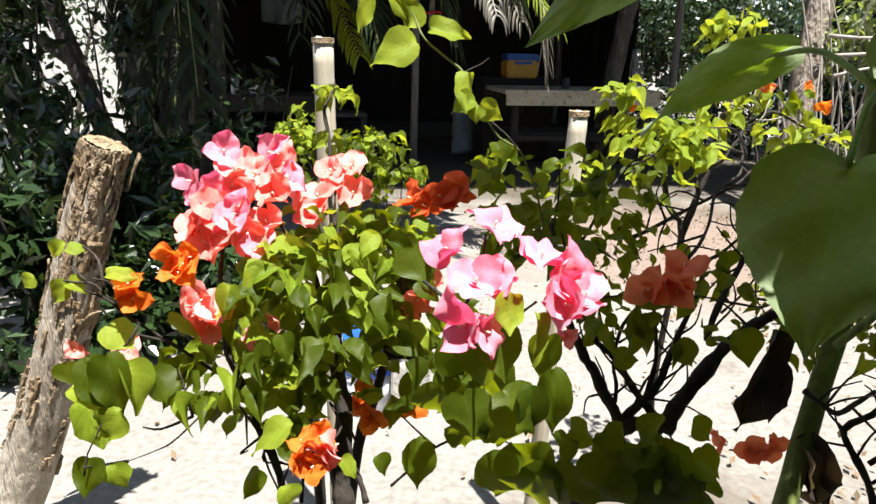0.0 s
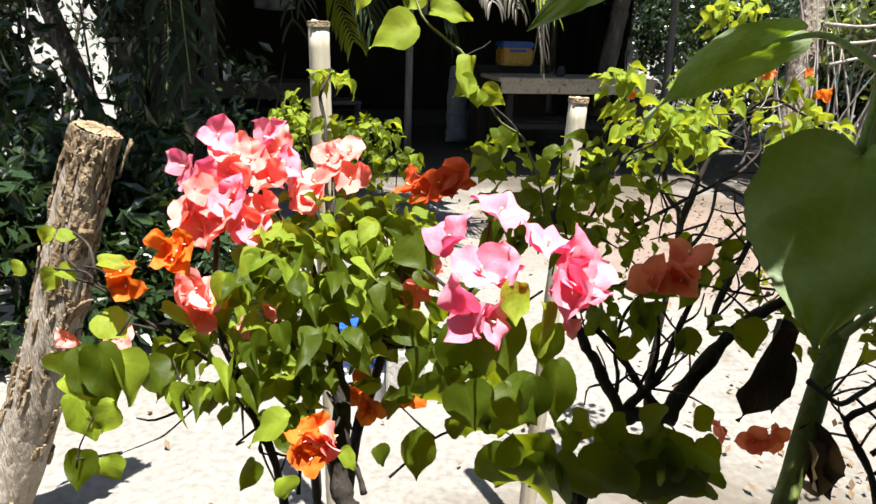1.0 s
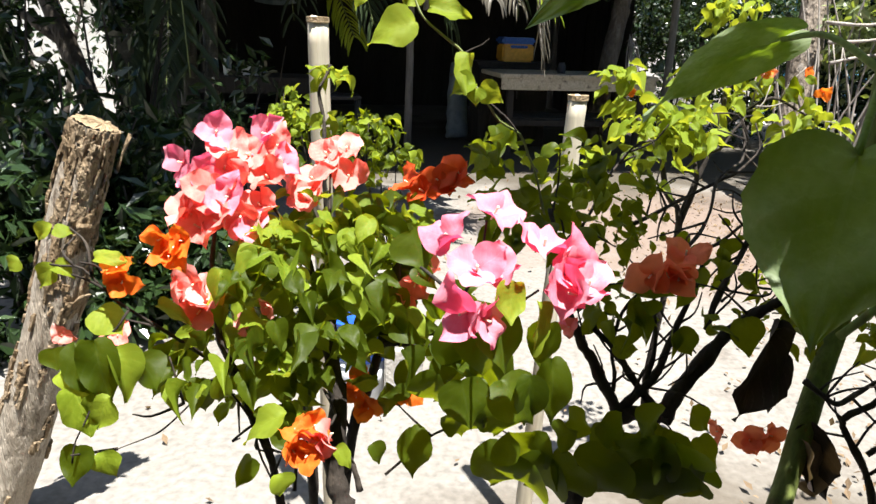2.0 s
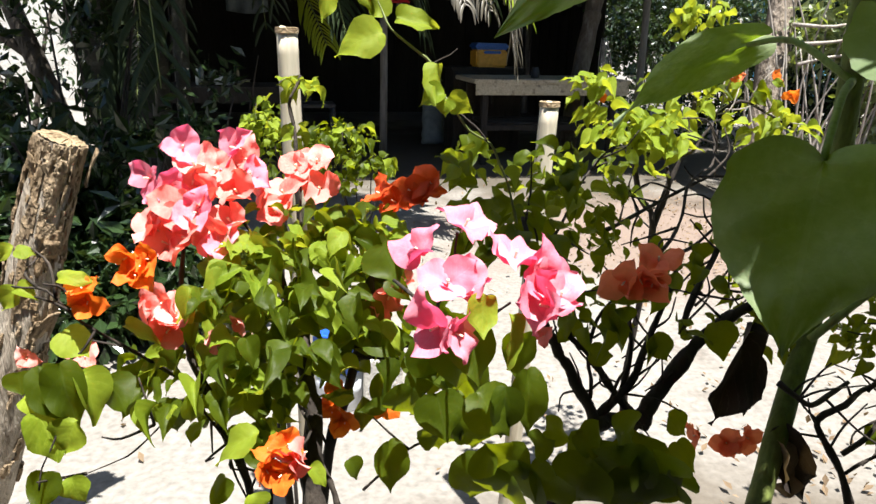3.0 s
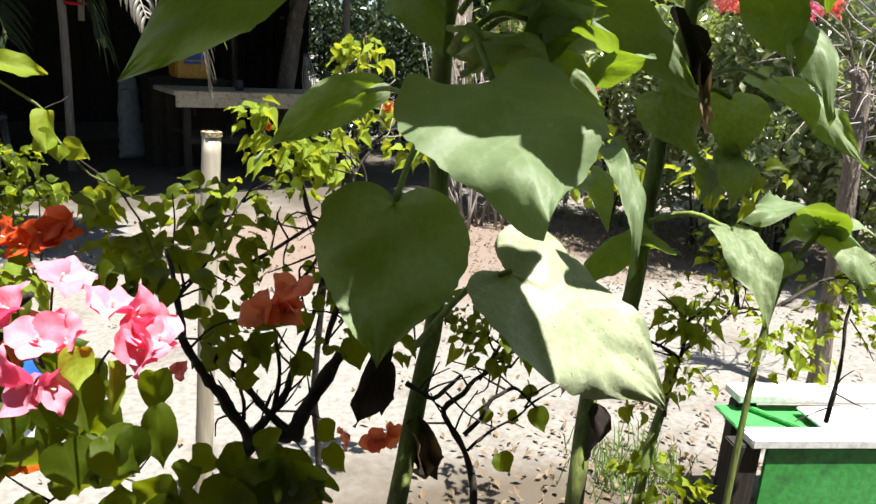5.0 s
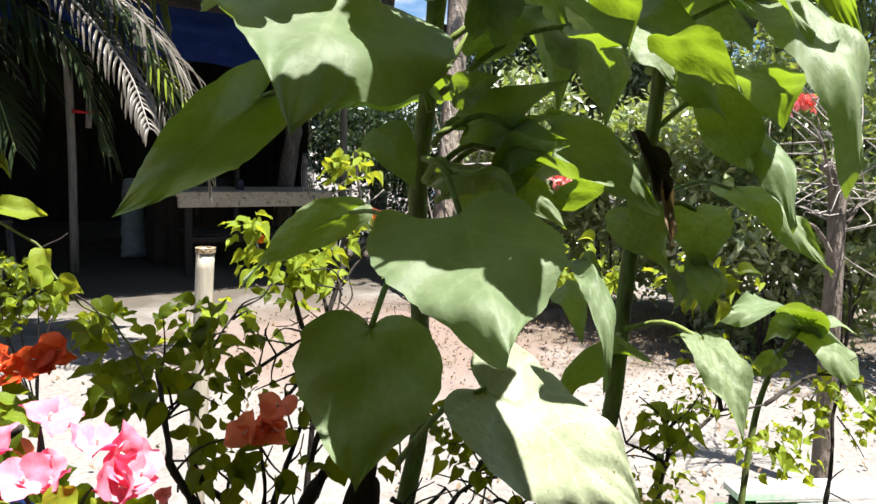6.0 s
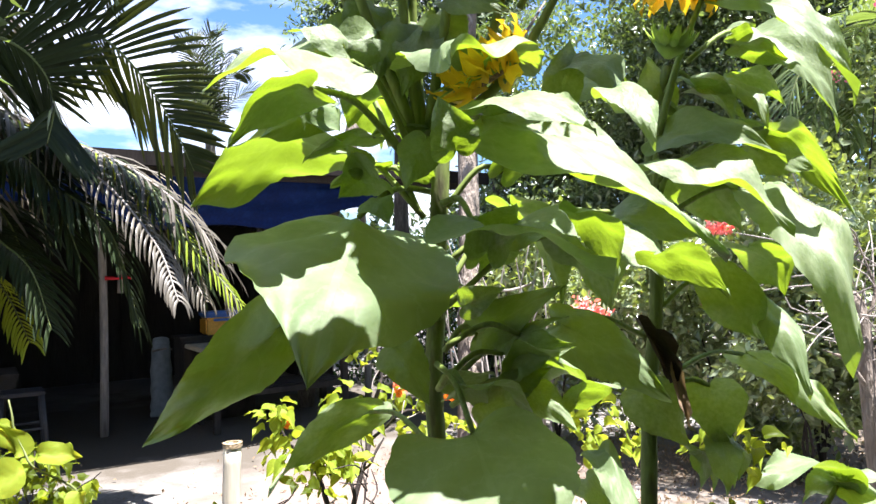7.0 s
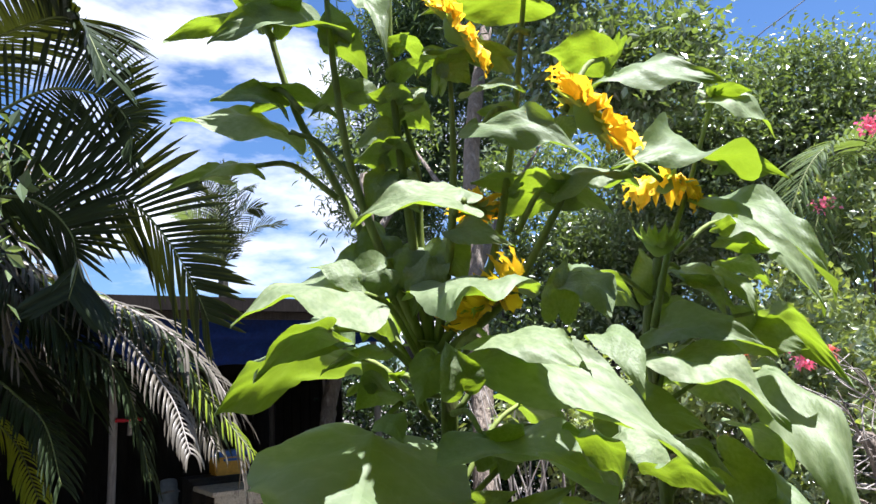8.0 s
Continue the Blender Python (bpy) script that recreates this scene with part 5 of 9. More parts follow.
leaf(pink_bush, (-0.479, 0.942, 1.016), (-0.498, 0.934, 0.991), (-0.021, -0.948, 0.316), 0.026, BLADES_YOUNG_LIT, 2)
leaf(pink_bush, (-0.479, 0.942, 1.016), (-0.456, 0.94, 1.007), (0.25, -0.575, 0.779), 0.022, BLADES_YOUNG_LIT, 3)
leaf(pink_bush, (0.02, 0.826, 1.033), (0.031, 0.808, 0.972), (0.215, -0.927, 0.306), 0.049, BLADES, 0)
leaf(pink_bush, (0.031, 0.777, 1.08), (0.025, 0.766, 1.044), (-0.416, 0.888, -0.195), 0.036, BLADES_YOUNG_LIT, 1)
leaf(pink_bush, (0.057, 0.792, 1.056), (0.059, 0.777, 1.006), (0.398, -0.876, 0.272), 0.022, BLADES_YOUNG_LIT, 2)
leaf(pink_bush, (0.013, 0.896, 0.988), (0.003, 0.878, 0.928), (-0.471, -0.819, 0.328), 0.055, BLADES, 3)
leaf(pink_bush, (-0.078, 1.036, 1.048), (-0.055, 1.022, 1), (0.36, -0.838, 0.411), 0.068, BLADES, 0)
leaf(pink_bush, (-0.03, 1.039, 0.876), (-0.033, 1.025, 0.829), (0.425, -0.873, 0.24), 0.043, BLADES, 1)
leaf(pink_bush, (-0.07, 1.037, 0.769), (-0.06, 1.015, 0.695), (0.337, -0.89, 0.306), 0.047, BLADES, 2)
leaf(pink_bush, (-0.124, 1.028, 0.745), (-0.107, 1.021, 0.719), (0.538, -0.659, 0.526), 0.029, BLADES, 3)
leaf(pink_bush, (-0.278, 0.991, 0.74), (-0.299, 0.979, 0.7), (-0.29, -0.86, 0.42), 0.033, BLADES, 0)
leaf(pink_bush, (-0.204, 0.877, 0.877), (-0.254, 0.867, 0.846), (-0.378, -0.514, 0.77), 0.033, BLADES_YOUNG_LIT, 1)
leaf(pink_bush, (-0.146, 0.869, 0.842), (-0.126, 0.863, 0.822), (0.509, -0.579, 0.637), 0.024, BLADES_YOUNG_LIT, 2)
leaf(pink_bush, (-0.232, 0.943, 0.75), (-0.224, 0.935, 0.723), (0.655, -0.653, 0.381), 0.039, BLADES_YOUNG_LIT, 3)
leaf(pink_bush, (-0.008, 0.94, 0.895), (0.007, 0.924, 0.837), (0.203, -0.925, 0.321), 0.062, BLADES, 0)
leaf(pink_bush, (0.035, 0.897, 0.92), (0.075, 0.884, 0.872), (0.197, -0.892, 0.406), 0.064, BLADES, 1)
leaf(pink_bush, (0.094, 0.924, 0.936), (0.1, 0.901, 0.856), (0.047, -0.957, 0.285), 0.040, BLADES, 2)
leaf(pink_bush, (0.067, 0.9, 0.926), (0.066, 0.882, 0.866), (0.063, -0.957, 0.283), 0.039, BLADES, 3)
leaf(pink_bush, (-0.216, 1.055, 0.844), (-0.203, 1.041, 0.795), (0.605, -0.705, 0.37), 0.051, BLADES, 0)
leaf(pink_bush, (-0.243, 1.052, 0.836), (-0.249, 1.037, 0.787), (-0.232, -0.923, 0.306), 0.041, BLADES, 1)
leaf(pink_bush, (-0.269, 1.023, 1.023), (-0.289, 1.004, 0.961), (-0.674, 0.738, -0.016), 0.041, BLADES_YOUNG_LIT, 2)
leaf(pink_bush, (-0.283, 1.016, 1.002), (-0.248, 1.024, 1.023), (-0.151, -0.832, 0.533), 0.031, BLADES_YOUNG_LIT, 3)
leaf(pink_bush, (0.049, 0.914, 0.799), (0.051, 0.925, 0.838), (0.332, -0.909, 0.253), 0.041, BLADES, 0)

# bougainvillea with salmon bracts; the shade on its stems is in the bark colour
salmon_bush = make_bougainvillea((0.2, 1.15, 0), "bougainvillea with few salmon bracts and stem shade put into dark bark")
branch(salmon_bush, [(0.16, 1.12, -0.02), (0.17, 1.12, 0.3), (0.168, 1.059, 0.679), (0.229, 1.114, 0.754), (0.294, 1.126, 0.751)], 0.016, 0.012, 17)
branch(salmon_bush, [(0.229, 1.116, 0.758), (0.202, 1.129, 0.805), (0.17, 1.133, 0.857), (0.136, 1.131, 0.927), (0.13, 1.178, 0.979), (0.122, 1.245, 1.031)], 0.0100, 0.0033, 273)
twigs(salmon_bush, [(0.229, 1.116, 0.758), (0.202, 1.129, 0.805), (0.17, 1.133, 0.857), (0.136, 1.131, 0.927), (0.13, 1.178, 0.979), (0.122, 1.245, 1.031)], 8, 0.1, 0.0022, 274)
branch(salmon_bush, [(0.295, 1.125, 0.746), (0.339, 1.145, 0.812), (0.391, 1.157, 0.882), (0.443, 1.143, 0.934), (0.472, 1.134, 0.972)], 0.0151, 0.0050, 275)
twigs(salmon_bush, [(0.295, 1.125, 0.746), (0.339, 1.145, 0.812), (0.391, 1.157, 0.882), (0.443, 1.143, 0.934), (0.472, 1.134, 0.972)], 6, 0.1, 0.0022, 276)
branch(salmon_bush, [(0.299, 1.126, 0.751), (0.244, 1.133, 0.814), (0.186, 1.14, 0.881), (0.168, 1.151, 0.92)], 0.0076, 0.0034, 277)
twigs(salmon_bush, [(0.299, 1.126, 0.751), (0.244, 1.133, 0.814), (0.186, 1.14, 0.881), (0.168, 1.151, 0.92)], 6, 0.1, 0.0022, 278)
branch(salmon_bush, [(0.233, 1.118, 0.766), (0.288, 1.145, 0.815), (0.321, 1.185, 0.876), (0.368, 1.237, 0.978), (0.431, 1.271, 1.016)], 0.0067, 0.0025, 279)
twigs(salmon_bush, [(0.233, 1.118, 0.766), (0.288, 1.145, 0.815), (0.321, 1.185, 0.876), (0.368, 1.237, 0.978), (0.431, 1.271, 1.016)], 8, 0.1, 0.0022, 280)
branch(salmon_bush, [(0.354, 1.156, 0.881), (0.388, 1.197, 0.947), (0.44, 1.252, 1.022), (0.49, 1.296, 1.094)], 0.0058, 0.0025, 281)
twigs(salmon_bush, [(0.354, 1.156, 0.881), (0.388, 1.197, 0.947), (0.44, 1.252, 1.022), (0.49, 1.296, 1.094)], 8, 0.1, 0.0022, 282)
branch(salmon_bush, [(0.22, 1.125, 0.79), (0.218, 1.15, 0.841), (0.253, 1.21, 0.9), (0.296, 1.241, 0.928)], 0.0033, 0.0021, 283)
twigs(salmon_bush, [(0.22, 1.125, 0.79), (0.218, 1.15, 0.841), (0.253, 1.21, 0.9), (0.296, 1.241, 0.928)], 6, 0.08, 0.0022, 284)
branch(salmon_bush, [(0.264, 1.135, 0.786), (0.279, 1.15, 0.871), (0.281, 1.174, 0.951), (0.354, 1.244, 1.003), (0.395, 1.317, 1.069), (0.455, 1.379, 1.096), (0.483, 1.446, 1.145)], 0.0038, 0.0017, 285)
twigs(salmon_bush, [(0.264, 1.135, 0.786), (0.279, 1.15, 0.871), (0.281, 1.174, 0.951), (0.354, 1.244, 1.003), (0.395, 1.317, 1.069), (0.455, 1.379, 1.096), (0.483, 1.446, 1.145)], 10, 0.1, 0.0022, 286)
branch(salmon_bush, [(0.264, 1.339, 0.982), (0.348, 1.355, 1.025), (0.423, 1.368, 1.064), (0.46, 1.376, 1.087)], 0.0038, 0.0024, 287)
twigs(salmon_bush, [(0.264, 1.339, 0.982), (0.348, 1.355, 1.025), (0.423, 1.368, 1.064), (0.46, 1.376, 1.087)], 7, 0.1, 0.0022, 288)
branch(salmon_bush, [(0.13, 1.178, 0.979), (0.197, 1.297, 1.02), (0.272, 1.424, 1.093)], 0.0029, 0.0017, 289)
twigs(salmon_bush, [(0.13, 1.178, 0.979), (0.197, 1.297, 1.02), (0.272, 1.424, 1.093)], 6, 0.1, 0.0022, 290)
branch(salmon_bush, [(0.477, 1.094, 0.836), (0.525, 1.086, 0.806), (0.578, 1.097, 0.838)], 0.0048, 0.0032, 291)
twigs(salmon_bush, [(0.477, 1.094, 0.836), (0.525, 1.086, 0.806), (0.578, 1.097, 0.838)], 4, 0.1, 0.0022, 292)
branch(salmon_bush, [(0.426, 1.224, 0.929), (0.504, 1.227, 0.931), (0.532, 1.218, 0.898)], 0.0022, 0.0013, 293)
twigs(salmon_bush, [(0.426, 1.224, 0.929), (0.504, 1.227, 0.931), (0.532, 1.218, 0.898)], 5, 0.09, 0.0022, 294)
branch(salmon_bush, [(0.392, 1.215, 0.903), (0.459, 1.238, 0.972), (0.521, 1.235, 0.957)], 0.0022, 0.0013, 295)
twigs(salmon_bush, [(0.392, 1.215, 0.903), (0.459, 1.238, 0.972), (0.521, 1.235, 0.957)], 5, 0.09, 0.0022, 296)
branch(salmon_bush, [(0.598, 1.049, 0.554), (0.594, 1.094, 0.69), (0.562, 1.125, 0.76), (0.618, 1.126, 0.809), (0.694, 1.132, 0.824)], 0.0067, 0.0033, 297)
twigs(salmon_bush, [(0.598, 1.049, 0.554), (0.594, 1.094, 0.69), (0.562, 1.125, 0.76), (0.618, 1.126, 0.809), (0.694, 1.132, 0.824)], 8, 0.1, 0.0022, 298)
branch(salmon_bush, [(0.594, 1.102, 0.717), (0.645, 1.108, 0.775), (0.687, 1.103, 0.796), (0.724, 1.083, 0.762)], 0.0043, 0.0024, 299)
twigs(salmon_bush, [(0.594, 1.102, 0.717), (0.645, 1.108, 0.775), (0.687, 1.103, 0.796), (0.724, 1.083, 0.762)], 5, 0.09, 0.0022, 300)
branch(salmon_bush, [(0.599, 1.093, 0.69), (0.654, 1.091, 0.73), (0.719, 1.087, 0.771), (0.825, 1.094, 0.815)], 0.0029, 0.0014, 301)
twigs(salmon_bush, [(0.599, 1.093, 0.69), (0.654, 1.091, 0.73), (0.719, 1.087, 0.771), (0.825, 1.094, 0.815)], 4, 0.08, 0.0022, 302)
branch(salmon_bush, [(0.627, 1.124, 0.809), (0.685, 1.153, 0.878), (0.712, 1.206, 0.963)], 0.0033, 0.0019, 303)
twigs(salmon_bush, [(0.627, 1.124, 0.809), (0.685, 1.153, 0.878), (0.712, 1.206, 0.963)], 8, 0.1, 0.0022, 304)
leafage(salmon_bush, (0.628, 1.153, 0.9), (0.057, 0.120, 0.057), 51, 0.028, 305, 0.15, 0.5)
leafage(salmon_bush, (0.685, 1.147, 0.86), (0.058, 0.100, 0.039), 33, 0.025, 306, 0.0, 0.5)
leaf(salmon_bush, (0.645, 1.102, 0.757), (0.622, 1.102, 0.737), (-0.589, -0.41, 0.696), 0.031, BLADES, 3)
leaf(salmon_bush, (0.724, 1.083, 0.762), (0.737, 1.065, 0.718), (-0.346, -0.901, 0.262), 0.039, BLADES, 0)
leaf(salmon_bush, (0.654, 1.076, 0.685), (0.672, 1.06, 0.65), (-0.231, -0.922, 0.31), 0.041, BLADES, 1)
leaf(salmon_bush, (0.673, 1.092, 0.749), (0.696, 1.084, 0.742), (-0.043, -0.716, 0.697), 0.027, BLADES, 2)
leaf(salmon_bush, (0.728, 1.09, 0.79), (0.691, 1.098, 0.782), (-0.266, -0.543, 0.797), 0.025, BLADES, 3)
flower(salmon_bush, (0.265, 1.101, 0.986), 0.060, "salmon", 312)
flower(salmon_bush, (0.291, 1.108, 1.008), 0.060, "salmon", 313)
flower(salmon_bush, (0.246, 1.099, 0.983), 0.060, "salmon", 314)
flower(salmon_bush, (0.284, 1.1, 0.982), 0.060, "salmon", 315)
flower(salmon_bush, (0.399, 1.151, 0.718), 0.046, "salmon", 316)
flower(salmon_bush, (0.443, 1.148, 0.705), 0.046, "salmon", 317)
flower(salmon_bush, (0.472, 1.151, 0.714), 0.046, "salmon", 318)
flower(salmon_bush, (0.456, 1.146, 0.697), 0.046, "salmon", 319)
leafage(salmon_bush, (0.204, 1.364, 1.072), (0.105, 0.140, 0.052), 66, 0.036, 320, 0.3, 0.7)
leafage(salmon_bush, (0.048, 1.317, 1.104), (0.055, 0.100, 0.046), 24, 0.039, 321, 0.4, 0.5)
leafage(salmon_bush, (0.1, 1.245, 1.03), (0.070, 0.120, 0.044), 45, 0.042, 322, 0.05, 0.5)
leafage(salmon_bush, (0.215, 1.292, 1.003), (0.082, 0.120, 0.055), 30, 0.033, 323, 0.0, 0.5)
leafage(salmon_bush, (0.32, 1.35, 1.011), (0.105, 0.140, 0.057), 18, 0.029, 324, 0.0, 0.5)
leafage(salmon_bush, (0.198, 1.166, 0.933), (0.050, 0.100, 0.050), 30, 0.040, 325, 0.0, 0.5)
leafage(salmon_bush, (0.323, 1.166, 0.92), (0.075, 0.120, 0.050), 12, 0.033, 326, 0.0, 0.5)
leafage(salmon_bush, (0.47, 1.197, 0.904), (0.051, 0.120, 0.051), 21, 0.035, 327, 0.0, 0.5)
leafage(salmon_bush, (0.389, 1.238, 0.979), (0.052, 0.100, 0.044), 15, 0.034, 328, 0.0, 0.5)
leaf(salmon_bush, (0.206, 1.097, 0.875), (0.242, 1.097, 0.872), (0.049, -0.834, 0.549), 0.035, BLADES, 1)
leaf(salmon_bush, (0.296, 1.107, 0.9), (0.321, 1.097, 0.862), (-0.014, -0.966, 0.258), 0.037, BLADES, 2)
leaf(salmon_bush, (0.251, 1.117, 0.937), (0.256, 1.109, 0.91), (0.185, -0.934, 0.305), 0.035, BLADES, 3)
leaf(salmon_bush, (0.351, 1.111, 0.729), (0.381, 1.098, 0.682), (0.023, -0.96, 0.28), 0.037, BLADES, 0)
leaf(salmon_bush, (0.387, 1.115, 0.917), (0.401, 1.1, 0.864), (0.082, -0.952, 0.296), 0.052, BLADES, 1)
leaf(salmon_bush, (0.337, 1.121, 0.765), (0.371, 1.114, 0.738), (0.261, -0.803, 0.536), 0.040, BLADES, 2)
leaf(salmon_bush, (0.398, 1.243, 0.996), (0.403, 1.234, 0.966), (0.079, -0.953, 0.291), 0.038, BLADES, 3)
leaf(salmon_bush, (0.146, 0.961, 0.772), (0.124, 0.984, 0.713), (-0.629, -0.773, -0.081), 0.072, BLADES, 0)
leaf(salmon_bush, (0.188, 0.966, 0.787), (0.169, 0.985, 0.71), (-0.541, -0.838, -0.07), 0.086, BLADES, 1)
leaf(salmon_bush, (0.23, 0.974, 0.809), (0.229, 0.988, 0.715), (-0.255, -0.957, -0.14), 0.093, BLADES, 2)
leaf(salmon_bush, (0.266, 0.973, 0.803), (0.296, 0.991, 0.717), (-0.006, -0.98, -0.199), 0.079, BLADES, 3)
leaf(salmon_bush, (0.281, 0.964, 0.769), (0.325, 0.992, 0.717), (0.468, -0.88, -0.075), 0.064, BLADES, 0)
leaf(salmon_bush, (0.172, 0.976, 0.821), (0.219, 1.009, 0.786), (0.662, -0.722, 0.201), 0.050, BLADES, 1)
leaf(salmon_bush, (0.215, 0.98, 0.829), (0.271, 1.013, 0.795), (0.61, -0.746, 0.267), 0.057, BLADES, 2)
leaf(salmon_bush, (0.089, 0.959, 0.771), (0.072, 0.981, 0.708), (-0.511, -0.842, -0.171), 0.079, BLADES, 3)
leaf(salmon_bush, (0.116, 0.97, 0.806), (0.151, 1.009, 0.792), (0.68, -0.406, 0.611), 0.043, BLADES, 0)
leaf(salmon_bush, (0.245, 0.964, 0.775), (0.259, 0.983, 0.694), (-0.135, -0.961, -0.243), 0.100, BLADES, 1)
leaf(salmon_bush, (0.092, 1.006, 0.79), (0.084, 1.028, 0.706), (-0.334, -0.92, -0.205), 0.067, BLADES, 2)
leaf(salmon_bush, (0.123, 0.997, 0.755), (0.1, 1.021, 0.68), (-0.542, -0.834, -0.103), 0.082, BLADES, 3)
leaf(salmon_bush, (0.211, 1.011, 0.793), (0.201, 1.032, 0.709), (-0.329, -0.923, -0.197), 0.082, BLADES, 0)
leaf(salmon_bush, (0.263, 1.013, 0.795), (0.271, 1.035, 0.71), (-0.221, -0.937, -0.269), 0.082, BLADES, 1)
leaf(salmon_bush, (0.182, 0.999, 0.757), (0.217, 1.025, 0.683), (0.273, -0.94, -0.203), 0.082, BLADES, 2)
leaf(salmon_bush, (0.309, 1.006, 0.767), (0.319, 1.029, 0.685), (-0.26, -0.92, -0.292), 0.067, BLADES, 3)
leaf(salmon_bush, (0.136, 1.012, 0.806), (0.183, 1.049, 0.768), (0.696, -0.694, 0.183), 0.045, BLADES, 0)
leaf(salmon_bush, (0.048, 0.998, 0.768), (0.038, 1.02, 0.683), (-0.301, -0.933, -0.197), 0.067, BLADES, 1)
leaf(salmon_bush, (0.235, 0.999, 0.751), (0.218, 1.022, 0.672), (-0.592, -0.799, -0.104), 0.097, BLADES, 2)
leaf(salmon_bush, (0.287, 1.001, 0.752), (0.296, 1.025, 0.674), (-0.25, -0.918, -0.308), 0.090, BLADES, 3)
leaf(pink_bush, (0.01, 0.996, 0.975), (-0.001, 1.016, 0.904), (-0.355, -0.912, -0.207), 0.064, BLADES, 0)
leaf(pink_bush, (-0.017, 0.987, 0.947), (-0.008, 1.006, 0.869), (0.285, -0.939, -0.19), 0.071, BLADES, 1)
leaf(pink_bush, (0.033, 0.981, 0.922), (0.023, 0.999, 0.842), (-0.363, -0.918, -0.157), 0.064, BLADES, 2)
leaf(pink_bush, (-0.036, 0.969, 0.887), (-0.05, 0.99, 0.819), (-0.355, -0.91, -0.214), 0.057, BLADES, 3)
leaf(pink_bush, (0.094, 0.991, 0.95), (0.098, 1.01, 0.871), (0.083, -0.971, -0.225), 0.043, BLADES, 0)
leaf(pink_bush, (0.042, 0.962, 0.855), (0.039, 0.983, 0.786), (0.07, -0.953, -0.295), 0.057, BLADES, 1)
leaf(pink_bush, (-0.097, 1.109, 0.944), (-0.111, 1.132, 0.882), (-0.279, -0.919, -0.281), 0.049, BLADES, 2)
leaf(pink_bush, (-0.146, 1.116, 0.973), (-0.166, 1.139, 0.912), (-0.28, -0.924, -0.262), 0.057, BLADES, 3)
leaf(pink_bush, (-0.193, 1.11, 0.957), (-0.206, 1.131, 0.888), (-0.13, -0.956, -0.264), 0.057, BLADES, 0)
leaf(pink_bush, (-0.222, 1.091, 0.895), (-0.245, 1.111, 0.823), (-0.188, -0.96, -0.206), 0.057, BLADES, 1)
leaf(pink_bush, (-0.007, 0.96, 0.854), (0.003, 0.979, 0.778), (0.3, -0.932, -0.202), 0.057, BLADES, 2)
leaf(pink_bush, (-0.27, 1.089, 0.894), (-0.295, 1.111, 0.83), (-0.196, -0.948, -0.252), 0.049, BLADES, 3)
leaf(salmon_bush, (0.434, 1.120, 0.915), (0.396, 1.085, 0.765), (0.1, -1, 0.1), 0.056, BLADES_DEAD, 0)
leaf(salmon_bush, (0.453, 1.122, 0.864), (0.436, 1.096, 0.779), (-0.5, -1, 0.1), 0.040, BLADES_DEAD, 1)

# young yellow-green bougainvillea shoots behind the posts
young_bush = make_bougainvillea((0.55, 1.95, 0), "young yellow-green bougainvillea with a few orange bracts")
branch(young_bush, [(0.55, 1.95, -0.02), (0.52, 1.93, 0.4), (0.533, 1.883, 0.855), (0.451, 1.866, 1.05), (0.353, 1.904, 1.188)], 0.012, 0.004, 31)
branch(young_bush, [(0.533, 1.883, 0.855), (0.622, 1.954, 1.083), (0.692, 2.055, 1.243), (0.686, 2.103, 1.407)], 0.0083, 0.0028, 368)
branch(young_bush, [(0.451, 1.866, 1.05), (0.509, 1.83, 1.031), (0.587, 1.837, 1.045), (0.637, 1.857, 1.109)], 0.0053, 0.0027, 369)
branch(young_bush, [(0.622, 1.954, 1.083), (0.744, 1.978, 1.153), (0.857, 1.966, 1.102)], 0.0049, 0.0028, 370)
branch(young_bush, [(0.533, 1.883, 0.855), (0.554, 1.863, 0.959), (0.545, 1.885, 1.036)], 0.0069, 0.0042, 371)
leafage(young_bush, (0.354, 1.9, 1.176), (0.045, 0.080, 0.053), 26, 0.037, 372, 1, 0.7)
leafage(young_bush, (0.444, 1.862, 1.11), (0.132, 0.120, 0.053), 59, 0.041, 373, 0.95, 0.8)
leafage(young_bush, (0.504, 1.795, 1.088), (0.076, 0.100, 0.044), 24, 0.050, 374, 1, 0.8)
leafage(young_bush, (0.605, 1.981, 1.176), (0.097, 0.120, 0.069), 26, 0.043, 375, 0.8, 0.7)
leafage(young_bush, (0.674, 2.083, 1.338), (0.074, 0.100, 0.068), 40, 0.042, 376, 1, 0.7)
leafage(young_bush, (0.836, 1.963, 1.095), (0.097, 0.100, 0.036), 26, 0.048, 377, 0.9, 0.8)
leafage(young_bush, (0.744, 1.978, 1.153), (0.097, 0.120, 0.083), 26, 0.043, 378, 0.7, 0.5)
leafage(young_bush, (0.442, 1.778, 1.038), (0.076, 0.100, 0.038), 18, 0.039, 379, 0.6, 0.5)
flower(young_bush, (0.871, 2.081, 1.201), 0.045, "orange", 380)
flower(young_bush, (0.917, 2.072, 1.165), 0.045, "orange", 381)
flower(young_bush, (0.74, 2.025, 1.208), 0.050, "salmon", 382)
flower(young_bush, (0.386, 1.918, 1.162), 0.030, "orange", 383)
flower(young_bush, (0.707, 1.941, 1.208), 0.030, "orange", 384)

twigs(young_bush, [(0.533, 1.883, 0.855), (0.622, 1.954, 1.083), (0.692, 2.055, 1.243), (0.686, 2.103, 1.407)], 9, 0.11, 0.0026, 620, WOOD_PALE)
twigs(young_bush, [(0.622, 1.954, 1.083), (0.744, 1.978, 1.153), (0.857, 1.966, 1.102)], 8, 0.10, 0.0026, 621, WOOD_PALE)
twigs(young_bush, [(0.52, 1.93, 0.75), (0.533, 1.883, 0.9), (0.451, 1.866, 1.05)], 6, 0.12, 0.0026, 622, WOOD_PALE)

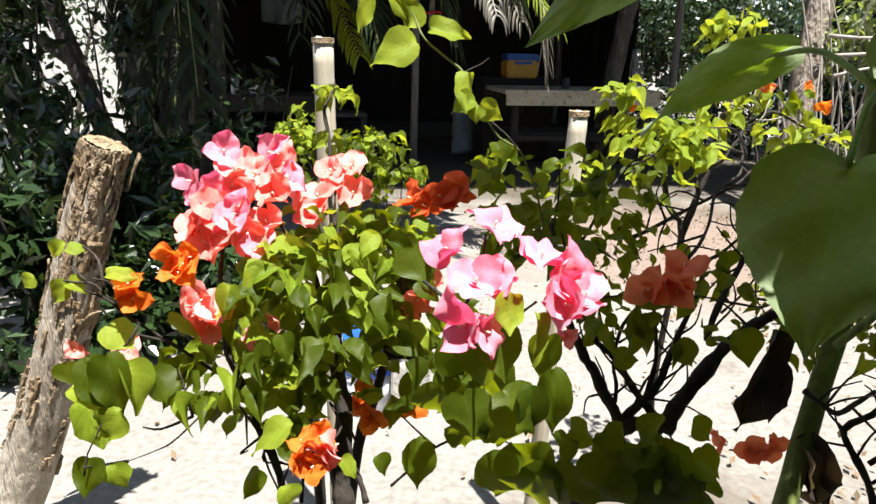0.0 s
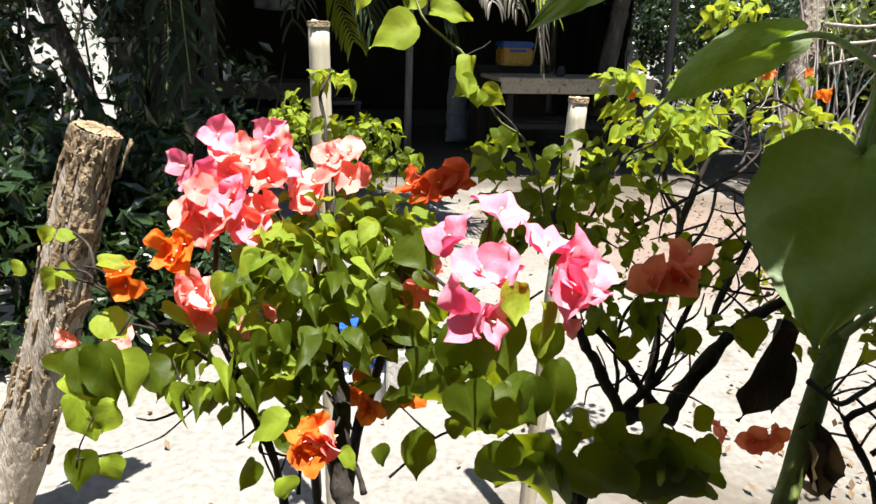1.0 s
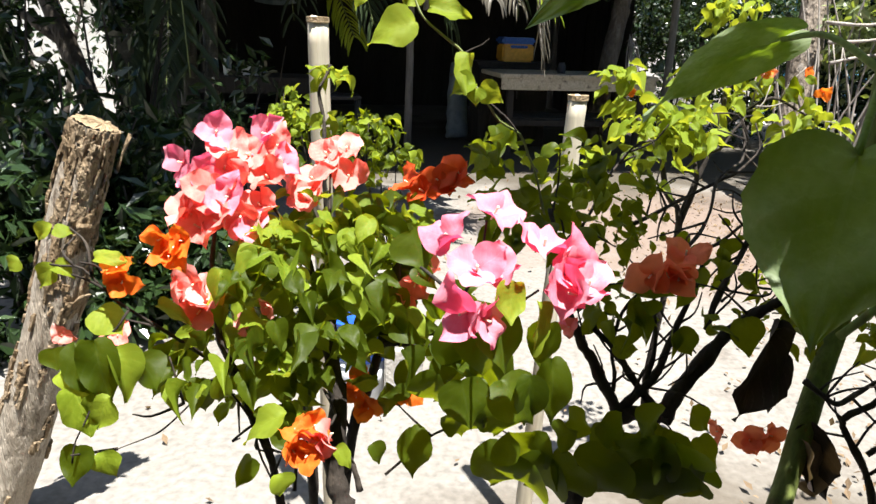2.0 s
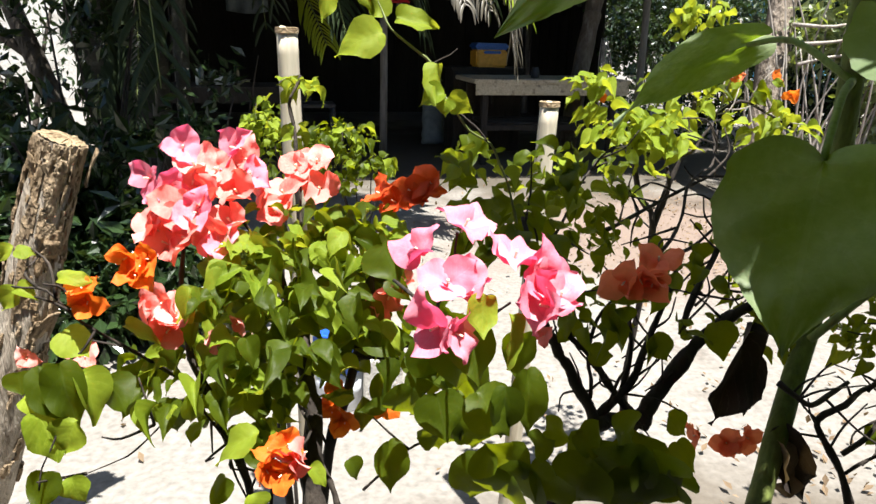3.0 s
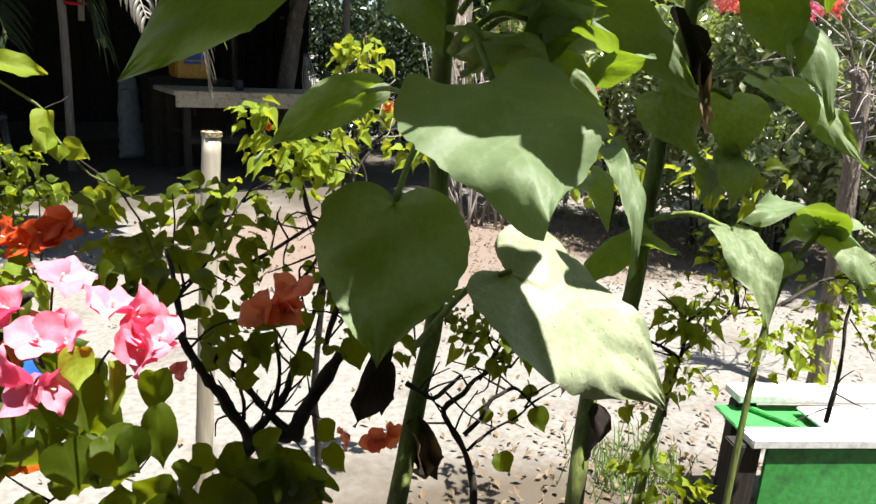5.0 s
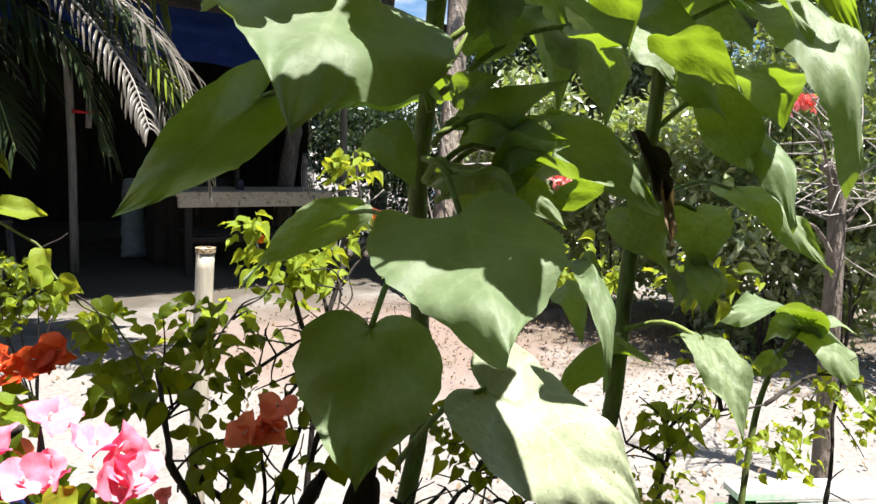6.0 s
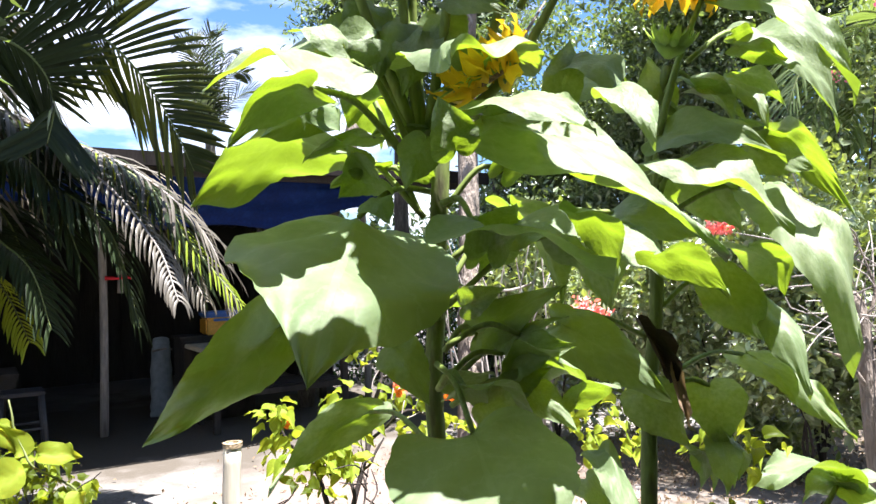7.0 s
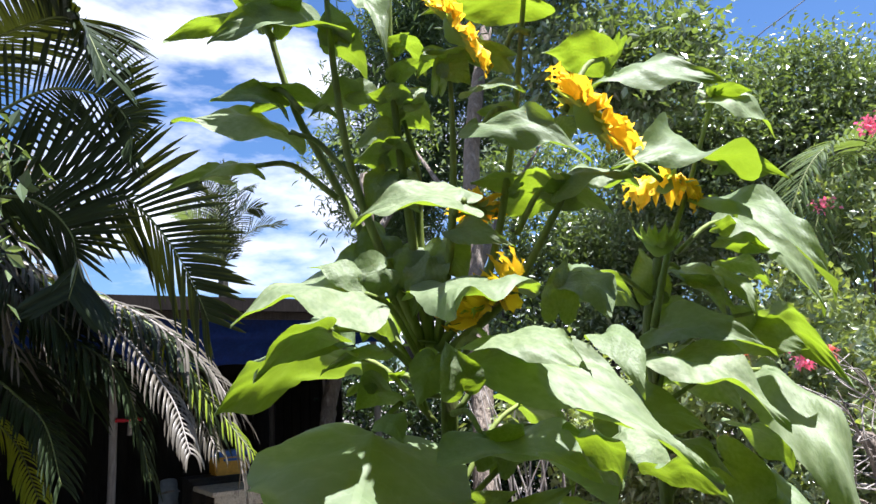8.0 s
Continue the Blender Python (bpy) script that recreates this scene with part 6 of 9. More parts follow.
# leafy shoot on the tall post
post_vine = make_bougainvillea((-0.34, 1.66, 0), "thin leafy shoot climbing the tall bamboo post")
branch(post_vine, [(-0.36, 1.66, -0.02), (-0.34, 1.65, 0.5), (-0.287, 1.583, 1.015), (-0.303, 1.625, 1.157), (-0.282, 1.642, 1.212)], 0.005, 0.003, 5)
leafage(post_vine, (-0.287, 1.635, 1.19), (0.043, 0.050, 0.025), 13, 0.037, 385, 1, 0.8)
leafage(post_vine, (-0.29, 1.612, 1.113), (0.018, 0.040, 0.046), 7, 0.033, 386, 1, 0.5)

# small shrubs on the yard behind the posts
low_shrub = thing("shrub", (-0.25, 2.95, 0), "small round-leaved green shrub on the sand", "shrub")
branch(low_shrub, [(-0.25, 2.95, 0), (-0.27, 2.93, 0.35), (-0.313, 2.894, 0.827)], 0.006, 0.002, 387)
branch(low_shrub, [(-0.25, 2.95, 0), (-0.27, 2.93, 0.35), (-0.425, 2.914, 0.908)], 0.006, 0.002, 388)
branch(low_shrub, [(-0.25, 2.95, 0), (-0.27, 2.93, 0.35), (-0.249, 2.902, 0.849)], 0.006, 0.002, 389)
branch(low_shrub, [(-0.25, 2.95, 0), (-0.27, 2.93, 0.35), (-0.182, 2.892, 0.809)], 0.006, 0.002, 390)
branch(low_shrub, [(-0.25, 2.95, 0), (-0.27, 2.93, 0.35), (-0.361, 2.929, 0.951)], 0.006, 0.002, 391)
leafage(low_shrub, (-0.371, 2.915, 0.905), (0.131, 0.160, 0.078), 105, 0.045, 392, 0.25, 0.7)
leafage(low_shrub, (-0.243, 2.842, 0.821), (0.090, 0.100, 0.043), 39, 0.048, 393, 0.3, 0.7)
leafage(low_shrub, (-0.42, 2.871, 0.762), (0.131, 0.160, 0.087), 60, 0.045, 394, 0.0, 0.5)
gold_shrub = thing("shrub", (-0.62, 2.9, 0), "yellow-green shrub with small gold leaves", "shrub")
branch(gold_shrub, [(-0.6, 2.9, 0), (-0.6, 2.88, 0.4), (-0.634, 2.875, 0.972)], 0.006, 0.002, 395)
branch(gold_shrub, [(-0.6, 2.9, 0), (-0.6, 2.88, 0.4), (-0.589, 2.864, 0.932)], 0.006, 0.002, 396)
branch(gold_shrub, [(-0.6, 2.9, 0), (-0.6, 2.88, 0.4), (-0.678, 2.891, 1.032)], 0.006, 0.002, 397)
branch(gold_shrub, [(-0.6, 2.9, 0), (-0.6, 2.88, 0.4), (-0.527, 2.885, 0.995)], 0.006, 0.002, 398)
leafage(gold_shrub, (-0.623, 2.875, 0.972), (0.098, 0.160, 0.098), 105, 0.040, 399, 0.7, 0.7)
leafage(gold_shrub, (-0.586, 2.834, 0.829), (0.128, 0.160, 0.086), 45, 0.040, 400, 0.3, 0.5)

# near shoot arching in from above
arching_shoot = make_bougainvillea((0.2, 1.15, 0.9), "arching bougainvillea shoot with broad yellow-green leaves")
branch(arching_shoot, [(0.13, 1.178, 0.979), (0.087, 1.16, 1.1), (0.058, 1.125, 1.16), (0.01, 1.106, 1.205), (-0.021, 1.121, 1.26), (-0.072, 1.111, 1.301), (-0.095, 1.124, 1.348), (-0.104, 1.136, 1.389)], 0.0018, 0.0013, 55, True)
leaf(arching_shoot, (-0.083, 1.109, 1.297), (-0.143, 1.1, 1.272), (-0.072, -0.87, 0.487), 0.051, BLADES_YOUNG_LIT, 1)
leaf(arching_shoot, (-0.066, 1.115, 1.315), (-0.012, 1.115, 1.309), (0.049, -0.873, 0.485), 0.036, BLADES_YOUNG_LIT, 2)
leaf(arching_shoot, (-0.09, 1.114, 1.314), (-0.106, 1.128, 1.362), (0.493, 0.866, -0.083), 0.038, BLADES_YOUNG_LIT, 3)
leaf(arching_shoot, (-0.145, 1.124, 1.354), (-0.158, 1.11, 1.306), (-0.658, 0.751, -0.056), 0.030, BLADES_YOUNG_LIT, 0)
leaf(arching_shoot, (-0.117, 1.127, 1.361), (-0.091, 1.116, 1.321), (0.351, -0.819, 0.455), 0.033, BLADES_YOUNG_LIT, 1)
leaf(arching_shoot, (-0.014, 1.101, 1.261), (-0.023, 1.085, 1.21), (-0.523, 0.837, -0.161), 0.036, BLADES_YOUNG_LIT, 2)
leaf(arching_shoot, (-0.005, 1.091, 1.227), (-0.037, 1.087, 1.216), (-0.089, -0.819, 0.567), 0.030, BLADES_YOUNG_LIT, 3)
leaf(arching_shoot, (0.002, 1.09, 1.224), (0.031, 1.085, 1.204), (0.359, 0.882, 0.306), 0.033, BLADES_YOUNG_LIT, 0)
leaf(arching_shoot, (-0.002, 1.089, 1.22), (-0.005, 1.083, 1.199), (-0.492, -0.814, 0.307), 0.028, BLADES_YOUNG_LIT, 1)
branch(arching_shoot, [(-0.021, 1.121, 1.26), (0.001, 1.125, 1.271), (0.011, 1.128, 1.279)], 0.0011, 0.0007, 410)
branch(arching_shoot, [(0.01, 1.106, 1.205), (0.036, 1.101, 1.185), (0.051, 1.096, 1.168)], 0.0015, 0.0011, 411)

# tall branching sunflower
tall_sunflower = make_sunflower([(0.25, 0.81, -0.02), (0.352, 0.936, 0.3), (0.452, 1.056, 0.6), (0.518, 1.136, 0.8), (0.56, 1.185, 0.95), (0.518, 1.131, 1.325), (0.534, 1.145, 1.494), (0.507, 1.057, 1.625), (0.515, 1.049, 1.758)], 0.018, 0.014, "tall branching sunflower with large heart-shaped leaves")
stick("stem", [(0.442, 0.992, 1.75), (0.376, 0.999, 1.895), (0.302, 1.016, 2.056), (0.254, 1.016, 2.148), (0.214, 1.006, 2.275), (0.195, 0.993, 2.375)], 0.009, 0.004, STEM_GREEN, tall_sunflower, "", 8, 5)
stick("stem", [(0.446, 0.989, 1.759), (0.367, 0.964, 1.924), (0.325, 0.954, 2.054), (0.298, 0.93, 2.227), (0.288, 0.911, 2.339)], 0.009, 0.004, STEM_GREEN, tall_sunflower, "", 8, 5)
stick("stem", [(0.454, 0.986, 1.758), (0.418, 0.955, 1.987), (0.393, 0.924, 2.188), (0.388, 0.895, 2.345)], 0.009, 0.004, STEM_GREEN, tall_sunflower, "", 8, 5)
stick("stem", [(0.467, 0.982, 1.758), (0.478, 0.924, 1.918), (0.48, 0.9, 2.037), (0.475, 0.878, 2.157)], 0.009, 0.004, STEM_GREEN, tall_sunflower, "", 8, 5)
stick("stem", [(0.467, 0.983, 1.749), (0.532, 0.917, 1.855), (0.566, 0.864, 2.058), (0.583, 0.808, 2.305)], 0.009, 0.004, STEM_GREEN, tall_sunflower, "", 8, 5)
stick("stem", [(0.467, 0.987, 1.731), (0.556, 0.892, 1.824), (0.615, 0.849, 1.93), (0.642, 0.828, 1.987)], 0.009, 0.004, STEM_GREEN, tall_sunflower, "", 8, 5)
stick("stem", [(0.458, 0.985, 1.758), (0.443, 0.971, 1.909), (0.437, 0.949, 2.032), (0.415, 0.941, 2.113)], 0.009, 0.004, STEM_GREEN, tall_sunflower, "", 8, 5)
make_sunflower_leaf(tall_sunflower, (0.475, 0.870, 1.335), (0.453, 0.690, 1.175), (-0.265, -0.65, 0.69), 0.245, 412, node=(0.514, 1.103, 1.397), lobes=0.12, droop=-0.24, fold=-0.14)
make_sunflower_leaf(tall_sunflower, (0.370, 0.895, 1.185), (0.345, 0.860, 0.985), (0.425, 0.862, 0.27), 0.190, 413, node=(0.493, 1.084, 1.251), lobes=0.10, droop=0.06, fold=-0.10, wide=0.28, point=0.13)
make_sunflower_leaf(tall_sunflower, (0.545, 0.905, 1.085), (0.765, 0.835, 0.880), (-0.12, -0.70, 0.70), 0.215, 414, node=(0.448, 0.99, 0.95), old=True, droop=-0.08, fold=-0.06, lobes=0.12, wide=0.24, point=0.10, wavy=0.045)
make_sunflower_leaf(tall_sunflower, (0.453, 1.302, 1.291), (0.279, 1.381, 1.195), (0.466, 0.716, 0.52), 0.080, 415, node=(0.516, 1.12, 1.25))
make_sunflower_leaf(tall_sunflower, (0.262, 1.100, 1.475), (0.057, 1.118, 1.290), (-0.255, -0.950, -0.20), 0.115, 416, node=(0.522, 1.108, 1.513), fold=-0.2)
make_sunflower_leaf(tall_sunflower, (0.362, 1.00, 1.630), (0.245, 0.765, 1.460), (0.02, -0.56, 0.83), 0.330, 417, node=(0.513, 1.077, 1.677), wide=0.22, lobes=0.27, droop=0.12, fold=-0.36)
make_sunflower_leaf(tall_sunflower, (0.343, 1.093, 1.755), (0.158, 1.253, 1.747), (-0.025, 0.474, 0.88), 0.166, 418, node=(0.479, 1.045, 1.633))
make_sunflower_leaf(tall_sunflower, (0.374, 1.098, 1.878), (0.375, 1.049, 1.943), (-0.475, -0.843, -0.252), 0.100, 419, node=(0.449, 1.051, 1.799))
make_sunflower_leaf(tall_sunflower, (0.352, 1.087, 1.811), (0.255, 0.985, 1.764), (0.328, -0.891, 0.314), 0.078, 420)
make_sunflower_leaf(tall_sunflower, (0.335, 0.910, 1.828), (0.152, 0.940, 1.850), (-0.12, -0.42, 0.87), 0.205, 421, node=(0.433, 0.978, 1.737))
make_sunflower_leaf(tall_sunflower, (0.325, 0.918, 1.85), (0.263, 0.92, 1.885), (-0.012, -0.774, 0.633), 0.056, 422)
make_sunflower_leaf(tall_sunflower, (0.371, 0.929, 1.87), (0.29, 0.928, 1.832), (-0.33, -0.944, 0.025), 0.068, 423)
make_sunflower_leaf(tall_sunflower, (0.266, 0.838, 1.77), (0.182, 0.932, 1.751), (-0.063, 0.525, 0.849), 0.079, 434, node=(0.43, 0.984, 1.716))
make_sunflower_leaf(tall_sunflower, (0.490, 0.850, 1.748), (0.684, 0.618, 1.562), (-0.02, -0.60, 0.78), 0.150, 435, node=(0.472, 0.967, 1.713), droop=0.04, fold=-0.06, lobes=0.02, wide=0.30, point=0.13, ribs=0.024, wavy=0.026)
# Extra flat leaf, added to shade the large leaf below it.
make_sunflower_leaf(tall_sunflower, (0.500, 0.900, 1.835), (0.390, 0.700, 1.800), (0.05, 0.06, 1.0), 0.200, 436, node=(0.474, 0.955, 1.778), droop=0.1)
make_sunflower_leaf(tall_sunflower, (0.470, 0.790, 1.748), (0.530, 0.655, 1.744), (-0.15, -0.35, 0.92), 0.125, 437, node=(0.499, 0.955, 1.733), wavy=0.04)
make_sunflower_leaf(tall_sunflower, (0.56, 0.647, 1.744), (0.552, 0.567, 1.695), (-0.234, -0.726, 0.647), 0.061, 438)
make_sunflower_leaf(tall_sunflower, (0.627, 0.873, 1.791), (0.645, 0.868, 1.883), (-0.39, -0.856, 0.338), 0.059, 439)
make_sunflower_leaf(tall_sunflower, (0.669, 0.866, 1.851), (0.674, 0.791, 1.799), (-0.095, -0.789, 0.608), 0.091, 440)
make_sunflower_leaf(tall_sunflower, (0.596, 0.779, 1.625), (0.684, 0.811, 1.568), (0.707, 0.243, 0.664), 0.070, 441)
make_sunflower_leaf(tall_sunflower, (0.724, 0.799, 1.565), (0.843, 0.808, 1.539), (0.445, 0.462, 0.768), 0.074, 442)
make_sunflower_leaf(tall_sunflower, (0.615, 1, 1.446), (0.67, 0.956, 1.48), (-0.461, -0.779, 0.425), 0.019, 443, node=(0.509, 1.041, 1.432))
make_sunflower_leaf(tall_sunflower, (0.646, 0.936, 1.415), (0.635, 1.083, 1.38), (0.401, 0.519, 0.755), 0.122, 444)
make_sunflower_leaf(tall_sunflower, (0.52, 1.063, 1.521), (0.404, 1.234, 1.513), (0.175, 0.521, 0.836), 0.133, 445, node=(0.499, 1.069, 1.495))
make_sunflower_leaf(tall_sunflower, (0.654, 1.075, 1.658), (0.81, 1.137, 1.533), (0.802, 0.162, 0.575), 0.125, 446, node=(0.52, 1.063, 1.521))
make_sunflower_leaf(tall_sunflower, (0.598, 1.025, 1.415), (0.637, 0.929, 1.441), (-0.777, -0.588, 0.224), 0.097, 447, node=(0.499, 1.06, 1.364))
make_sunflower_leaf(tall_sunflower, (0.5, 0.953, 1.381), (0.632, 0.999, 1.357), (0.276, 0.544, 0.792), 0.099, 448, node=(0.499, 1.06, 1.364))
make_sunflower_leaf(tall_sunflower, (0.421, 1.042, 1.436), (0.438, 0.949, 1.385), (-0.305, -0.734, 0.607), 0.076, 449)
make_sunflower_leaf(tall_sunflower, (0.595, 0.999, 1.708), (0.652, 0.926, 1.773), (0.262, 0.488, 0.833), 0.068, 450, node=(0.512, 1.032, 1.649))
make_sunflower_leaf(tall_sunflower, (0.642, 0.984, 1.619), (0.536, 0.966, 1.599), (-0.326, -0.663, 0.674), 0.068, 451, node=(0.511, 1.036, 1.562))
make_sunflower_leaf(tall_sunflower, (0.424, 1.064, 1.713), (0.352, 1.115, 1.713), (0.013, 0.532, 0.847), 0.053, 452, node=(0.471, 1.048, 1.642))
make_sunflower_leaf(tall_sunflower, (0.448, 1.054, 1.721), (0.511, 1.054, 1.701), (0.557, 0.377, 0.74), 0.068, 453)
make_sunflower_leaf(tall_sunflower, (0.406, 1.12, 1.84), (0.469, 1.191, 1.793), (0.618, 0.364, 0.697), 0.083, 454, node=(0.432, 1.059, 1.748))
make_sunflower_leaf(tall_sunflower, (0.569, 1.056, 1.446), (0.654, 0.949, 1.52), (-0.56, -0.824, 0.084), 0.069, 455, node=(0.524, 1.092, 1.418))
make_sunflower_leaf(tall_sunflower, (0.615, 1.031, 1.414), (0.666, 0.948, 1.429), (-0.66, -0.737, 0.148), 0.077, 456, node=(0.523, 1.083, 1.358))
make_sunflower_leaf(tall_sunflower, (0.585, 1.002, 1.36), (0.641, 0.958, 1.398), (-0.421, -0.871, 0.253), 0.051, 457)
make_sunflower_leaf(tall_sunflower, (0.623, 0.987, 1.366), (0.63, 0.898, 1.334), (-0.678, -0.547, 0.491), 0.057, 458, node=(0.527, 1.077, 1.332))
make_sunflower_leaf(tall_sunflower, (0.54, 0.965, 1.354), (0.568, 0.896, 1.309), (-0.489, -0.802, 0.343), 0.063, 459)
make_sunflower_leaf(tall_sunflower, (0.684, 0.958, 1.344), (0.72, 0.901, 1.394), (0.333, 0.483, 0.81), 0.052, 460)
make_sunflower_leaf(tall_sunflower, (0.494, 1.122, 1.524), (0.345, 1.325, 1.535), (0.209, 0.49, 0.846), 0.185, 461, node=(0.521, 1.102, 1.469))
make_sunflower_leaf(tall_sunflower, (0.528, 1.059, 1.359), (0.566, 1.005, 1.41), (0.242, 0.49, 0.837), 0.079, 462)
make_sunflower_leaf(tall_sunflower, (0.713, 1.016, 1.608), (0.854, 1.071, 1.521), (0.739, 0.115, 0.664), 0.137, 463, node=(0.519, 1.061, 1.494))
make_sunflower_leaf(tall_sunflower, (0.791, 0.985, 1.599), (0.832, 0.901, 1.554), (-0.116, -0.768, 0.63), 0.116, 464)
make_sunflower_leaf(tall_sunflower, (0.57, 1.047, 1.564), (0.626, 0.992, 1.616), (0.167, 0.482, 0.86), 0.081, 465)
make_sunflower_leaf(tall_sunflower, (0.536, 1.033, 1.494), (0.57, 0.979, 1.519), (-0.639, -0.768, 0.044), 0.052, 466)
make_sunflower_leaf(tall_sunflower, (0.161, 0.995, 2.283), (0.059, 1.041, 2.286), (-0.066, 0.519, 0.852), 0.045, 467, node=(0.213, 0.953, 2.236))
make_sunflower_leaf(tall_sunflower, (0.299, 0.949, 2.26), (0.122, 0.922, 2.263), (-0.18, -0.752, 0.635), 0.121, 468)
make_sunflower_leaf(tall_sunflower, (0.216, 0.977, 2.269), (0.252, 0.931, 2.324), (0.018, 0.511, 0.86), 0.053, 469)
make_sunflower_leaf(tall_sunflower, (0.208, 0.977, 2.287), (0.155, 1.001, 2.354), (0.59, 0.339, 0.732), 0.058, 470)
make_sunflower_leaf(tall_sunflower, (0.231, 0.998, 2.146), (0.138, 0.953, 2.157), (0.148, -0.886, 0.439), 0.068, 471)
make_sunflower_leaf(tall_sunflower, (0.201, 1.006, 2.16), (0.325, 0.987, 2.159), (0.373, 0.396, 0.839), 0.061, 472, node=(0.256, 0.961, 2.123))
make_sunflower_leaf(tall_sunflower, (0.24, 0.994, 2.097), (0.08, 0.964, 2.14), (0.008, -0.688, 0.725), 0.114, 473, node=(0.335, 0.957, 2.007))
make_sunflower_leaf(tall_sunflower, (0.192, 1.022, 2.051), (0.107, 1.018, 2.051), (-0.262, -0.621, 0.739), 0.058, 474, node=(0.311, 0.97, 1.987))
make_sunflower_leaf(tall_sunflower, (0.144, 1.044, 2.036), (0.06, 1.093, 2.045), (0.045, 0.5, 0.865), 0.039, 475)
make_sunflower_leaf(tall_sunflower, (0.307, 0.937, 2.248), (0.377, 0.977, 2.216), (0.534, 0.328, 0.779), 0.069, 476)
make_sunflower_leaf(tall_sunflower, (0.311, 0.937, 2.241), (0.299, 0.914, 2.292), (0.052, -0.993, -0.108), 0.066, 477)
make_sunflower_leaf(tall_sunflower, (0.344, 0.912, 2.299), (0.37, 0.831, 2.212), (0.077, -0.897, 0.435), 0.050, 478)
make_sunflower_leaf(tall_sunflower, (0.342, 0.945, 2.152), (0.273, 0.987, 2.147), (-0.115, 0.497, 0.86), 0.063, 479)
make_sunflower_leaf(tall_sunflower, (0.333, 0.946, 2.161), (0.378, 0.915, 2.14), (-0.289, -0.957, -0.04), 0.047, 480)
make_sunflower_leaf(tall_sunflower, (0.409, 0.925, 2.131), (0.356, 0.93, 2.157), (0.143, 0.537, 0.831), 0.067, 481)
make_sunflower_leaf(tall_sunflower, (0.413, 0.924, 2.126), (0.468, 0.932, 2.106), (0.549, 0.357, 0.756), 0.069, 482)
make_sunflower_leaf(tall_sunflower, (0.409, 0.924, 2.135), (0.441, 0.91, 2.169), (-0.4, -0.769, 0.498), 0.068, 483)
make_sunflower_leaf(tall_sunflower, (0.393, 0.938, 2.097), (0.335, 0.924, 2.067), (-0.15, -0.984, 0.093), 0.047, 484)
make_sunflower_leaf(tall_sunflower, (0.385, 0.949, 2.058), (0.328, 0.958, 2.057), (-0.263, 0.428, 0.865), 0.063, 485)
make_sunflower_leaf(tall_sunflower, (0.385, 0.948, 2.063), (0.438, 0.94, 2.055), (0.481, 0.406, 0.777), 0.069, 486)
make_sunflower_leaf(tall_sunflower, (0.392, 0.658, 1.898), (0.268, 0.700, 1.914), (0.028, -0.616, 0.787), 0.105, 487, node=(0.483, 0.914, 1.952))
make_sunflower_leaf(tall_sunflower, (0.394, 0.954, 2.019), (0.419, 0.913, 1.972), (-0.342, -0.919, 0.195), 0.073, 488)
make_sunflower_leaf(tall_sunflower, (0.385, 0.955, 2.028), (0.348, 0.938, 1.966), (-0.36, -0.925, 0.12), 0.055, 489)
make_sunflower_leaf(tall_sunflower, (0.407, 0.903, 2.235), (0.462, 0.93, 2.207), (0.605, 0.284, 0.744), 0.041, 490)
make_sunflower_leaf(tall_sunflower, (0.391, 0.912, 2.219), (0.412, 0.887, 2.244), (0.202, 0.501, 0.841), 0.032, 491)
make_sunflower_leaf(tall_sunflower, (0.396, 0.92, 2.175), (0.438, 0.889, 2.204), (0.168, 0.475, 0.864), 0.039, 492)
make_sunflower_leaf(tall_sunflower, (0.456, 0.881, 2.149), (0.475, 0.882, 2.236), (-0.298, -0.876, 0.378), 0.027, 493)
make_sunflower_leaf(tall_sunflower, (0.505, 0.865, 2.142), (0.544, 0.782, 2.133), (-0.347, -0.58, 0.737), 0.062, 494)
make_sunflower_leaf(tall_sunflower, (0.467, 0.869, 2.187), (0.496, 0.85, 2.148), (-0.299, -0.942, -0.156), 0.054, 495)
make_sunflower_leaf(tall_sunflower, (0.498, 0.829, 2.065), (0.58, 0.693, 2.028), (-0.384, -0.74, 0.552), 0.078, 496, node=(0.579, 0.848, 2.091))
make_sunflower_leaf(tall_sunflower, (0.567, 0.851, 2.1), (0.522, 0.874, 2.122), (0.262, 0.39, 0.883), 0.050, 497)
make_sunflower_leaf(tall_sunflower, (0.633, 0.833, 2.066), (0.66, 0.818, 2.094), (-0.121, 0.508, 0.853), 0.068, 498)
make_sunflower_leaf(tall_sunflower, (0.549, 0.838, 2.191), (0.436, 0.871, 2.219), (0.049, 0.533, 0.845), 0.042, 499, node=(0.59, 0.816, 2.222))
make_sunflower_leaf(tall_sunflower, (0.459, 0.869, 2.2), (0.425, 0.908, 2.183), (-0.352, 0.47, 0.809), 0.053, 500)
make_sunflower_leaf(tall_sunflower, (0.597, 0.802, 2.273), (0.446, 0.884, 2.307), (0.112, 0.49, 0.865), 0.086, 501)
make_sunflower_leaf(tall_sunflower, (0.624, 0.834, 1.98), (0.561, 0.927, 1.981), (0.224, 0.499, 0.837), 0.099, 502, node=(0.574, 0.888, 1.916))
make_sunflower_leaf(tall_sunflower, (0.569, 0.873, 1.993), (0.504, 0.886, 2.013), (0.041, 0.518, 0.855), 0.045, 503)
make_sunflower_leaf(tall_sunflower, (0.616, 0.837, 1.976), (0.711, 0.813, 1.952), (0.592, 0.337, 0.732), 0.055, 504)
make_sunflower_leaf(tall_sunflower, (0.624, 0.833, 1.982), (0.689, 0.757, 2.009), (-0.402, -0.472, 0.784), 0.070, 505)
make_sunflower_leaf(tall_sunflower, (0.752, 0.864, 2.223), (0.651, 0.888, 2.252), (0.052, 0.508, 0.86), 0.082, 506, node=(0.641, 0.823, 2.1))
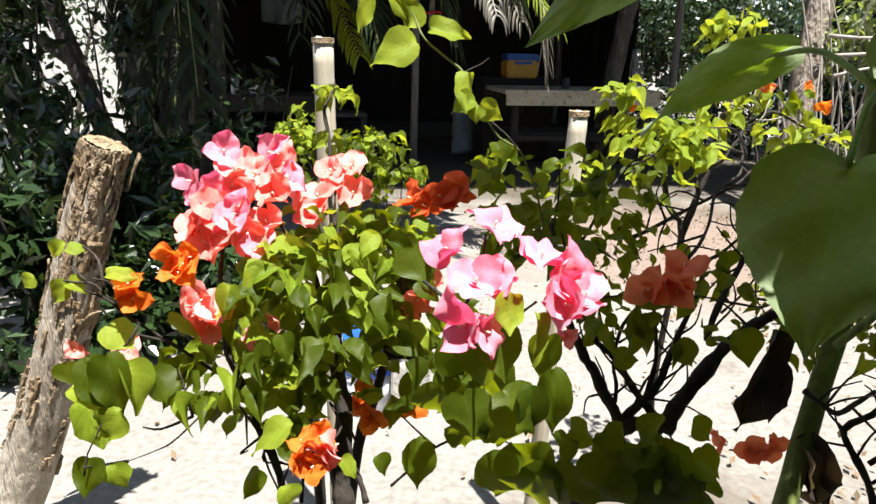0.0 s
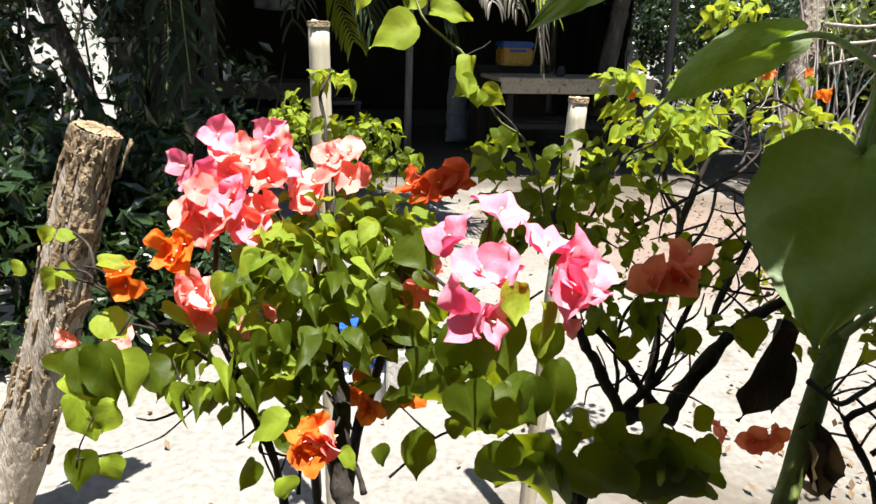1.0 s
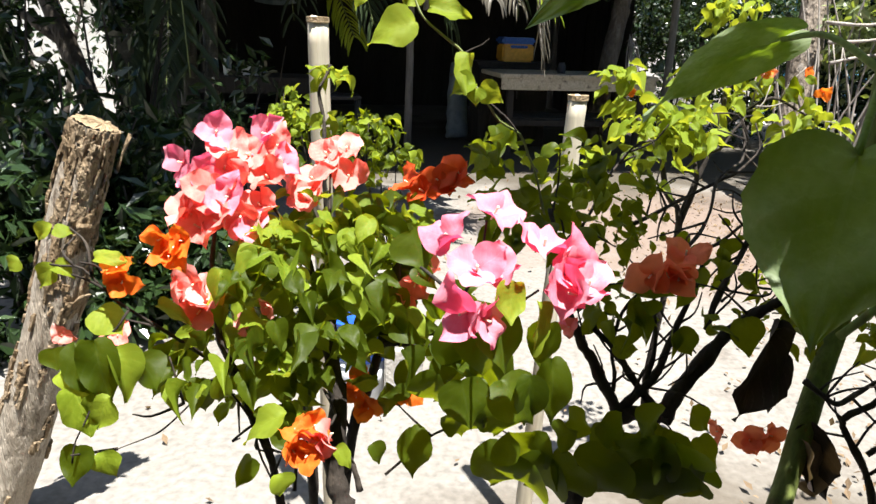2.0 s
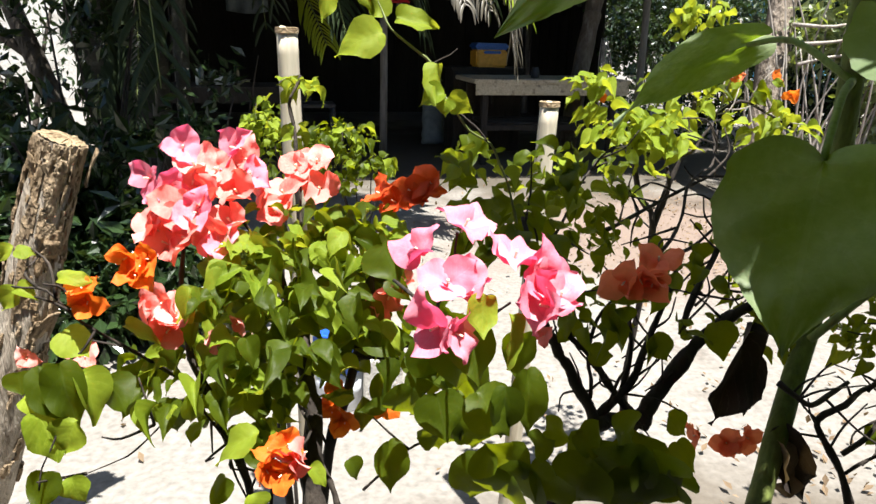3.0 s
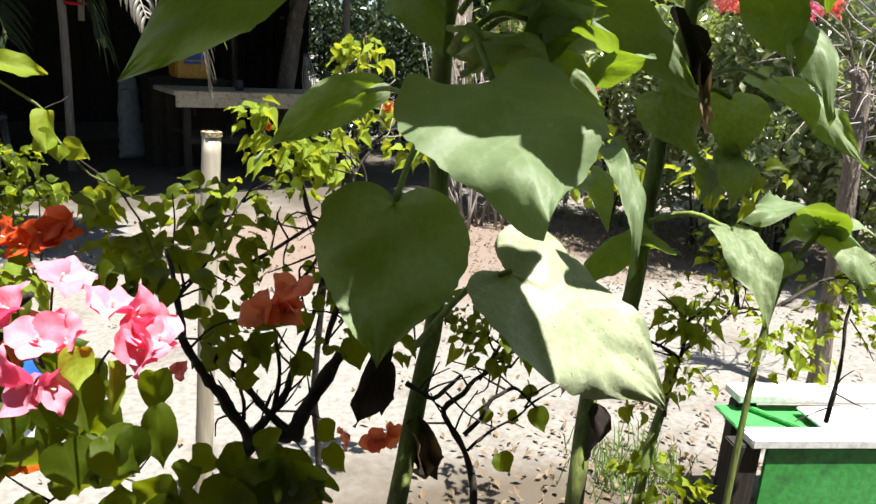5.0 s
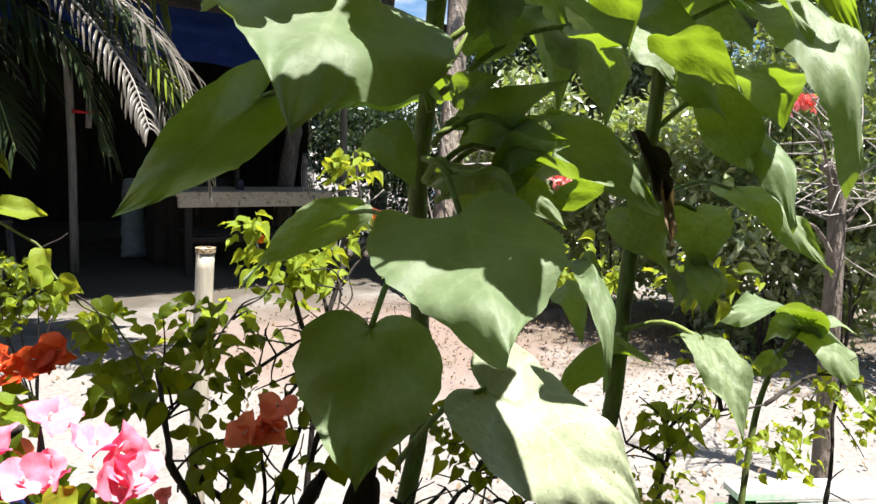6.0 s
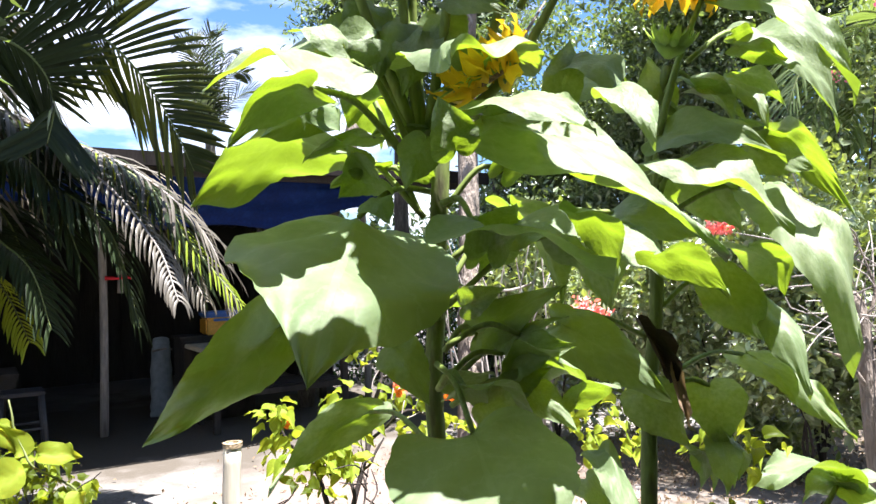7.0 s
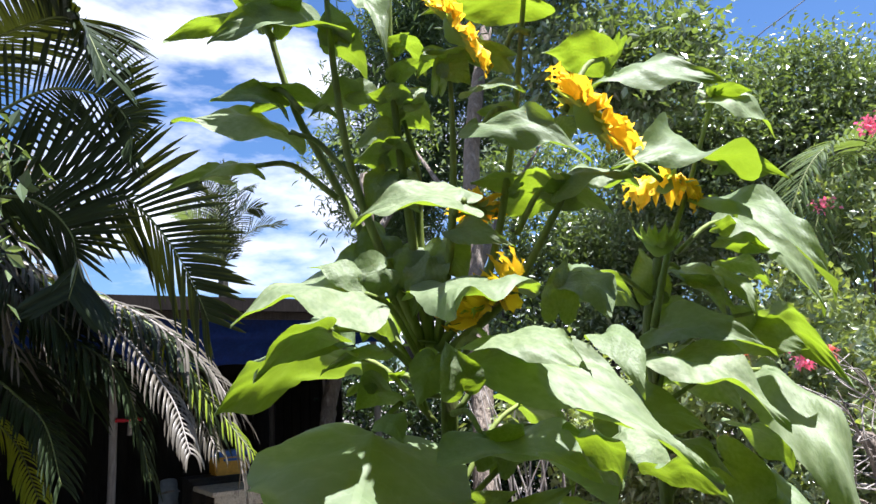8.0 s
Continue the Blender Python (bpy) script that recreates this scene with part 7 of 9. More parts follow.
make_sunflower_leaf(tall_sunflower, (0.74, 0.878, 2.182), (0.868, 0.737, 2.199), (-0.339, -0.63, 0.699), 0.130, 507)
make_sunflower_leaf(tall_sunflower, (0.779, 0.848, 2.254), (0.779, 0.898, 2.22), (0.226, 0.767, 0.6), 0.026, 508)
make_sunflower_leaf(tall_sunflower, (0.484, 0.918, 1.93), (0.52, 0.83, 1.902), (-0.658, -0.699, 0.28), 0.045, 509)
make_sunflower_leaf(tall_sunflower, (0.387, 0.975, 1.932), (0.336, 0.961, 1.881), (-0.237, -0.968, 0.082), 0.071, 510)
make_sunflower_leaf(tall_sunflower, (0.412, 0.97, 1.914), (0.381, 0.95, 1.835), (-0.398, -0.915, 0.067), 0.080, 511)
make_sunflower_leaf(tall_sunflower, (0.47, 0.947, 1.919), (0.49, 0.908, 1.856), (-0.322, -0.939, 0.118), 0.080, 512)
make_sunflower_leaf(tall_sunflower, (0.447, 0.94, 1.89), (0.406, 0.922, 1.806), (-0.423, -0.904, 0.063), 0.070, 513)
make_sunflower_leaf(tall_sunflower, (0.349, 0.976, 1.896), (0.29, 0.983, 1.836), (-0.411, -0.902, -0.13), 0.062, 514)
make_sunflower_leaf(tall_sunflower, (0.388, 0.997, 1.828), (0.357, 1.064, 1.799), (-0.287, 0.556, 0.78), 0.088, 515)
make_sunflower_leaf(tall_sunflower, (0.359, 1.004, 1.847), (0.362, 1.045, 1.815), (0.278, 0.793, 0.543), 0.039, 516)
make_sunflower_leaf(tall_sunflower, (0.401, 0.991, 1.836), (0.446, 1.019, 1.806), (0.663, 0.317, 0.678), 0.082, 517)
make_sunflower_leaf(tall_sunflower, (0.435, 0.995, 1.76), (0.474, 1.011, 1.739), (0.592, 0.372, 0.715), 0.068, 518)
make_sunflower_leaf(tall_sunflower, (0.39, 1.014, 1.75), (0.313, 1.096, 1.754), (0.165, 0.524, 0.835), 0.033, 519, node=(0.425, 0.985, 1.721))
make_sunflower_leaf(tall_sunflower, (0.393, 1.004, 1.689), (0.346, 1.045, 1.68), (0.02, 0.636, 0.771), 0.106, 520)
make_sunflower_leaf(tall_sunflower, (0.372, 0.965, 1.652), (0.379, 0.913, 1.633), (-0.258, -0.631, 0.731), 0.052, 521)
make_sunflower_leaf(tall_sunflower, (0.377, 1.008, 1.698), (0.352, 0.996, 1.734), (0.007, -0.999, 0.051), 0.045, 522)
make_sunflower_leaf(tall_sunflower, (0.409, 0.738, 1.682), (0.386, 0.716, 1.734), (-0.152, -0.979, -0.133), 0.062, 523)
make_sunflower_leaf(tall_sunflower, (0.444, 0.932, 1.734), (0.406, 0.915, 1.673), (-0.426, -0.892, 0.153), 0.068, 524)
make_sunflower_leaf(tall_sunflower, (0.500, 0.895, 1.605), (0.590, 0.700, 1.555), (-0.02, 0.04, 1.0), 0.190, 525, node=(0.484, 0.979, 1.649), droop=0.12)
make_sunflower_leaf(tall_sunflower, (0.529, 0.924, 1.573), (0.542, 0.869, 1.653), (0.225, 0.615, 0.756), 0.077, 526)
# Three leaves above the view, added to shade the blades underneath.
make_sunflower_leaf(tall_sunflower, (0.272, 0.931, 2.338), (0.15, 0.911, 2.36), (-0.217, 0.397, 0.892), 0.085, 527)
make_sunflower_leaf(tall_sunflower, (0.338, 0.896, 2.387), (0.221, 0.874, 2.418), (-0.164, 0.467, 0.869), 0.084, 528)
make_sunflower_leaf(tall_sunflower, (0.205, 0.947, 2.377), (0.129, 0.984, 2.384), (-0.038, 0.446, 0.894), 0.058, 529)
leaf(tall_sunflower, (0.500, 1.110, 0.760), (0.545, 1.085, 0.640), (-0.3, -1, 0.2), 0.055, BLADES_DEAD, 1)
leaf(tall_sunflower, (0.495, 1.105, 0.740), (0.520, 1.080, 0.655), (0.4, -1, 0.1), 0.034, BLADES_CRISP, 0)
make_sunflower_head(tall_sunflower, (0.515, 0.866, 1.812), (0.5, -0.05, -0.85), 0.060, 1, 1.7)
make_sunflower_head(tall_sunflower, (0.467, 0.816, 2.212), (0.7, -0.5, 0.55), 0.053, 2)
make_sunflower_head(tall_sunflower, (0.673, 0.797, 2.086), (0.6, -0.4, 0.6), 0.066, 3)
make_sunflower_head(tall_sunflower, (0.521, 0.921, 1.962), (0.2, 0.3, 0.9), 0.035, 4)

# second sunflower
second_sunflower = make_sunflower([(1.02, 1.32, -0.02), (0.836, 1.084, 0.525), (0.9, 1.161, 0.78), (0.892, 1.078, 0.93), (0.925, 1.105, 1.155), (0.952, 1.127, 1.328), (0.969, 1.122, 1.459), (0.969, 1.115, 1.65), (0.965, 1.113, 1.788), (0.997, 1.096, 1.925)], 0.019, 0.010, "sunflower with a green bud and broad drooping leaves")
make_sunflower_leaf(second_sunflower, (0.926, 1.031, 1.776), (1.017, 0.862, 1.765), (-0.434, -0.618, 0.655), 0.101, 530, node=(0.96, 1.107, 1.702))
make_sunflower_leaf(second_sunflower, (0.901, 1.011, 1.718), (0.997, 0.81, 1.673), (-0.055, -0.551, 0.833), 0.154, 531, node=(0.962, 1.107, 1.681))
make_sunflower_leaf(second_sunflower, (1.135, 1.008, 1.692), (1.067, 0.73, 1.515), (-0.239, -0.72, 0.651), 0.151, 532, node=(0.961, 1.109, 1.628))
make_sunflower_leaf(second_sunflower, (0.99, 1.084, 1.721), (1.155, 1.086, 1.658), (0.595, 0.324, 0.736), 0.166, 533, node=(0.961, 1.109, 1.628))
make_sunflower_leaf(second_sunflower, (1.177, 1.042, 1.807), (1.489, 1.151, 1.744), (0.316, 0.49, 0.812), 0.084, 534, node=(0.962, 1.106, 1.702))
make_sunflower_leaf(second_sunflower, (1.184, 1.094, 1.782), (1.284, 1.014, 1.735), (-0.332, -0.943, 0.028), 0.106, 535)
make_sunflower_leaf(second_sunflower, (0.794, 1.086, 1.642), (0.963, 1.205, 1.53), (0.724, 0.19, 0.664), 0.124, 536, node=(0.955, 1.112, 1.597))
make_sunflower_leaf(second_sunflower, (0.835, 1.071, 1.625), (0.94, 0.942, 1.63), (-0.314, -0.618, 0.721), 0.128, 537, node=(0.955, 1.112, 1.597))
make_sunflower_leaf(second_sunflower, (0.97, 1.107, 1.575), (1.12, 1.098, 1.532), (0.557, 0.296, 0.776), 0.076, 538)
make_sunflower_leaf(second_sunflower, (0.723, 1.066, 1.454), (0.827, 0.914, 1.363), (-0.39, -0.864, 0.317), 0.111, 539, node=(0.938, 1.125, 1.418))
make_sunflower_leaf(second_sunflower, (1.118, 1.128, 1.518), (1.229, 1.089, 1.385), (-0.17, -0.948, -0.268), 0.117, 540, node=(0.963, 1.114, 1.46))
make_sunflower_leaf(second_sunflower, (1.262, 1.182, 1.478), (1.242, 0.992, 1.361), (-0.184, -0.737, 0.65), 0.096, 541)
make_sunflower_leaf(second_sunflower, (1.248, 1.191, 1.354), (1.289, 0.964, 1.277), (-0.29, -0.622, 0.727), 0.083, 542, node=(0.971, 1.115, 1.333))
make_sunflower_leaf(second_sunflower, (1.054, 1.084, 1.32), (1.035, 1.026, 1.219), (-0.435, -0.87, 0.231), 0.119, 543, node=(0.965, 1.119, 1.291))
make_sunflower_leaf(second_sunflower, (1.05, 1.057, 1.221), (1.006, 0.984, 1.167), (-0.244, -0.737, 0.63), 0.065, 544)
make_sunflower_leaf(second_sunflower, (1.012, 1.072, 1.212), (1.067, 1.105, 1.14), (0.927, 0.119, 0.354), 0.053, 545)
make_sunflower_leaf(second_sunflower, (1.079, 1.046, 1.22), (1.126, 1.07, 1.159), (0.933, 0.082, 0.35), 0.053, 546)
make_sunflower_leaf(second_sunflower, (0.917, 1.104, 1.318), (0.982, 1.041, 1.224), (-0.228, -0.971, 0.073), 0.101, 547)
make_sunflower_leaf(second_sunflower, (1.181, 1.102, 1.583), (1.31, 1.129, 1.522), (0.637, 0.214, 0.74), 0.162, 548)
make_sunflower_leaf(second_sunflower, (1.198, 1.081, 2.004), (1.24, 0.9, 1.859), (-0.241, -0.837, 0.491), 0.120, 549, node=(1.025, 1.074, 1.932))
make_sunflower_leaf(second_sunflower, (1.029, 1.074, 1.9), (1.03, 0.945, 1.818), (-0.162, -0.758, 0.632), 0.091, 550, node=(0.984, 1.092, 1.87))
make_sunflower_leaf(second_sunflower, (1.108, 1.065, 1.903), (1.113, 0.957, 1.829), (-0.189, -0.783, 0.593), 0.073, 551)
make_sunflower_leaf(second_sunflower, (0.84, 1.113, 1.897), (0.92, 1.043, 1.842), (0.828, -0.007, 0.561), 0.088, 552, node=(0.974, 1.097, 1.838))
make_sunflower_leaf(second_sunflower, (1.146, 1.061, 1.916), (1.263, 1.08, 1.894), (0.408, 0.365, 0.837), 0.056, 553)
make_sunflower_leaf(second_sunflower, (0.974, 1.096, 1.849), (0.974, 1.103, 1.957), (-0.209, -0.909, 0.36), 0.084, 554)
make_sunflower_leaf(second_sunflower, (1.004, 1.085, 1.848), (1.016, 1.138, 1.802), (0.498, 0.711, 0.496), 0.074, 555)
make_sunflower_leaf(second_sunflower, (1.127, 1.065, 1.992), (1.188, 1.07, 1.994), (0.232, 0.492, 0.839), 0.051, 556)
make_sunflower_leaf(second_sunflower, (0.846, 0.976, 2.061), (0.706, 0.953, 2.067), (-0.185, -0.547, 0.816), 0.096, 557, node=(0.933, 0.978, 2.051))
make_sunflower_leaf(second_sunflower, (1.051, 0.94, 2.078), (0.811, 0.887, 2.113), (-0.062, -0.632, 0.773), 0.169, 558)
make_sunflower_leaf(second_sunflower, (1.054, 0.957, 2.094), (1.217, 0.975, 2.108), (0.177, 0.521, 0.835), 0.056, 559)
make_sunflower_leaf(second_sunflower, (1.084, 1.002, 2.032), (1.122, 0.774, 1.882), (-0.226, -0.783, 0.58), 0.125, 560)
make_sunflower_leaf(second_sunflower, (1.095, 1.015, 1.946), (1.233, 1.015, 1.937), (0.354, 0.387, 0.852), 0.053, 561)
make_sunflower_leaf(second_sunflower, (1.071, 0.968, 2.229), (1.204, 0.916, 2.177), (0.152, -0.895, 0.418), 0.103, 562)
make_sunflower_leaf(second_sunflower, (1.071, 0.968, 2.229), (1.149, 0.956, 2.26), (0.058, 0.5, 0.864), 0.058, 563)
make_sunflower_leaf(second_sunflower, (0.989, 1.016, 1.865), (1.086, 1.006, 1.841), (0.533, 0.378, 0.757), 0.061, 564)
make_sunflower_leaf(second_sunflower, (0.819, 1.025, 1.866), (0.722, 1.023, 1.858), (-0.348, -0.6, 0.72), 0.143, 565)
make_sunflower_leaf(second_sunflower, (0.97, 0.947, 1.114), (0.949, 0.805, 1.03), (-0.253, -0.707, 0.66), 0.087, 566, node=(0.908, 1.101, 1.093))
make_sunflower_leaf(second_sunflower, (0.884, 1.055, 1.086), (0.829, 1.19, 0.974), (0.108, 0.863, 0.494), 0.121, 567, node=(0.905, 1.095, 1.053))
make_sunflower_leaf(second_sunflower, (0.776, 1.02, 1.245), (0.744, 0.857, 1.131), (-0.087, -0.785, 0.613), 0.063, 568)
make_sunflower_leaf(second_sunflower, (1.024, 1.073, 1.199), (1.089, 1.101, 1.143), (0.819, 0.158, 0.552), 0.054, 569)
make_sunflower_leaf(second_sunflower, (1.063, 1.064, 1.241), (1.159, 1.105, 1.157), (0.842, 0.107, 0.529), 0.062, 570)
make_sunflower_leaf(second_sunflower, (0.768, 1.068, 1.19), (0.755, 0.98, 1.139), (-0.27, -0.693, 0.668), 0.059, 571)
leaf(second_sunflower, (0.902, 1.092, 1.452), (0.958, 1.035, 1.325), (-0.3, -1, 0.3), 0.034, BLADES_DEAD, 0)
leaf(second_sunflower, (0.945, 1.052, 1.375), (0.962, 1.035, 1.262), (-0.6, -1, 0.2), 0.024, BLADES_CRISP, 1)
leaf(second_sunflower, (0.925, 1.075, 1.430), (0.950, 1.050, 1.340), (0.4, -1, 0.2), 0.022, BLADES_DEAD, 1)
leaf(second_sunflower, (0.815, 1.120, 0.870), (0.770, 1.070, 0.785), (-0.3, -1, 0.2), 0.040, BLADES_DEAD, 0)
leaf(second_sunflower, (0.870, 1.110, 0.735), (0.842, 1.060, 0.645), (0.3, -1, 0.1), 0.034, BLADES_DEAD, 1)
make_sunflower_head(second_sunflower, (0.936, 1.011, 1.934), (0.1, -0.35, 0.9), 0.055, 11, 0, True)
make_sunflower_head(second_sunflower, (1.000, 1.055, 2.080), (0.05, -0.12, 1.0), 0.066, 12, 0.9)
make_sunflower_head(second_sunflower, (1.085, 0.983, 2.236), (0.2, -0.2, 0.9), 0.03, 13, 0, True)
stick("stem", [(0.928, 1.044, 1.783), (0.991, 1.057, 1.928), (1.045, 1.03, 2.073), (1.085, 0.985, 2.225)], 0.008, 0.004, STEM_GREEN, second_sunflower, "", 8, 5)

# thin young sunflower and thin bare stalks
young_sunflower = make_sunflower([(1.401, 1.221, 0), (1.474, 1.28, 0.667), (1.533, 1.297, 0.887), (1.607, 1.288, 1.006)], 0.009, 0.006, "young sunflower with pale drooping leaves")
make_sunflower_leaf(young_sunflower, (1.607, 1.292, 1.027), (1.383, 1.269, 1.125), (0.118, -0.203, 0.972), 0.167, 572)
make_sunflower_leaf(young_sunflower, (1.62, 1.285, 1.02), (1.678, 1.199, 1.048), (-0.119, -0.146, 0.982), 0.073, 573)
make_sunflower_leaf(young_sunflower, (1.639, 1.274, 1.001), (1.658, 1.111, 0.914), (-0.247, -0.718, 0.651), 0.107, 574)
make_sunflower_leaf(young_sunflower, (1.56, 1.295, 0.936), (1.421, 1.257, 0.925), (-0.194, -0.665, 0.722), 0.056, 575)
make_sunflower_leaf(young_sunflower, (1.607, 1.291, 1.02), (1.565, 1.363, 0.973), (0.274, 0.847, 0.456), 0.105, 576)
make_sunflower_leaf(young_sunflower, (1.607, 1.289, 1.013), (1.669, 1.273, 0.971), (0.801, 0.141, 0.581), 0.098, 577)
make_sunflower_head(young_sunflower, (1.594, 1.266, 1.034), (0, -0.4, 0.9), 0.035, 21, 0, True)
bare_stalk = make_sunflower([(1.054, 1.161, 0), (1.107, 1.207, 0.462), (1.172, 1.247, 0.636), (1.195, 1.274, 0.739)], 0.014, 0.009, "bare dark sunflower stalk")

# low straggling shrub at the right end of the bed
gold_croton = thing("shrub", (1.3, 1.45, 0), "straggling shrub with small yellow leaves", "shrub")
branch(gold_croton, [(1.061, 1.124, 0.675), (1.058, 1.1, 0.832), (1.026, 1.074, 0.916)], 0.0052, 0.0023, 578)
twigs(gold_croton, [(1.061, 1.124, 0.675), (1.058, 1.1, 0.832), (1.026, 1.074, 0.916)], 5, 0.12, 0.0022, 579)
branch(gold_croton, [(1.058, 1.1, 0.832), (1.233, 1.147, 0.888), (1.402, 1.183, 0.87)], 0.0050, 0.0022, 580)
twigs(gold_croton, [(1.058, 1.1, 0.832), (1.233, 1.147, 0.888), (1.402, 1.183, 0.87)], 5, 0.12, 0.0022, 581)
branch(gold_croton, [(1.402, 1.183, 0.87), (1.585, 1.224, 0.906), (1.685, 1.183, 0.91)], 0.0057, 0.0025, 582)
twigs(gold_croton, [(1.402, 1.183, 0.87), (1.585, 1.224, 0.906), (1.685, 1.183, 0.91)], 5, 0.12, 0.0022, 583)
branch(gold_croton, [(1.057, 1.096, 0.81), (0.981, 1.135, 0.851)], 0.0050, 0.0022, 584)
twigs(gold_croton, [(1.057, 1.096, 0.81), (0.981, 1.135, 0.851)], 5, 0.12, 0.0022, 585)
branch(gold_croton, [(1.233, 1.147, 0.888), (1.224, 1.164, 0.958), (1.215, 1.177, 1.005)], 0.0053, 0.0024, 586)
twigs(gold_croton, [(1.233, 1.147, 0.888), (1.224, 1.164, 0.958), (1.215, 1.177, 1.005)], 5, 0.12, 0.0022, 587)
branch(gold_croton, [(1.599, 1.154, 0.562), (1.63, 1.176, 0.749), (1.66, 1.193, 0.909)], 0.0061, 0.0027, 588)
twigs(gold_croton, [(1.599, 1.154, 0.562), (1.63, 1.176, 0.749), (1.66, 1.193, 0.909)], 5, 0.12, 0.0022, 589)
leafage(gold_croton, (1.025, 1.072, 0.905), (0.039, 0.060, 0.039), 45, 0.031, 590, 1, 0.8)
leafage(gold_croton, (1.19, 1.169, 0.91), (0.095, 0.120, 0.048), 54, 0.022, 591, 0.5, 0.5)
leafage(gold_croton, (1.382, 1.122, 0.791), (0.074, 0.120, 0.061), 66, 0.027, 592, 0.9, 0.5)
leafage(gold_croton, (1.633, 1.192, 0.842), (0.094, 0.140, 0.081), 84, 0.028, 593, 0.7, 0.5)
leafage(gold_croton, (1.031, 1.103, 0.787), (0.067, 0.100, 0.044), 39, 0.021, 594, 0.8, 0.5)
leafage(gold_croton, (0.968, 1.123, 0.752), (0.044, 0.100, 0.044), 21, 0.029, 595, 0.9, 0.5)
leafage(gold_croton, (1.263, 1.209, 0.991), (0.074, 0.100, 0.049), 36, 0.023, 596, 0.4, 0.5)
leafage(gold_croton, (1.282, 1.284, 1.139), (0.076, 0.150, 0.063), 30, 0.044, 597, 0.8, 0.5)
leafage(gold_croton, (1.197, 1.643, 1.106), (0.075, 0.150, 0.090), 45, 0.044, 598, 0.9, 0.5)
leafage(gold_croton, (1.104, 1.116, 0.512), (0.089, 0.150, 0.044), 45, 0.034, 599, 0.4, 0.5)

# trees and shrubs round the yard
tree("tree", (2.438, 5.494, 0), [(2.438, 5.494, -0.05), (2.564, 5.74, 0.819), (2.697, 6, 1.684), (3.097, 6.78, 4.284), (3.997, 7.861, 6.884)], [[(2.882, 6.36, 2.884), (3.574, 6.94, 3.784), (4.497, 7.58, 4.884)], [(2.943, 6.48, 3.284), (2.697, 7.68, 4.684)]], [((4.065, 6.303, 5.612), (0.76, 0.76, 0.76), 26, 0.22), ((4.965, 6.061, 5.186), (0.82, 0.70, 0.70), 30, 0.22), ((4.048, 6.069, 6.728), (1.01, 0.76, 0.76), 26, 0.22)], 150, 0.12, 0.5, LEAF_TREE, BARK, "broad-leaved tree with a grey trunk behind the shed", 61, 0.135, 0.075)
tree("tree", (7.855, 7.423, 0), [(7.855, 7.423, 0), (7.691, 7.164, 2.938), (7.527, 6.906, 4.42)], [[(7.686, 7.087, 3.306), (6.961, 7.109, 4.454), (6.455, 7.132, 5.22)], [(7.686, 7.087, 3.306), (8.235, 6.652, 4.377), (8.571, 6.293, 5.461)], [(7.527, 6.906, 4.42), (7.793, 6.572, 5.508)]], [((6.955, 7.016, 4.896), (1.13, 0.98, 0.98), 46, 0.24), ((8.011, 6.573, 5.127), (0.83, 0.83, 0.90), 44, 0.24), ((8.201, 6.065, 4.63), (0.64, 0.64, 0.78), 26, 0.21), ((6.257, 7.409, 4.275), (1.05, 0.90, 0.90), 36, 0.24), ((7.68, 7.009, 3.675), (1.35, 0.75, 0.75), 40, 0.26)], 330, 0.085, 0.5, LEAF_TREE, BARK_DARK, "dense broad-leaved tree glittering in the sun", 62)
tree("feathery_tree", (4.137, 12.56, 0), [(4.137, 12.56, 0), (4.057, 12.142, 3.788), (4.164, 11.561, 6.3), (4.213, 10.87, 9.419)], [[(4.049, 12.036, 4.292), (2.921, 12.224, 5.367)], [(4.128, 11.747, 5.496), (5.124, 11.107, 6.745)], [(4.156, 11.455, 6.804), (3.077, 11.646, 7.775)], [(4.164, 11.561, 6.3), (5.434, 11.278, 5.418)]], [((3.692, 11.903, 5.522), (1.13, 1.13, 1.13), 50, 0.27), ((4.048, 11.341, 7.515), (1.34, 1.24, 1.24), 60, 0.27), ((5.224, 11.115, 6.538), (0.93, 0.93, 1.44), 40, 0.27), ((4.603, 10.773, 9.194), (1.55, 1.13, 1.13), 50, 0.27)], 170, 0.2, 0.16, LEAF_FEATHER, BARK_DARK, "tall feathery dark green tree behind the shed", 63, 0.16, 0.06)
tree("tree", (4.824, 10.146, 0), [(4.824, 10.146, 0), (4.845, 9.852, 2.954), (5.023, 9.42, 4.647)], [[(4.845, 9.852, 2.954), (5.688, 9.31, 4.011)], [(4.838, 9.762, 3.38), (4.372, 9.709, 4.431)]], [((5.273, 9.386, 4.377), (1.13, 1.13, 1.13), 30, 0.23), ((6.105, 9.271, 3.474), (1.13, 0.96, 0.96), 30, 0.23), ((4.81, 9.956, 2.53), (0.78, 0.52, 0.52), 14, 0.23)], 150, 0.12, 0.42, LEAF_TREE, BARK_DARK, "dark tree in the shade behind the yard", 64)
tree("tree", (6.126, 8.97, 0), [(6.126, 8.97, 0), (6.136, 8.946, 1.982), (6.227, 8.883, 2.81)], [[(6.136, 8.946, 1.982), (5.524, 9.155, 2.666)], [(6.14, 8.936, 2.231), (6.851, 8.645, 2.874)]], [((5.527, 9.148, 2.832), (0.75, 0.75, 0.83), 34, 0.22), ((6.305, 8.854, 2.808), (0.92, 0.92, 0.92), 40, 0.22), ((7.238, 8.501, 2.778), (0.92, 0.92, 0.92), 40, 0.22), ((4.892, 9.414, 2.104), (0.67, 0.58, 0.58), 24, 0.22), ((6.556, 8.722, 3.881), (0.83, 0.75, 0.75), 30, 0.22)], 150, 0.12, 0.42, LEAF_TREE, BARK_DARK, "dark dense tree behind the hedge", 65)
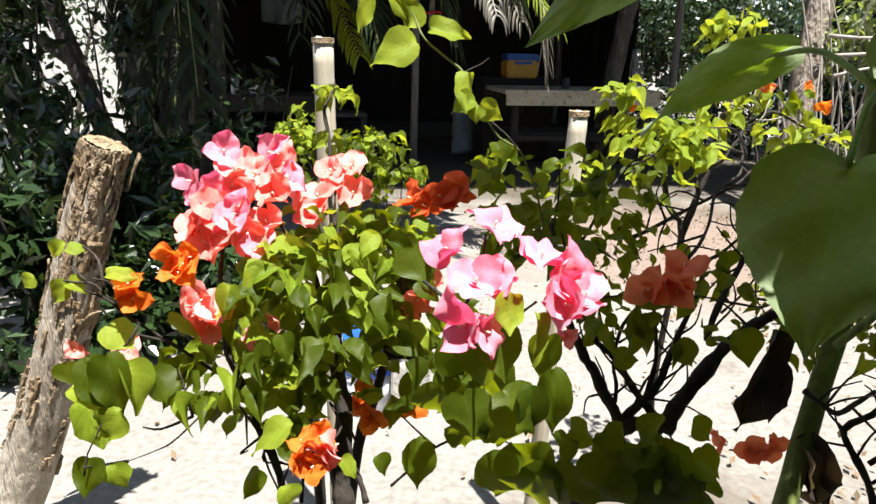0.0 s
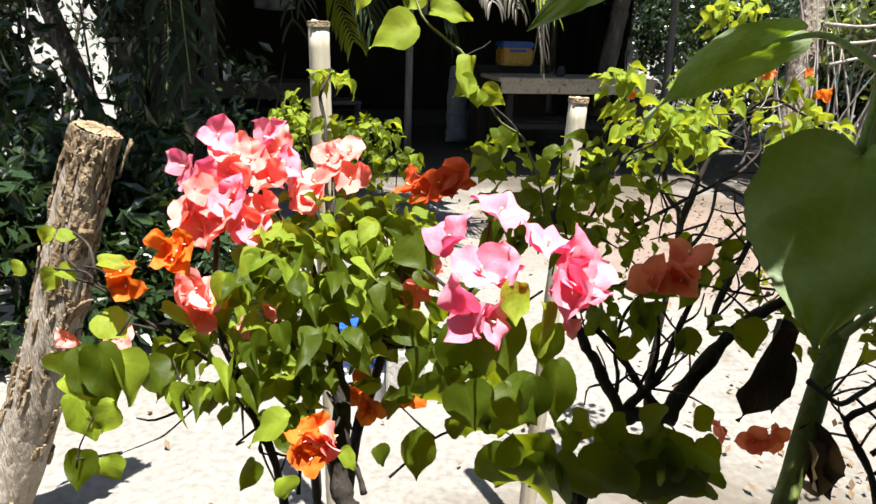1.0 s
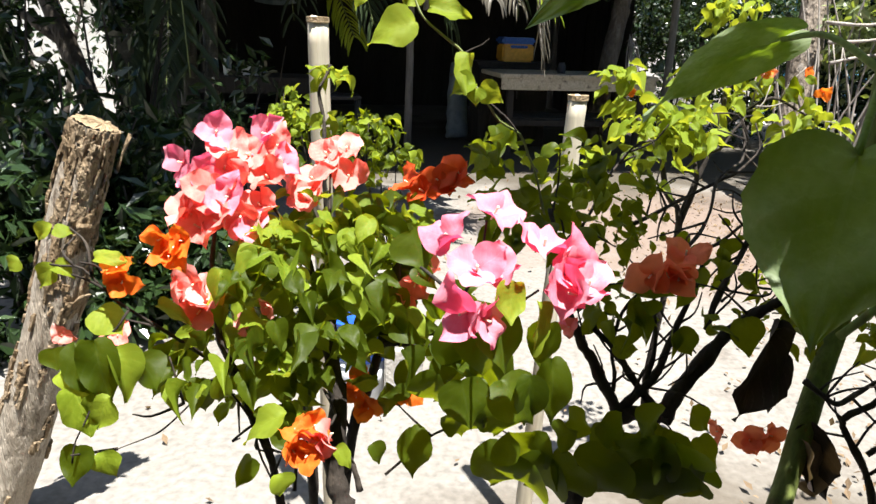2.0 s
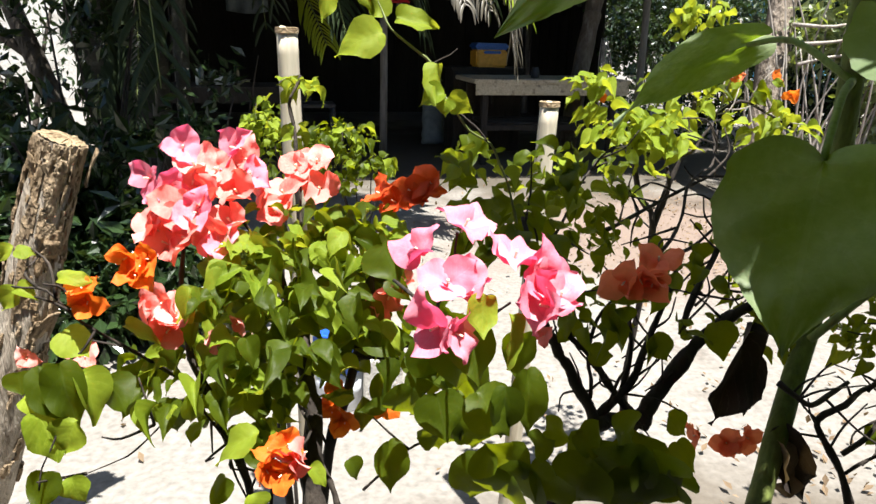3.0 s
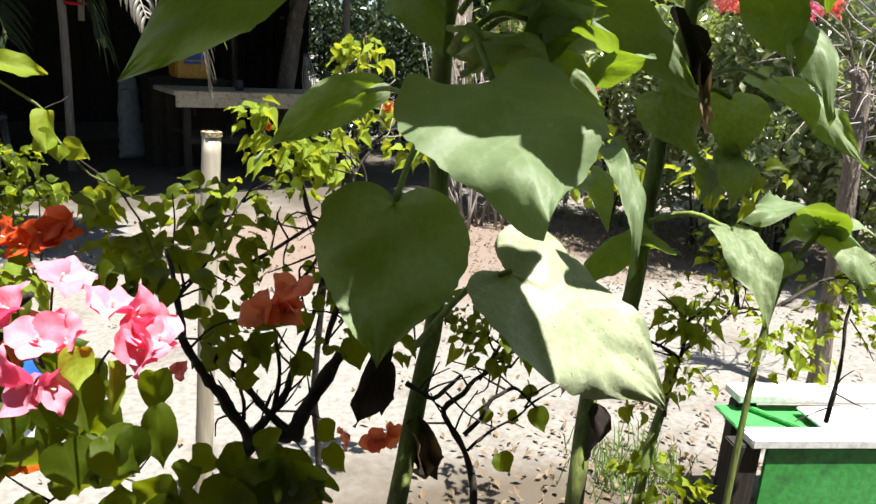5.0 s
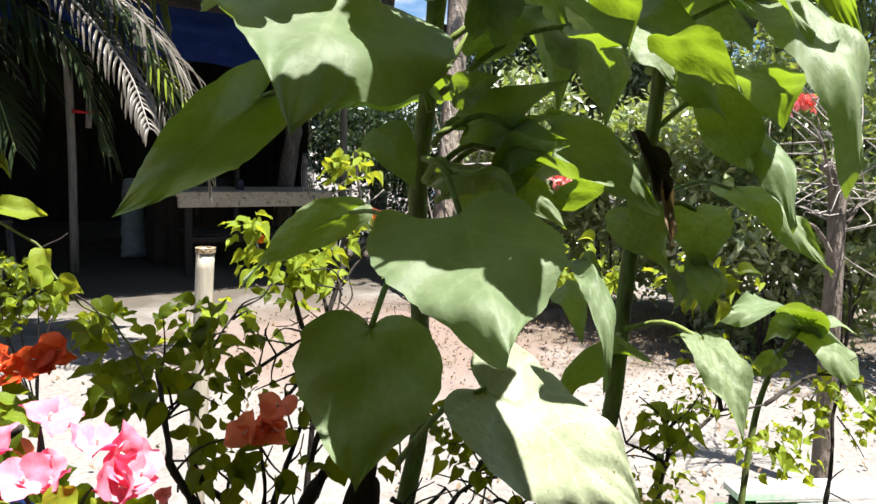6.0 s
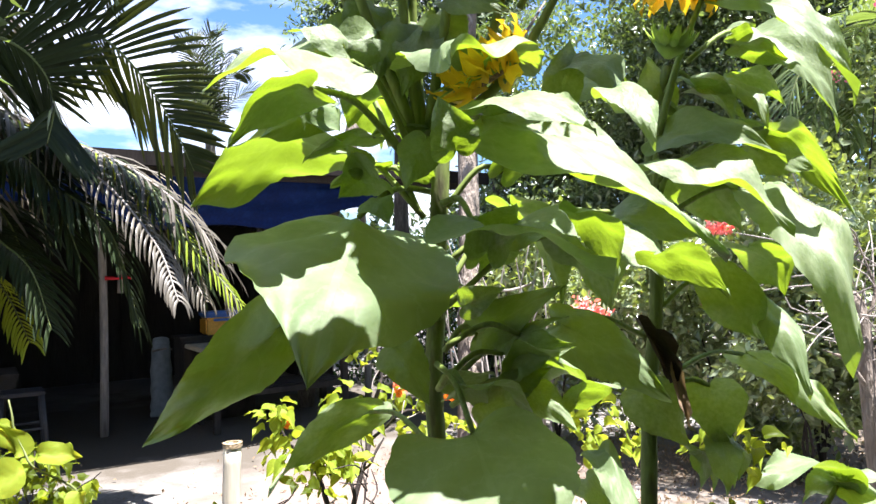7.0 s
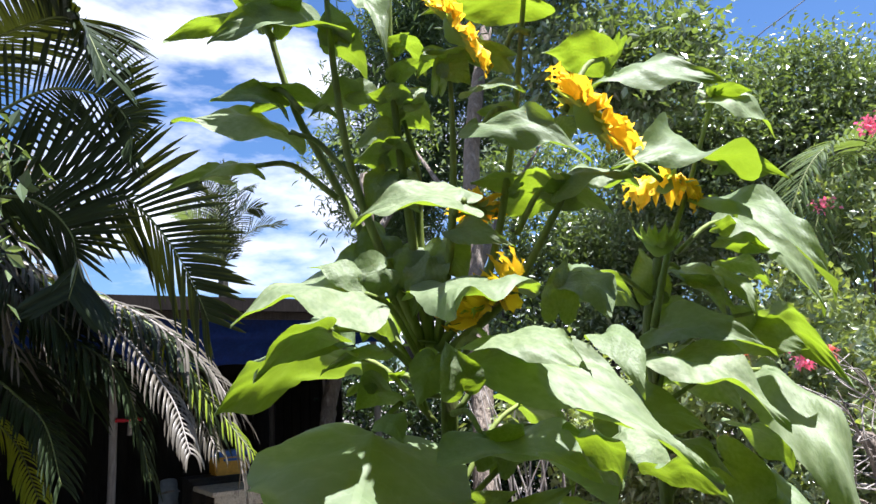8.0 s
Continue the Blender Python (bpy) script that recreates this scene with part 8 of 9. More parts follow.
# These three hedge shrubs take the darker leaf in place of shade.
shrub("shrub", (2.973, 10.21, 0), [[(2.973, 10.21, 0), (2.973, 10.31, 0.715), (2.973, 10.51, 1.681)], [(2.973, 10.21, 0), (3.064, 10.168, 0.715), (3.362, 10.059, 1.681)], [(2.973, 10.21, 0), (2.898, 10.145, 0.715), (2.581, 10.063, 1.681)], [(2.973, 10.21, 0), (2.946, 10.306, 0.715), (2.981, 10.51, 1.681)]], [((2.973, 10.21, 1.431), (0.68, 0.68, 0.68), 26, 0.20), ((3.138, 10.3, 0.308), (0.71, 0.71, 0.71), 13, 0.20)], 130, 0.085, 0.5, LEAF_GLOSS_SHADE, "hedge shrub with shade put into darker glossy leaves", 70, group="hedge shrubs")
shrub("shrub", (3.647, 9.255, 0), [[(3.647, 9.255, 0), (3.732, 9.355, 0.655), (4.026, 9.417, 1.56)], [(3.647, 9.255, 0), (3.661, 9.213, 0.655), (3.666, 8.955, 1.56)], [(3.647, 9.255, 0), (3.551, 9.19, 0.655), (3.25, 9.396, 1.56)], [(3.647, 9.255, 0), (3.713, 9.351, 0.655), (4.03, 9.413, 1.56)]], [((3.647, 9.255, 1.31), (0.61, 0.61, 0.61), 26, 0.18), ((3.853, 9.375, 0.285), (0.64, 0.64, 0.64), 13, 0.19)], 130, 0.085, 0.5, LEAF_GLOSS_SHADE, "hedge shrub with shade put into darker glossy leaves", 71, group="hedge shrubs")
shrub("shrub", (4.077, 7.988, 0), [[(4.077, 7.988, 0), (4.168, 8.088, 0.609), (4.486, 7.864, 1.467)], [(4.077, 7.988, 0), (4.001, 7.947, 0.609), (3.708, 7.816, 1.467)], [(4.077, 7.988, 0), (4.049, 7.923, 0.609), (4.039, 8.287, 1.467)], [(4.077, 7.988, 0), (4.176, 8.084, 0.609), (4.483, 7.859, 1.467)]], [((4.077, 7.988, 1.217), (0.59, 0.59, 0.65), 26, 0.15), ((4.328, 8.149, 0.324), (0.62, 0.56, 0.56), 13, 0.16)], 130, 0.085, 0.5, LEAF_GLOSS_SHADE, "hedge shrub with shade put into darker glossy leaves", 72, group="hedge shrubs")
shrub("shrub", (3.303, 5.564, 0), [[(3.303, 5.564, 0), (3.317, 5.664, 0.693), (3.367, 5.267, 1.636)], [(3.303, 5.564, 0), (3.207, 5.522, 0.693), (2.886, 5.677, 1.636)], [(3.303, 5.564, 0), (3.369, 5.499, 0.693), (3.66, 5.746, 1.636)], [(3.303, 5.564, 0), (3.344, 5.66, 0.693), (3.359, 5.266, 1.636)]], [((3.303, 5.564, 1.386), (0.55, 0.55, 0.65), 26, 0.13), ((3.48, 5.868, 0.587), (0.58, 0.48, 0.48), 13, 0.14)], 130, 0.085, 0.5, LEAF_HEDGE, "dense green hedge shrub with small leaves", 73, group="hedge shrubs")
shrub("shrub", (3.812, 5.037, 0), [[(3.812, 5.037, 0), (3.737, 5.137, 0.644), (3.472, 4.841, 1.539)], [(3.812, 5.037, 0), (3.784, 4.995, 0.644), (3.73, 5.332, 1.539)], [(3.812, 5.037, 0), (3.911, 4.971, 0.644), (4.236, 4.935, 1.539)], [(3.812, 5.037, 0), (3.758, 5.133, 0.644), (3.467, 4.844, 1.539)]], [((3.812, 5.037, 1.289), (0.57, 0.57, 0.57), 28, 0.12), ((4.035, 5.325, 0.518), (0.61, 0.46, 0.46), 14, 0.13)], 130, 0.085, 0.5, LEAF_HEDGE, "dense green hedge shrub with small leaves", 74, group="hedge shrubs")
shrub("shrub", (4.233, 4.457, 0), [[(4.233, 4.457, 0), (4.137, 4.557, 0.736), (3.801, 4.542, 1.721)], [(4.233, 4.457, 0), (4.298, 4.415, 0.736), (4.561, 4.662, 1.721)], [(4.233, 4.457, 0), (4.274, 4.391, 0.736), (4.333, 4.164, 1.721)], [(4.233, 4.457, 0), (4.133, 4.553, 0.736), (3.803, 4.547, 1.721)]], [((4.233, 4.457, 1.471), (0.58, 0.58, 0.58), 30, 0.12), ((4.504, 4.73, 0.76), (0.62, 0.43, 0.43), 15, 0.12)], 130, 0.085, 0.5, LEAF_HEDGE, "dense green hedge shrub with small leaves", 75, group="hedge shrubs")
shrub("shrub", (4.556, 3.91, 0), [[(4.556, 3.91, 0), (4.529, 4.01, 0.794), (4.431, 4.198, 1.838)], [(4.556, 3.91, 0), (4.655, 3.868, 0.794), (4.993, 3.837, 1.838)], [(4.556, 3.91, 0), (4.502, 3.844, 0.794), (4.242, 3.695, 1.838)], [(4.556, 3.91, 0), (4.503, 4.006, 0.794), (4.438, 4.199, 1.838)]], [((4.556, 3.91, 1.588), (0.62, 0.62, 0.66), 34, 0.11), ((4.877, 4.168, 0.934), (0.67, 0.40, 0.40), 17, 0.12)], 130, 0.085, 0.5, LEAF_HEDGE, "dense green hedge shrub with small leaves", 76, group="hedge shrubs")
shrub("shrub", (4.474, 3.272, 0), [[(4.474, 3.272, 0), (4.54, 3.372, 0.621), (4.77, 3.498, 1.492)], [(4.474, 3.272, 0), (4.515, 3.23, 0.621), (4.618, 2.987, 1.492)], [(4.474, 3.272, 0), (4.374, 3.206, 0.621), (4.033, 3.333, 1.492)], [(4.474, 3.272, 0), (4.516, 3.368, 0.621), (4.775, 3.494, 1.492)]], [((4.474, 3.272, 1.242), (0.47, 0.47, 0.58), 30, 0.09), ((4.835, 3.518, 0.63), (0.52, 0.36, 0.36), 15, 0.10)], 130, 0.085, 0.5, LEAF_HEDGE, "dense green hedge shrub with small leaves", 77, group="hedge shrubs")
shrub("shrub", (4.25, 3.759, 0), [[(4.25, 3.759, 0), (4.349, 3.859, 0.417), (4.695, 3.715, 1.083)], [(4.25, 3.759, 0), (4.196, 3.717, 0.417), (3.969, 3.525, 1.083)], [(4.25, 3.759, 0), (4.197, 3.694, 0.417), (4.089, 4.039, 1.083)], [(4.25, 3.759, 0), (4.349, 3.855, 0.417), (4.694, 3.71, 1.083)]], [((4.25, 3.759, 0.833), (0.55, 0.28, 0.28), 22, 0.10), ((4.561, 4.019, 0.143), (0.60, 0.39, 0.39), 11, 0.11)], 130, 0.085, 0.5, LEAF_HEDGE, "dense green hedge shrub with small leaves", 78, group="hedge shrubs")
shrub("shrub", (5.238, 4.438, 0), [[(5.238, 4.438, 0), (5.28, 4.538, 1.043), (5.424, 4.165, 2.335)], [(5.238, 4.438, 0), (5.138, 4.397, 1.043), (4.791, 4.47, 2.335)], [(5.238, 4.438, 0), (5.28, 4.373, 1.043), (5.505, 4.68, 2.335)], [(5.238, 4.438, 0), (5.303, 4.534, 1.043), (5.417, 4.163, 2.335)]], [((5.238, 4.438, 2.085), (0.71, 0.52, 0.52), 26, 0.12), ((5.592, 4.874, 1.416), (0.76, 0.46, 0.46), 13, 0.13)], 130, 0.085, 0.5, LEAF_HEDGE, "dense green hedge shrub with small leaves", 79, group="hedge shrubs")
shrub("shrub", (6.047, 4.538, 0), [[(6.047, 4.538, 0), (5.993, 4.638, 1.403), (5.802, 4.286, 3.056)], [(6.047, 4.538, 0), (5.993, 4.496, 1.403), (5.845, 4.806, 3.056)], [(6.047, 4.538, 0), (6.146, 4.472, 1.403), (6.496, 4.519, 3.056)], [(6.047, 4.538, 0), (6.018, 4.634, 1.403), (5.796, 4.289, 3.056)]], [((6.047, 4.538, 2.806), (0.62, 0.62, 0.62), 22, 0.13), ((6.426, 4.977, 2.07), (0.66, 0.49, 0.49), 11, 0.14)], 130, 0.085, 0.5, LEAF_HEDGE, "dense green hedge shrub with small leaves", 80, group="hedge shrubs")
blossom = thing("flower_cluster", (3.019, 4.532, 1.22), "coral-red flower clusters on the hedge", "flowers", "hedge blossoms")
stuff_leaves("petals", clumps(np.random.default_rng(90), [((3.019, 4.532, 1.22), (0.091, 0.08, 0.058), 3, 0.037)], 40), 0.045, 0.7, CORAL, blossom, 90)
blossom = thing("flower_cluster", (3.802, 4.005, 1.834), "coral-red flower clusters on the hedge", "flowers", "hedge blossoms")
stuff_leaves("petals", clumps(np.random.default_rng(91), [((3.802, 4.005, 1.834), (0.087, 0.08, 0.055), 3, 0.036)], 40), 0.045, 0.7, CORAL, blossom, 91)
blossom = thing("flower_cluster", (3.964, 3.507, 1.764), "pink-red flower clusters on the hedge", "flowers", "hedge blossoms")
stuff_leaves("petals", clumps(np.random.default_rng(92), [((3.964, 3.507, 1.764), (0.080, 0.08, 0.051), 2, 0.033)], 40), 0.045, 0.7, PINK, blossom, 92)
blossom = thing("flower_cluster", (6.009, 4.336, 3.894), "magenta flower clusters high in the hedge", "flowers", "hedge blossoms")
stuff_leaves("petals", clumps(np.random.default_rng(93), [((6.009, 4.336, 3.894), (0.113, 0.08, 0.072), 3, 0.046)], 40), 0.045, 0.7, PINK, blossom, 93)
blossom = thing("flower_cluster", (3.931, 3.353, 1.802), "coral-red flower clusters on the hedge", "flowers", "hedge blossoms")
stuff_leaves("petals", clumps(np.random.default_rng(94), [((3.931, 3.353, 1.802), (0.078, 0.08, 0.050), 2, 0.032)], 40), 0.045, 0.7, CORAL, blossom, 94)
blossom = thing("flower_cluster", (2.854, 4.342, 1.267), "coral-red flower clusters on the hedge", "flowers", "hedge blossoms")
stuff_leaves("petals", clumps(np.random.default_rng(95), [((2.854, 4.342, 1.267), (0.087, 0.08, 0.055), 3, 0.036)], 40), 0.045, 0.7, CORAL, blossom, 95)
blossom = thing("flower_cluster", (5.616, 4.51, 3.205), "magenta flower clusters high in the hedge", "flowers", "hedge blossoms")
stuff_leaves("petals", clumps(np.random.default_rng(96), [((5.616, 4.51, 3.205), (0.112, 0.08, 0.071), 1, 0.046)], 40), 0.045, 0.7, PINK, blossom, 96)
dead_tree = thing("dead_tree", (2.845, 2.094, 0), "thin grey leafless trunk with broken twigs", "tree")
stick("trunk", [(2.845, 2.094, -0.03), (2.844, 2.116, 0.3), (2.842, 2.187, 1.273), (2.781, 2.221, 1.416)], 0.045, 0.03, BARK, dead_tree, "", 9, 4, 0.08)
stick("limb", [(2.844, 2.181, 1.202), (2.756, 2.173, 1.37), (2.654, 2.176, 1.601)], 0.012, 0.003, BARK, dead_tree, "", 6, 3, 0.1)
stick("limb", [(2.847, 2.171, 1.083), (2.93, 2.151, 1.248), (2.999, 2.129, 1.319)], 0.012, 0.003, BARK, dead_tree, "", 6, 3, 0.1)
stick("limb", [(2.842, 2.185, 1.249), (2.913, 2.169, 1.414), (2.875, 2.198, 1.605)], 0.012, 0.003, BARK, dead_tree, "", 6, 3, 0.1)
stick("limb", [(2.855, 2.161, 0.988), (2.727, 2.168, 1.137), (2.598, 2.168, 1.189)], 0.012, 0.003, BARK, dead_tree, "", 6, 3, 0.1)
twigs(dead_tree, [(2.654, 2.176, 1.601), (2.756, 2.173, 1.37), (2.844, 2.181, 1.202), (2.93, 2.151, 1.248), (2.999, 2.129, 1.319)], 26, 0.42, 0.004, 812, WOOD_PALE)
twigs(dead_tree, [(2.842, 2.187, 1.0), (2.842, 2.187, 1.273), (2.913, 2.169, 1.414), (2.875, 2.198, 1.605)], 22, 0.45, 0.004, 813, WOOD_PALE)
tree("tree", (1.592, 8.582, 0), [(1.592, 8.582, -0.05), (1.688, 8.582, 0.930), (1.799, 8.741, 1.457), (1.883, 8.853, 1.830), (2.463, 9.201, 3.686), (2.579, 9.433, 4.846)], [[(2.463, 9.201, 3.686), (3.275, 9.085, 4.846)]], [((2.811, 9.549, 5.310), (1.0, 0.9, 0.6), 20, 0.2)], 50, 0.09, 0.5, LEAF_TREE, BARK, "crooked grey trunk at the end of the shed", 66, 0.11, 0.09)

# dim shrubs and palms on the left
shrub("shrub", (-2.544, 4.166, 0), [[(-2.544, 4.166, 0), (-2.544, 4.266, 0.646), (-2.544, 4.416, 1.493)], [(-2.544, 4.166, 0), (-2.435, 4.124, 0.646), (-2.285, 4.04, 1.493)], [(-2.544, 4.166, 0), (-2.635, 4.101, 0.646), (-2.805, 4.043, 1.493)], [(-2.544, 4.166, 0), (-2.578, 4.262, 0.646), (-2.539, 4.416, 1.493)]], [((-2.544, 4.166, 1.293), (0.19, 0.19, 0.28), 16, 0.07), ((-2.527, 4.018, 0.789), (0.19, 0.19, 0.34), 8, 0.07)], 26, 0.115, 0.42, LEAF_GLOSS_SHADE, "glossy-leaved shrub with palm shade put into its dark leaves", 110, group="shaded shrubs")
shrub("shrub", (-1.944, 4.292, 0), [[(-1.944, 4.292, 0), (-1.843, 4.392, 0.654), (-1.691, 4.428, 1.509)], [(-1.944, 4.292, 0), (-1.927, 4.251, 0.654), (-1.931, 4.043, 1.509)], [(-1.944, 4.292, 0), (-2.059, 4.227, 0.654), (-2.209, 4.41, 1.509)], [(-1.944, 4.292, 0), (-1.865, 4.388, 0.654), (-1.689, 4.424, 1.509)]], [((-1.944, 4.292, 1.309), (0.08, 0.08, 0.25), 6, 0.07), ((-1.926, 4.14, 0.792), (0.08, 0.08, 0.35), 3, 0.07)], 20, 0.115, 0.42, LEAF_GLOSS_SHADE, "glossy-leaved shrub with palm shade put into its dark leaves", 111, group="shaded shrubs")
shrub("shrub", (-2.206, 3.726, 0), [[(-2.206, 3.726, 0), (-2.097, 3.826, 0.416), (-1.933, 3.622, 1.031)], [(-2.206, 3.726, 0), (-2.297, 3.685, 0.416), (-2.451, 3.583, 1.031)], [(-2.206, 3.726, 0), (-2.239, 3.661, 0.416), (-2.231, 3.976, 1.031)], [(-2.206, 3.726, 0), (-2.087, 3.822, 0.416), (-1.935, 3.619, 1.031)]], [((-2.206, 3.726, 0.831), (0.31, 0.26, 0.26), 18, 0.06), ((-2.19, 3.589, 0.366), (0.31, 0.31, 0.31), 9, 0.06)], 22, 0.115, 0.42, LEAF_GLOSS_SHADE, "glossy-leaved shrub with palm shade put into its dark leaves", 112, group="shaded shrubs")
shrub("shrub", (-1.727, 3.268, 0), [[(-1.727, 3.268, 0), (-1.71, 3.368, 0.323), (-1.684, 3.021, 0.845)], [(-1.727, 3.268, 0), (-1.842, 3.226, 0.323), (-2.004, 3.363, 0.845)], [(-1.727, 3.268, 0), (-1.648, 3.203, 0.323), (-1.489, 3.42, 0.845)], [(-1.727, 3.268, 0), (-1.677, 3.364, 0.323), (-1.689, 3.02, 0.845)]], [((-1.727, 3.268, 0.645), (0.28, 0.23, 0.23), 26, 0.06), ((-1.713, 3.146, 0.232), (0.28, 0.28, 0.28), 13, 0.06)], 26, 0.115, 0.42, LEAF_GLOSS_SHADE, "glossy-leaved shrub with palm shade put into its dark leaves", 113, group="shaded shrubs")
shrub("shrub", (-1.544, 3.694, 0), [[(-1.544, 3.694, 0), (-1.635, 3.794, 0.328), (-1.771, 3.53, 0.855)], [(-1.544, 3.694, 0), (-1.577, 3.652, 0.328), (-1.598, 3.939, 0.855)], [(-1.544, 3.694, 0), (-1.425, 3.628, 0.328), (-1.262, 3.609, 0.855)], [(-1.544, 3.694, 0), (-1.609, 3.79, 0.328), (-1.774, 3.533, 0.855)]], [((-1.544, 3.694, 0.655), (0.20, 0.17, 0.17), 9, 0.06), ((-1.528, 3.557, 0.19), (0.20, 0.20, 0.31), 4, 0.06)], 22, 0.115, 0.42, LEAF_GLOSS_SHADE, "glossy-leaved shrub with palm shade put into its dark leaves", 114, group="shaded shrubs")
shrub("shrub", (-1.813, 2.91, 0), [[(-1.813, 2.91, 0), (-1.928, 3.01, 0.251), (-2.1, 2.981, 0.702)], [(-1.813, 2.91, 0), (-1.734, 2.869, 0.251), (-1.594, 3.081, 0.702)], [(-1.813, 2.91, 0), (-1.763, 2.845, 0.251), (-1.746, 2.666, 0.702)], [(-1.813, 2.91, 0), (-1.933, 3.006, 0.251), (-2.099, 2.985, 0.702)]], [((-1.813, 2.91, 0.502), (0.28, 0.25, 0.25), 26, 0.05), ((-1.8, 2.8, 0.128), (0.28, 0.25, 0.25), 13, 0.05)], 26, 0.115, 0.42, LEAF_GLOSS_SHADE, "glossy-leaved shrub with palm shade put into its dark leaves", 115, group="shaded shrubs")
shrub("shrub", (-1.437, 4.341, 0), [[(-1.437, 4.341, 0), (-1.471, 4.441, 0.358), (-1.521, 4.581, 0.917)], [(-1.437, 4.341, 0), (-1.319, 4.299, 0.358), (-1.146, 4.28, 0.917)], [(-1.437, 4.341, 0), (-1.503, 4.275, 0.358), (-1.647, 4.162, 0.917)], [(-1.437, 4.341, 0), (-1.502, 4.437, 0.358), (-1.516, 4.582, 0.917)]], [((-1.437, 4.341, 0.717), (0.20, 0.13, 0.13), 6, 0.07), ((-1.419, 4.181, 0.174), (0.20, 0.20, 0.37), 3, 0.07)], 20, 0.115, 0.42, LEAF_GLOSS_SHADE, "glossy-leaved shrub with palm shade put into its dark leaves", 116, group="shaded shrubs")
shrub("shrub", (-1.511, 3.308, 0), [[(-1.511, 3.308, 0), (-1.432, 3.408, 0.203), (-1.314, 3.496, 0.605)], [(-1.511, 3.308, 0), (-1.462, 3.266, 0.203), (-1.415, 3.071, 0.605)], [(-1.511, 3.308, 0), (-1.631, 3.242, 0.203), (-1.805, 3.358, 0.605)], [(-1.511, 3.308, 0), (-1.461, 3.404, 0.203), (-1.31, 3.493, 0.605)]], [((-1.511, 3.308, 0.405), (0.29, 0.21, 0.21), 20, 0.06), ((-1.497, 3.182, -0.021), (0.29, 0.29, 0.29), 10, 0.06)], 26, 0.115, 0.42, LEAF_GLOSS_SHADE, "glossy-leaved shrub with palm shade put into its dark leaves", 117, group="shaded shrubs")
shrub("shrub", (-1.46, 5.029, 0), [[(-1.46, 5.029, 0), (-1.341, 5.129, 0.465), (-1.163, 4.993, 1.13)], [(-1.46, 5.029, 0), (-1.525, 4.988, 0.465), (-1.647, 4.834, 1.13)], [(-1.46, 5.029, 0), (-1.524, 4.964, 0.465), (-1.567, 5.263, 1.13)], [(-1.46, 5.029, 0), (-1.341, 5.125, 0.465), (-1.164, 4.989, 1.13)]], [((-1.46, 5.029, 0.93), (0.11, 0.11, 0.15), 4, 0.08), ((-1.438, 4.847, 0.31), (0.11, 0.11, 0.42), 2, 0.08)], 16, 0.115, 0.42, LEAF_GLOSS_SHADE, "glossy-leaved shrub with palm shade put into its dark leaves", 118, group="shaded shrubs")
tree("tree", (-1.904, 4.324, 0), [(-1.904, 4.324, -0.05), (-2.237, 4.523, 0.705), (-2.613, 4.747, 1.499), (-3.214, 5.105, 2.77)], [[(-2.613, 4.747, 1.499), (-2.213, 5.047, 2.099), (-1.713, 4.947, 2.799)], [(-3.214, 5.105, 2.77), (-3.814, 5.305, 3.57)], [(-2.425, 4.635, 1.102), (-3.213, 4.747, 1.599)]], [((-3.514, 5.105, 3.27), (1.3, 1.2, 0.7), 46, 0.2), ((-1.713, 4.947, 2.899), (0.8, 0.8, 0.4), 20, 0.18)], 60, 0.10, 0.45, LEAF_TREE, BARK_DARK, "leaning dark tree beside the palms", 121, 0.07, 0.05)
# Added out of view; its crown sits sunward of the left shrubs.
tree("tree", (-2.594, 2.930, 0), [(-2.594, 2.930, 0), (-2.494, 2.930, 1.2), (-2.294, 3.030, 2.232)], [[(-2.294, 3.030, 2.232), (-1.899, 3.696, 2.506)], [(-2.294, 3.030, 2.232), (-1.468, 3.412, 2.441)], [(-2.294, 3.030, 2.232), (-1.258, 3.576, 2.738)], [(-2.294, 3.030, 2.232), (-1.450, 2.838, 2.378)], [(-2.294, 3.030, 2.232), (-1.156, 3.099, 2.406)], [(-2.294, 3.030, 2.232), (-1.682, 3.941, 2.491)], [(-2.294, 3.030, 2.232), (-1.101, 3.717, 2.962)], [(-2.294, 3.030, 2.232), (-1.939, 3.158, 2.334)]], [((-1.899, 3.696, 2.506), (0.4, 0.4, 0.16), 14, 0.15), ((-1.468, 3.412, 2.441), (0.4, 0.4, 0.16), 14, 0.15), ((-1.258, 3.576, 2.738), (0.4, 0.4, 0.16), 14, 0.15), ((-1.450, 2.838, 2.378), (0.4, 0.4, 0.16), 14, 0.15), ((-1.156, 3.099, 2.406), (0.4, 0.4, 0.16), 14, 0.15), ((-1.682, 3.941, 2.491), (0.4, 0.4, 0.16), 14, 0.15), ((-1.101, 3.717, 2.962), (0.4, 0.4, 0.16), 14, 0.15), ((-1.939, 3.158, 2.334), (0.4, 0.4, 0.16), 14, 0.15)], 40, 0.11, 0.45, LEAF_TREE, BARK_DARK, "unseen tree added to shade the left-hand shrubs", 131, 0.09, 0.04)
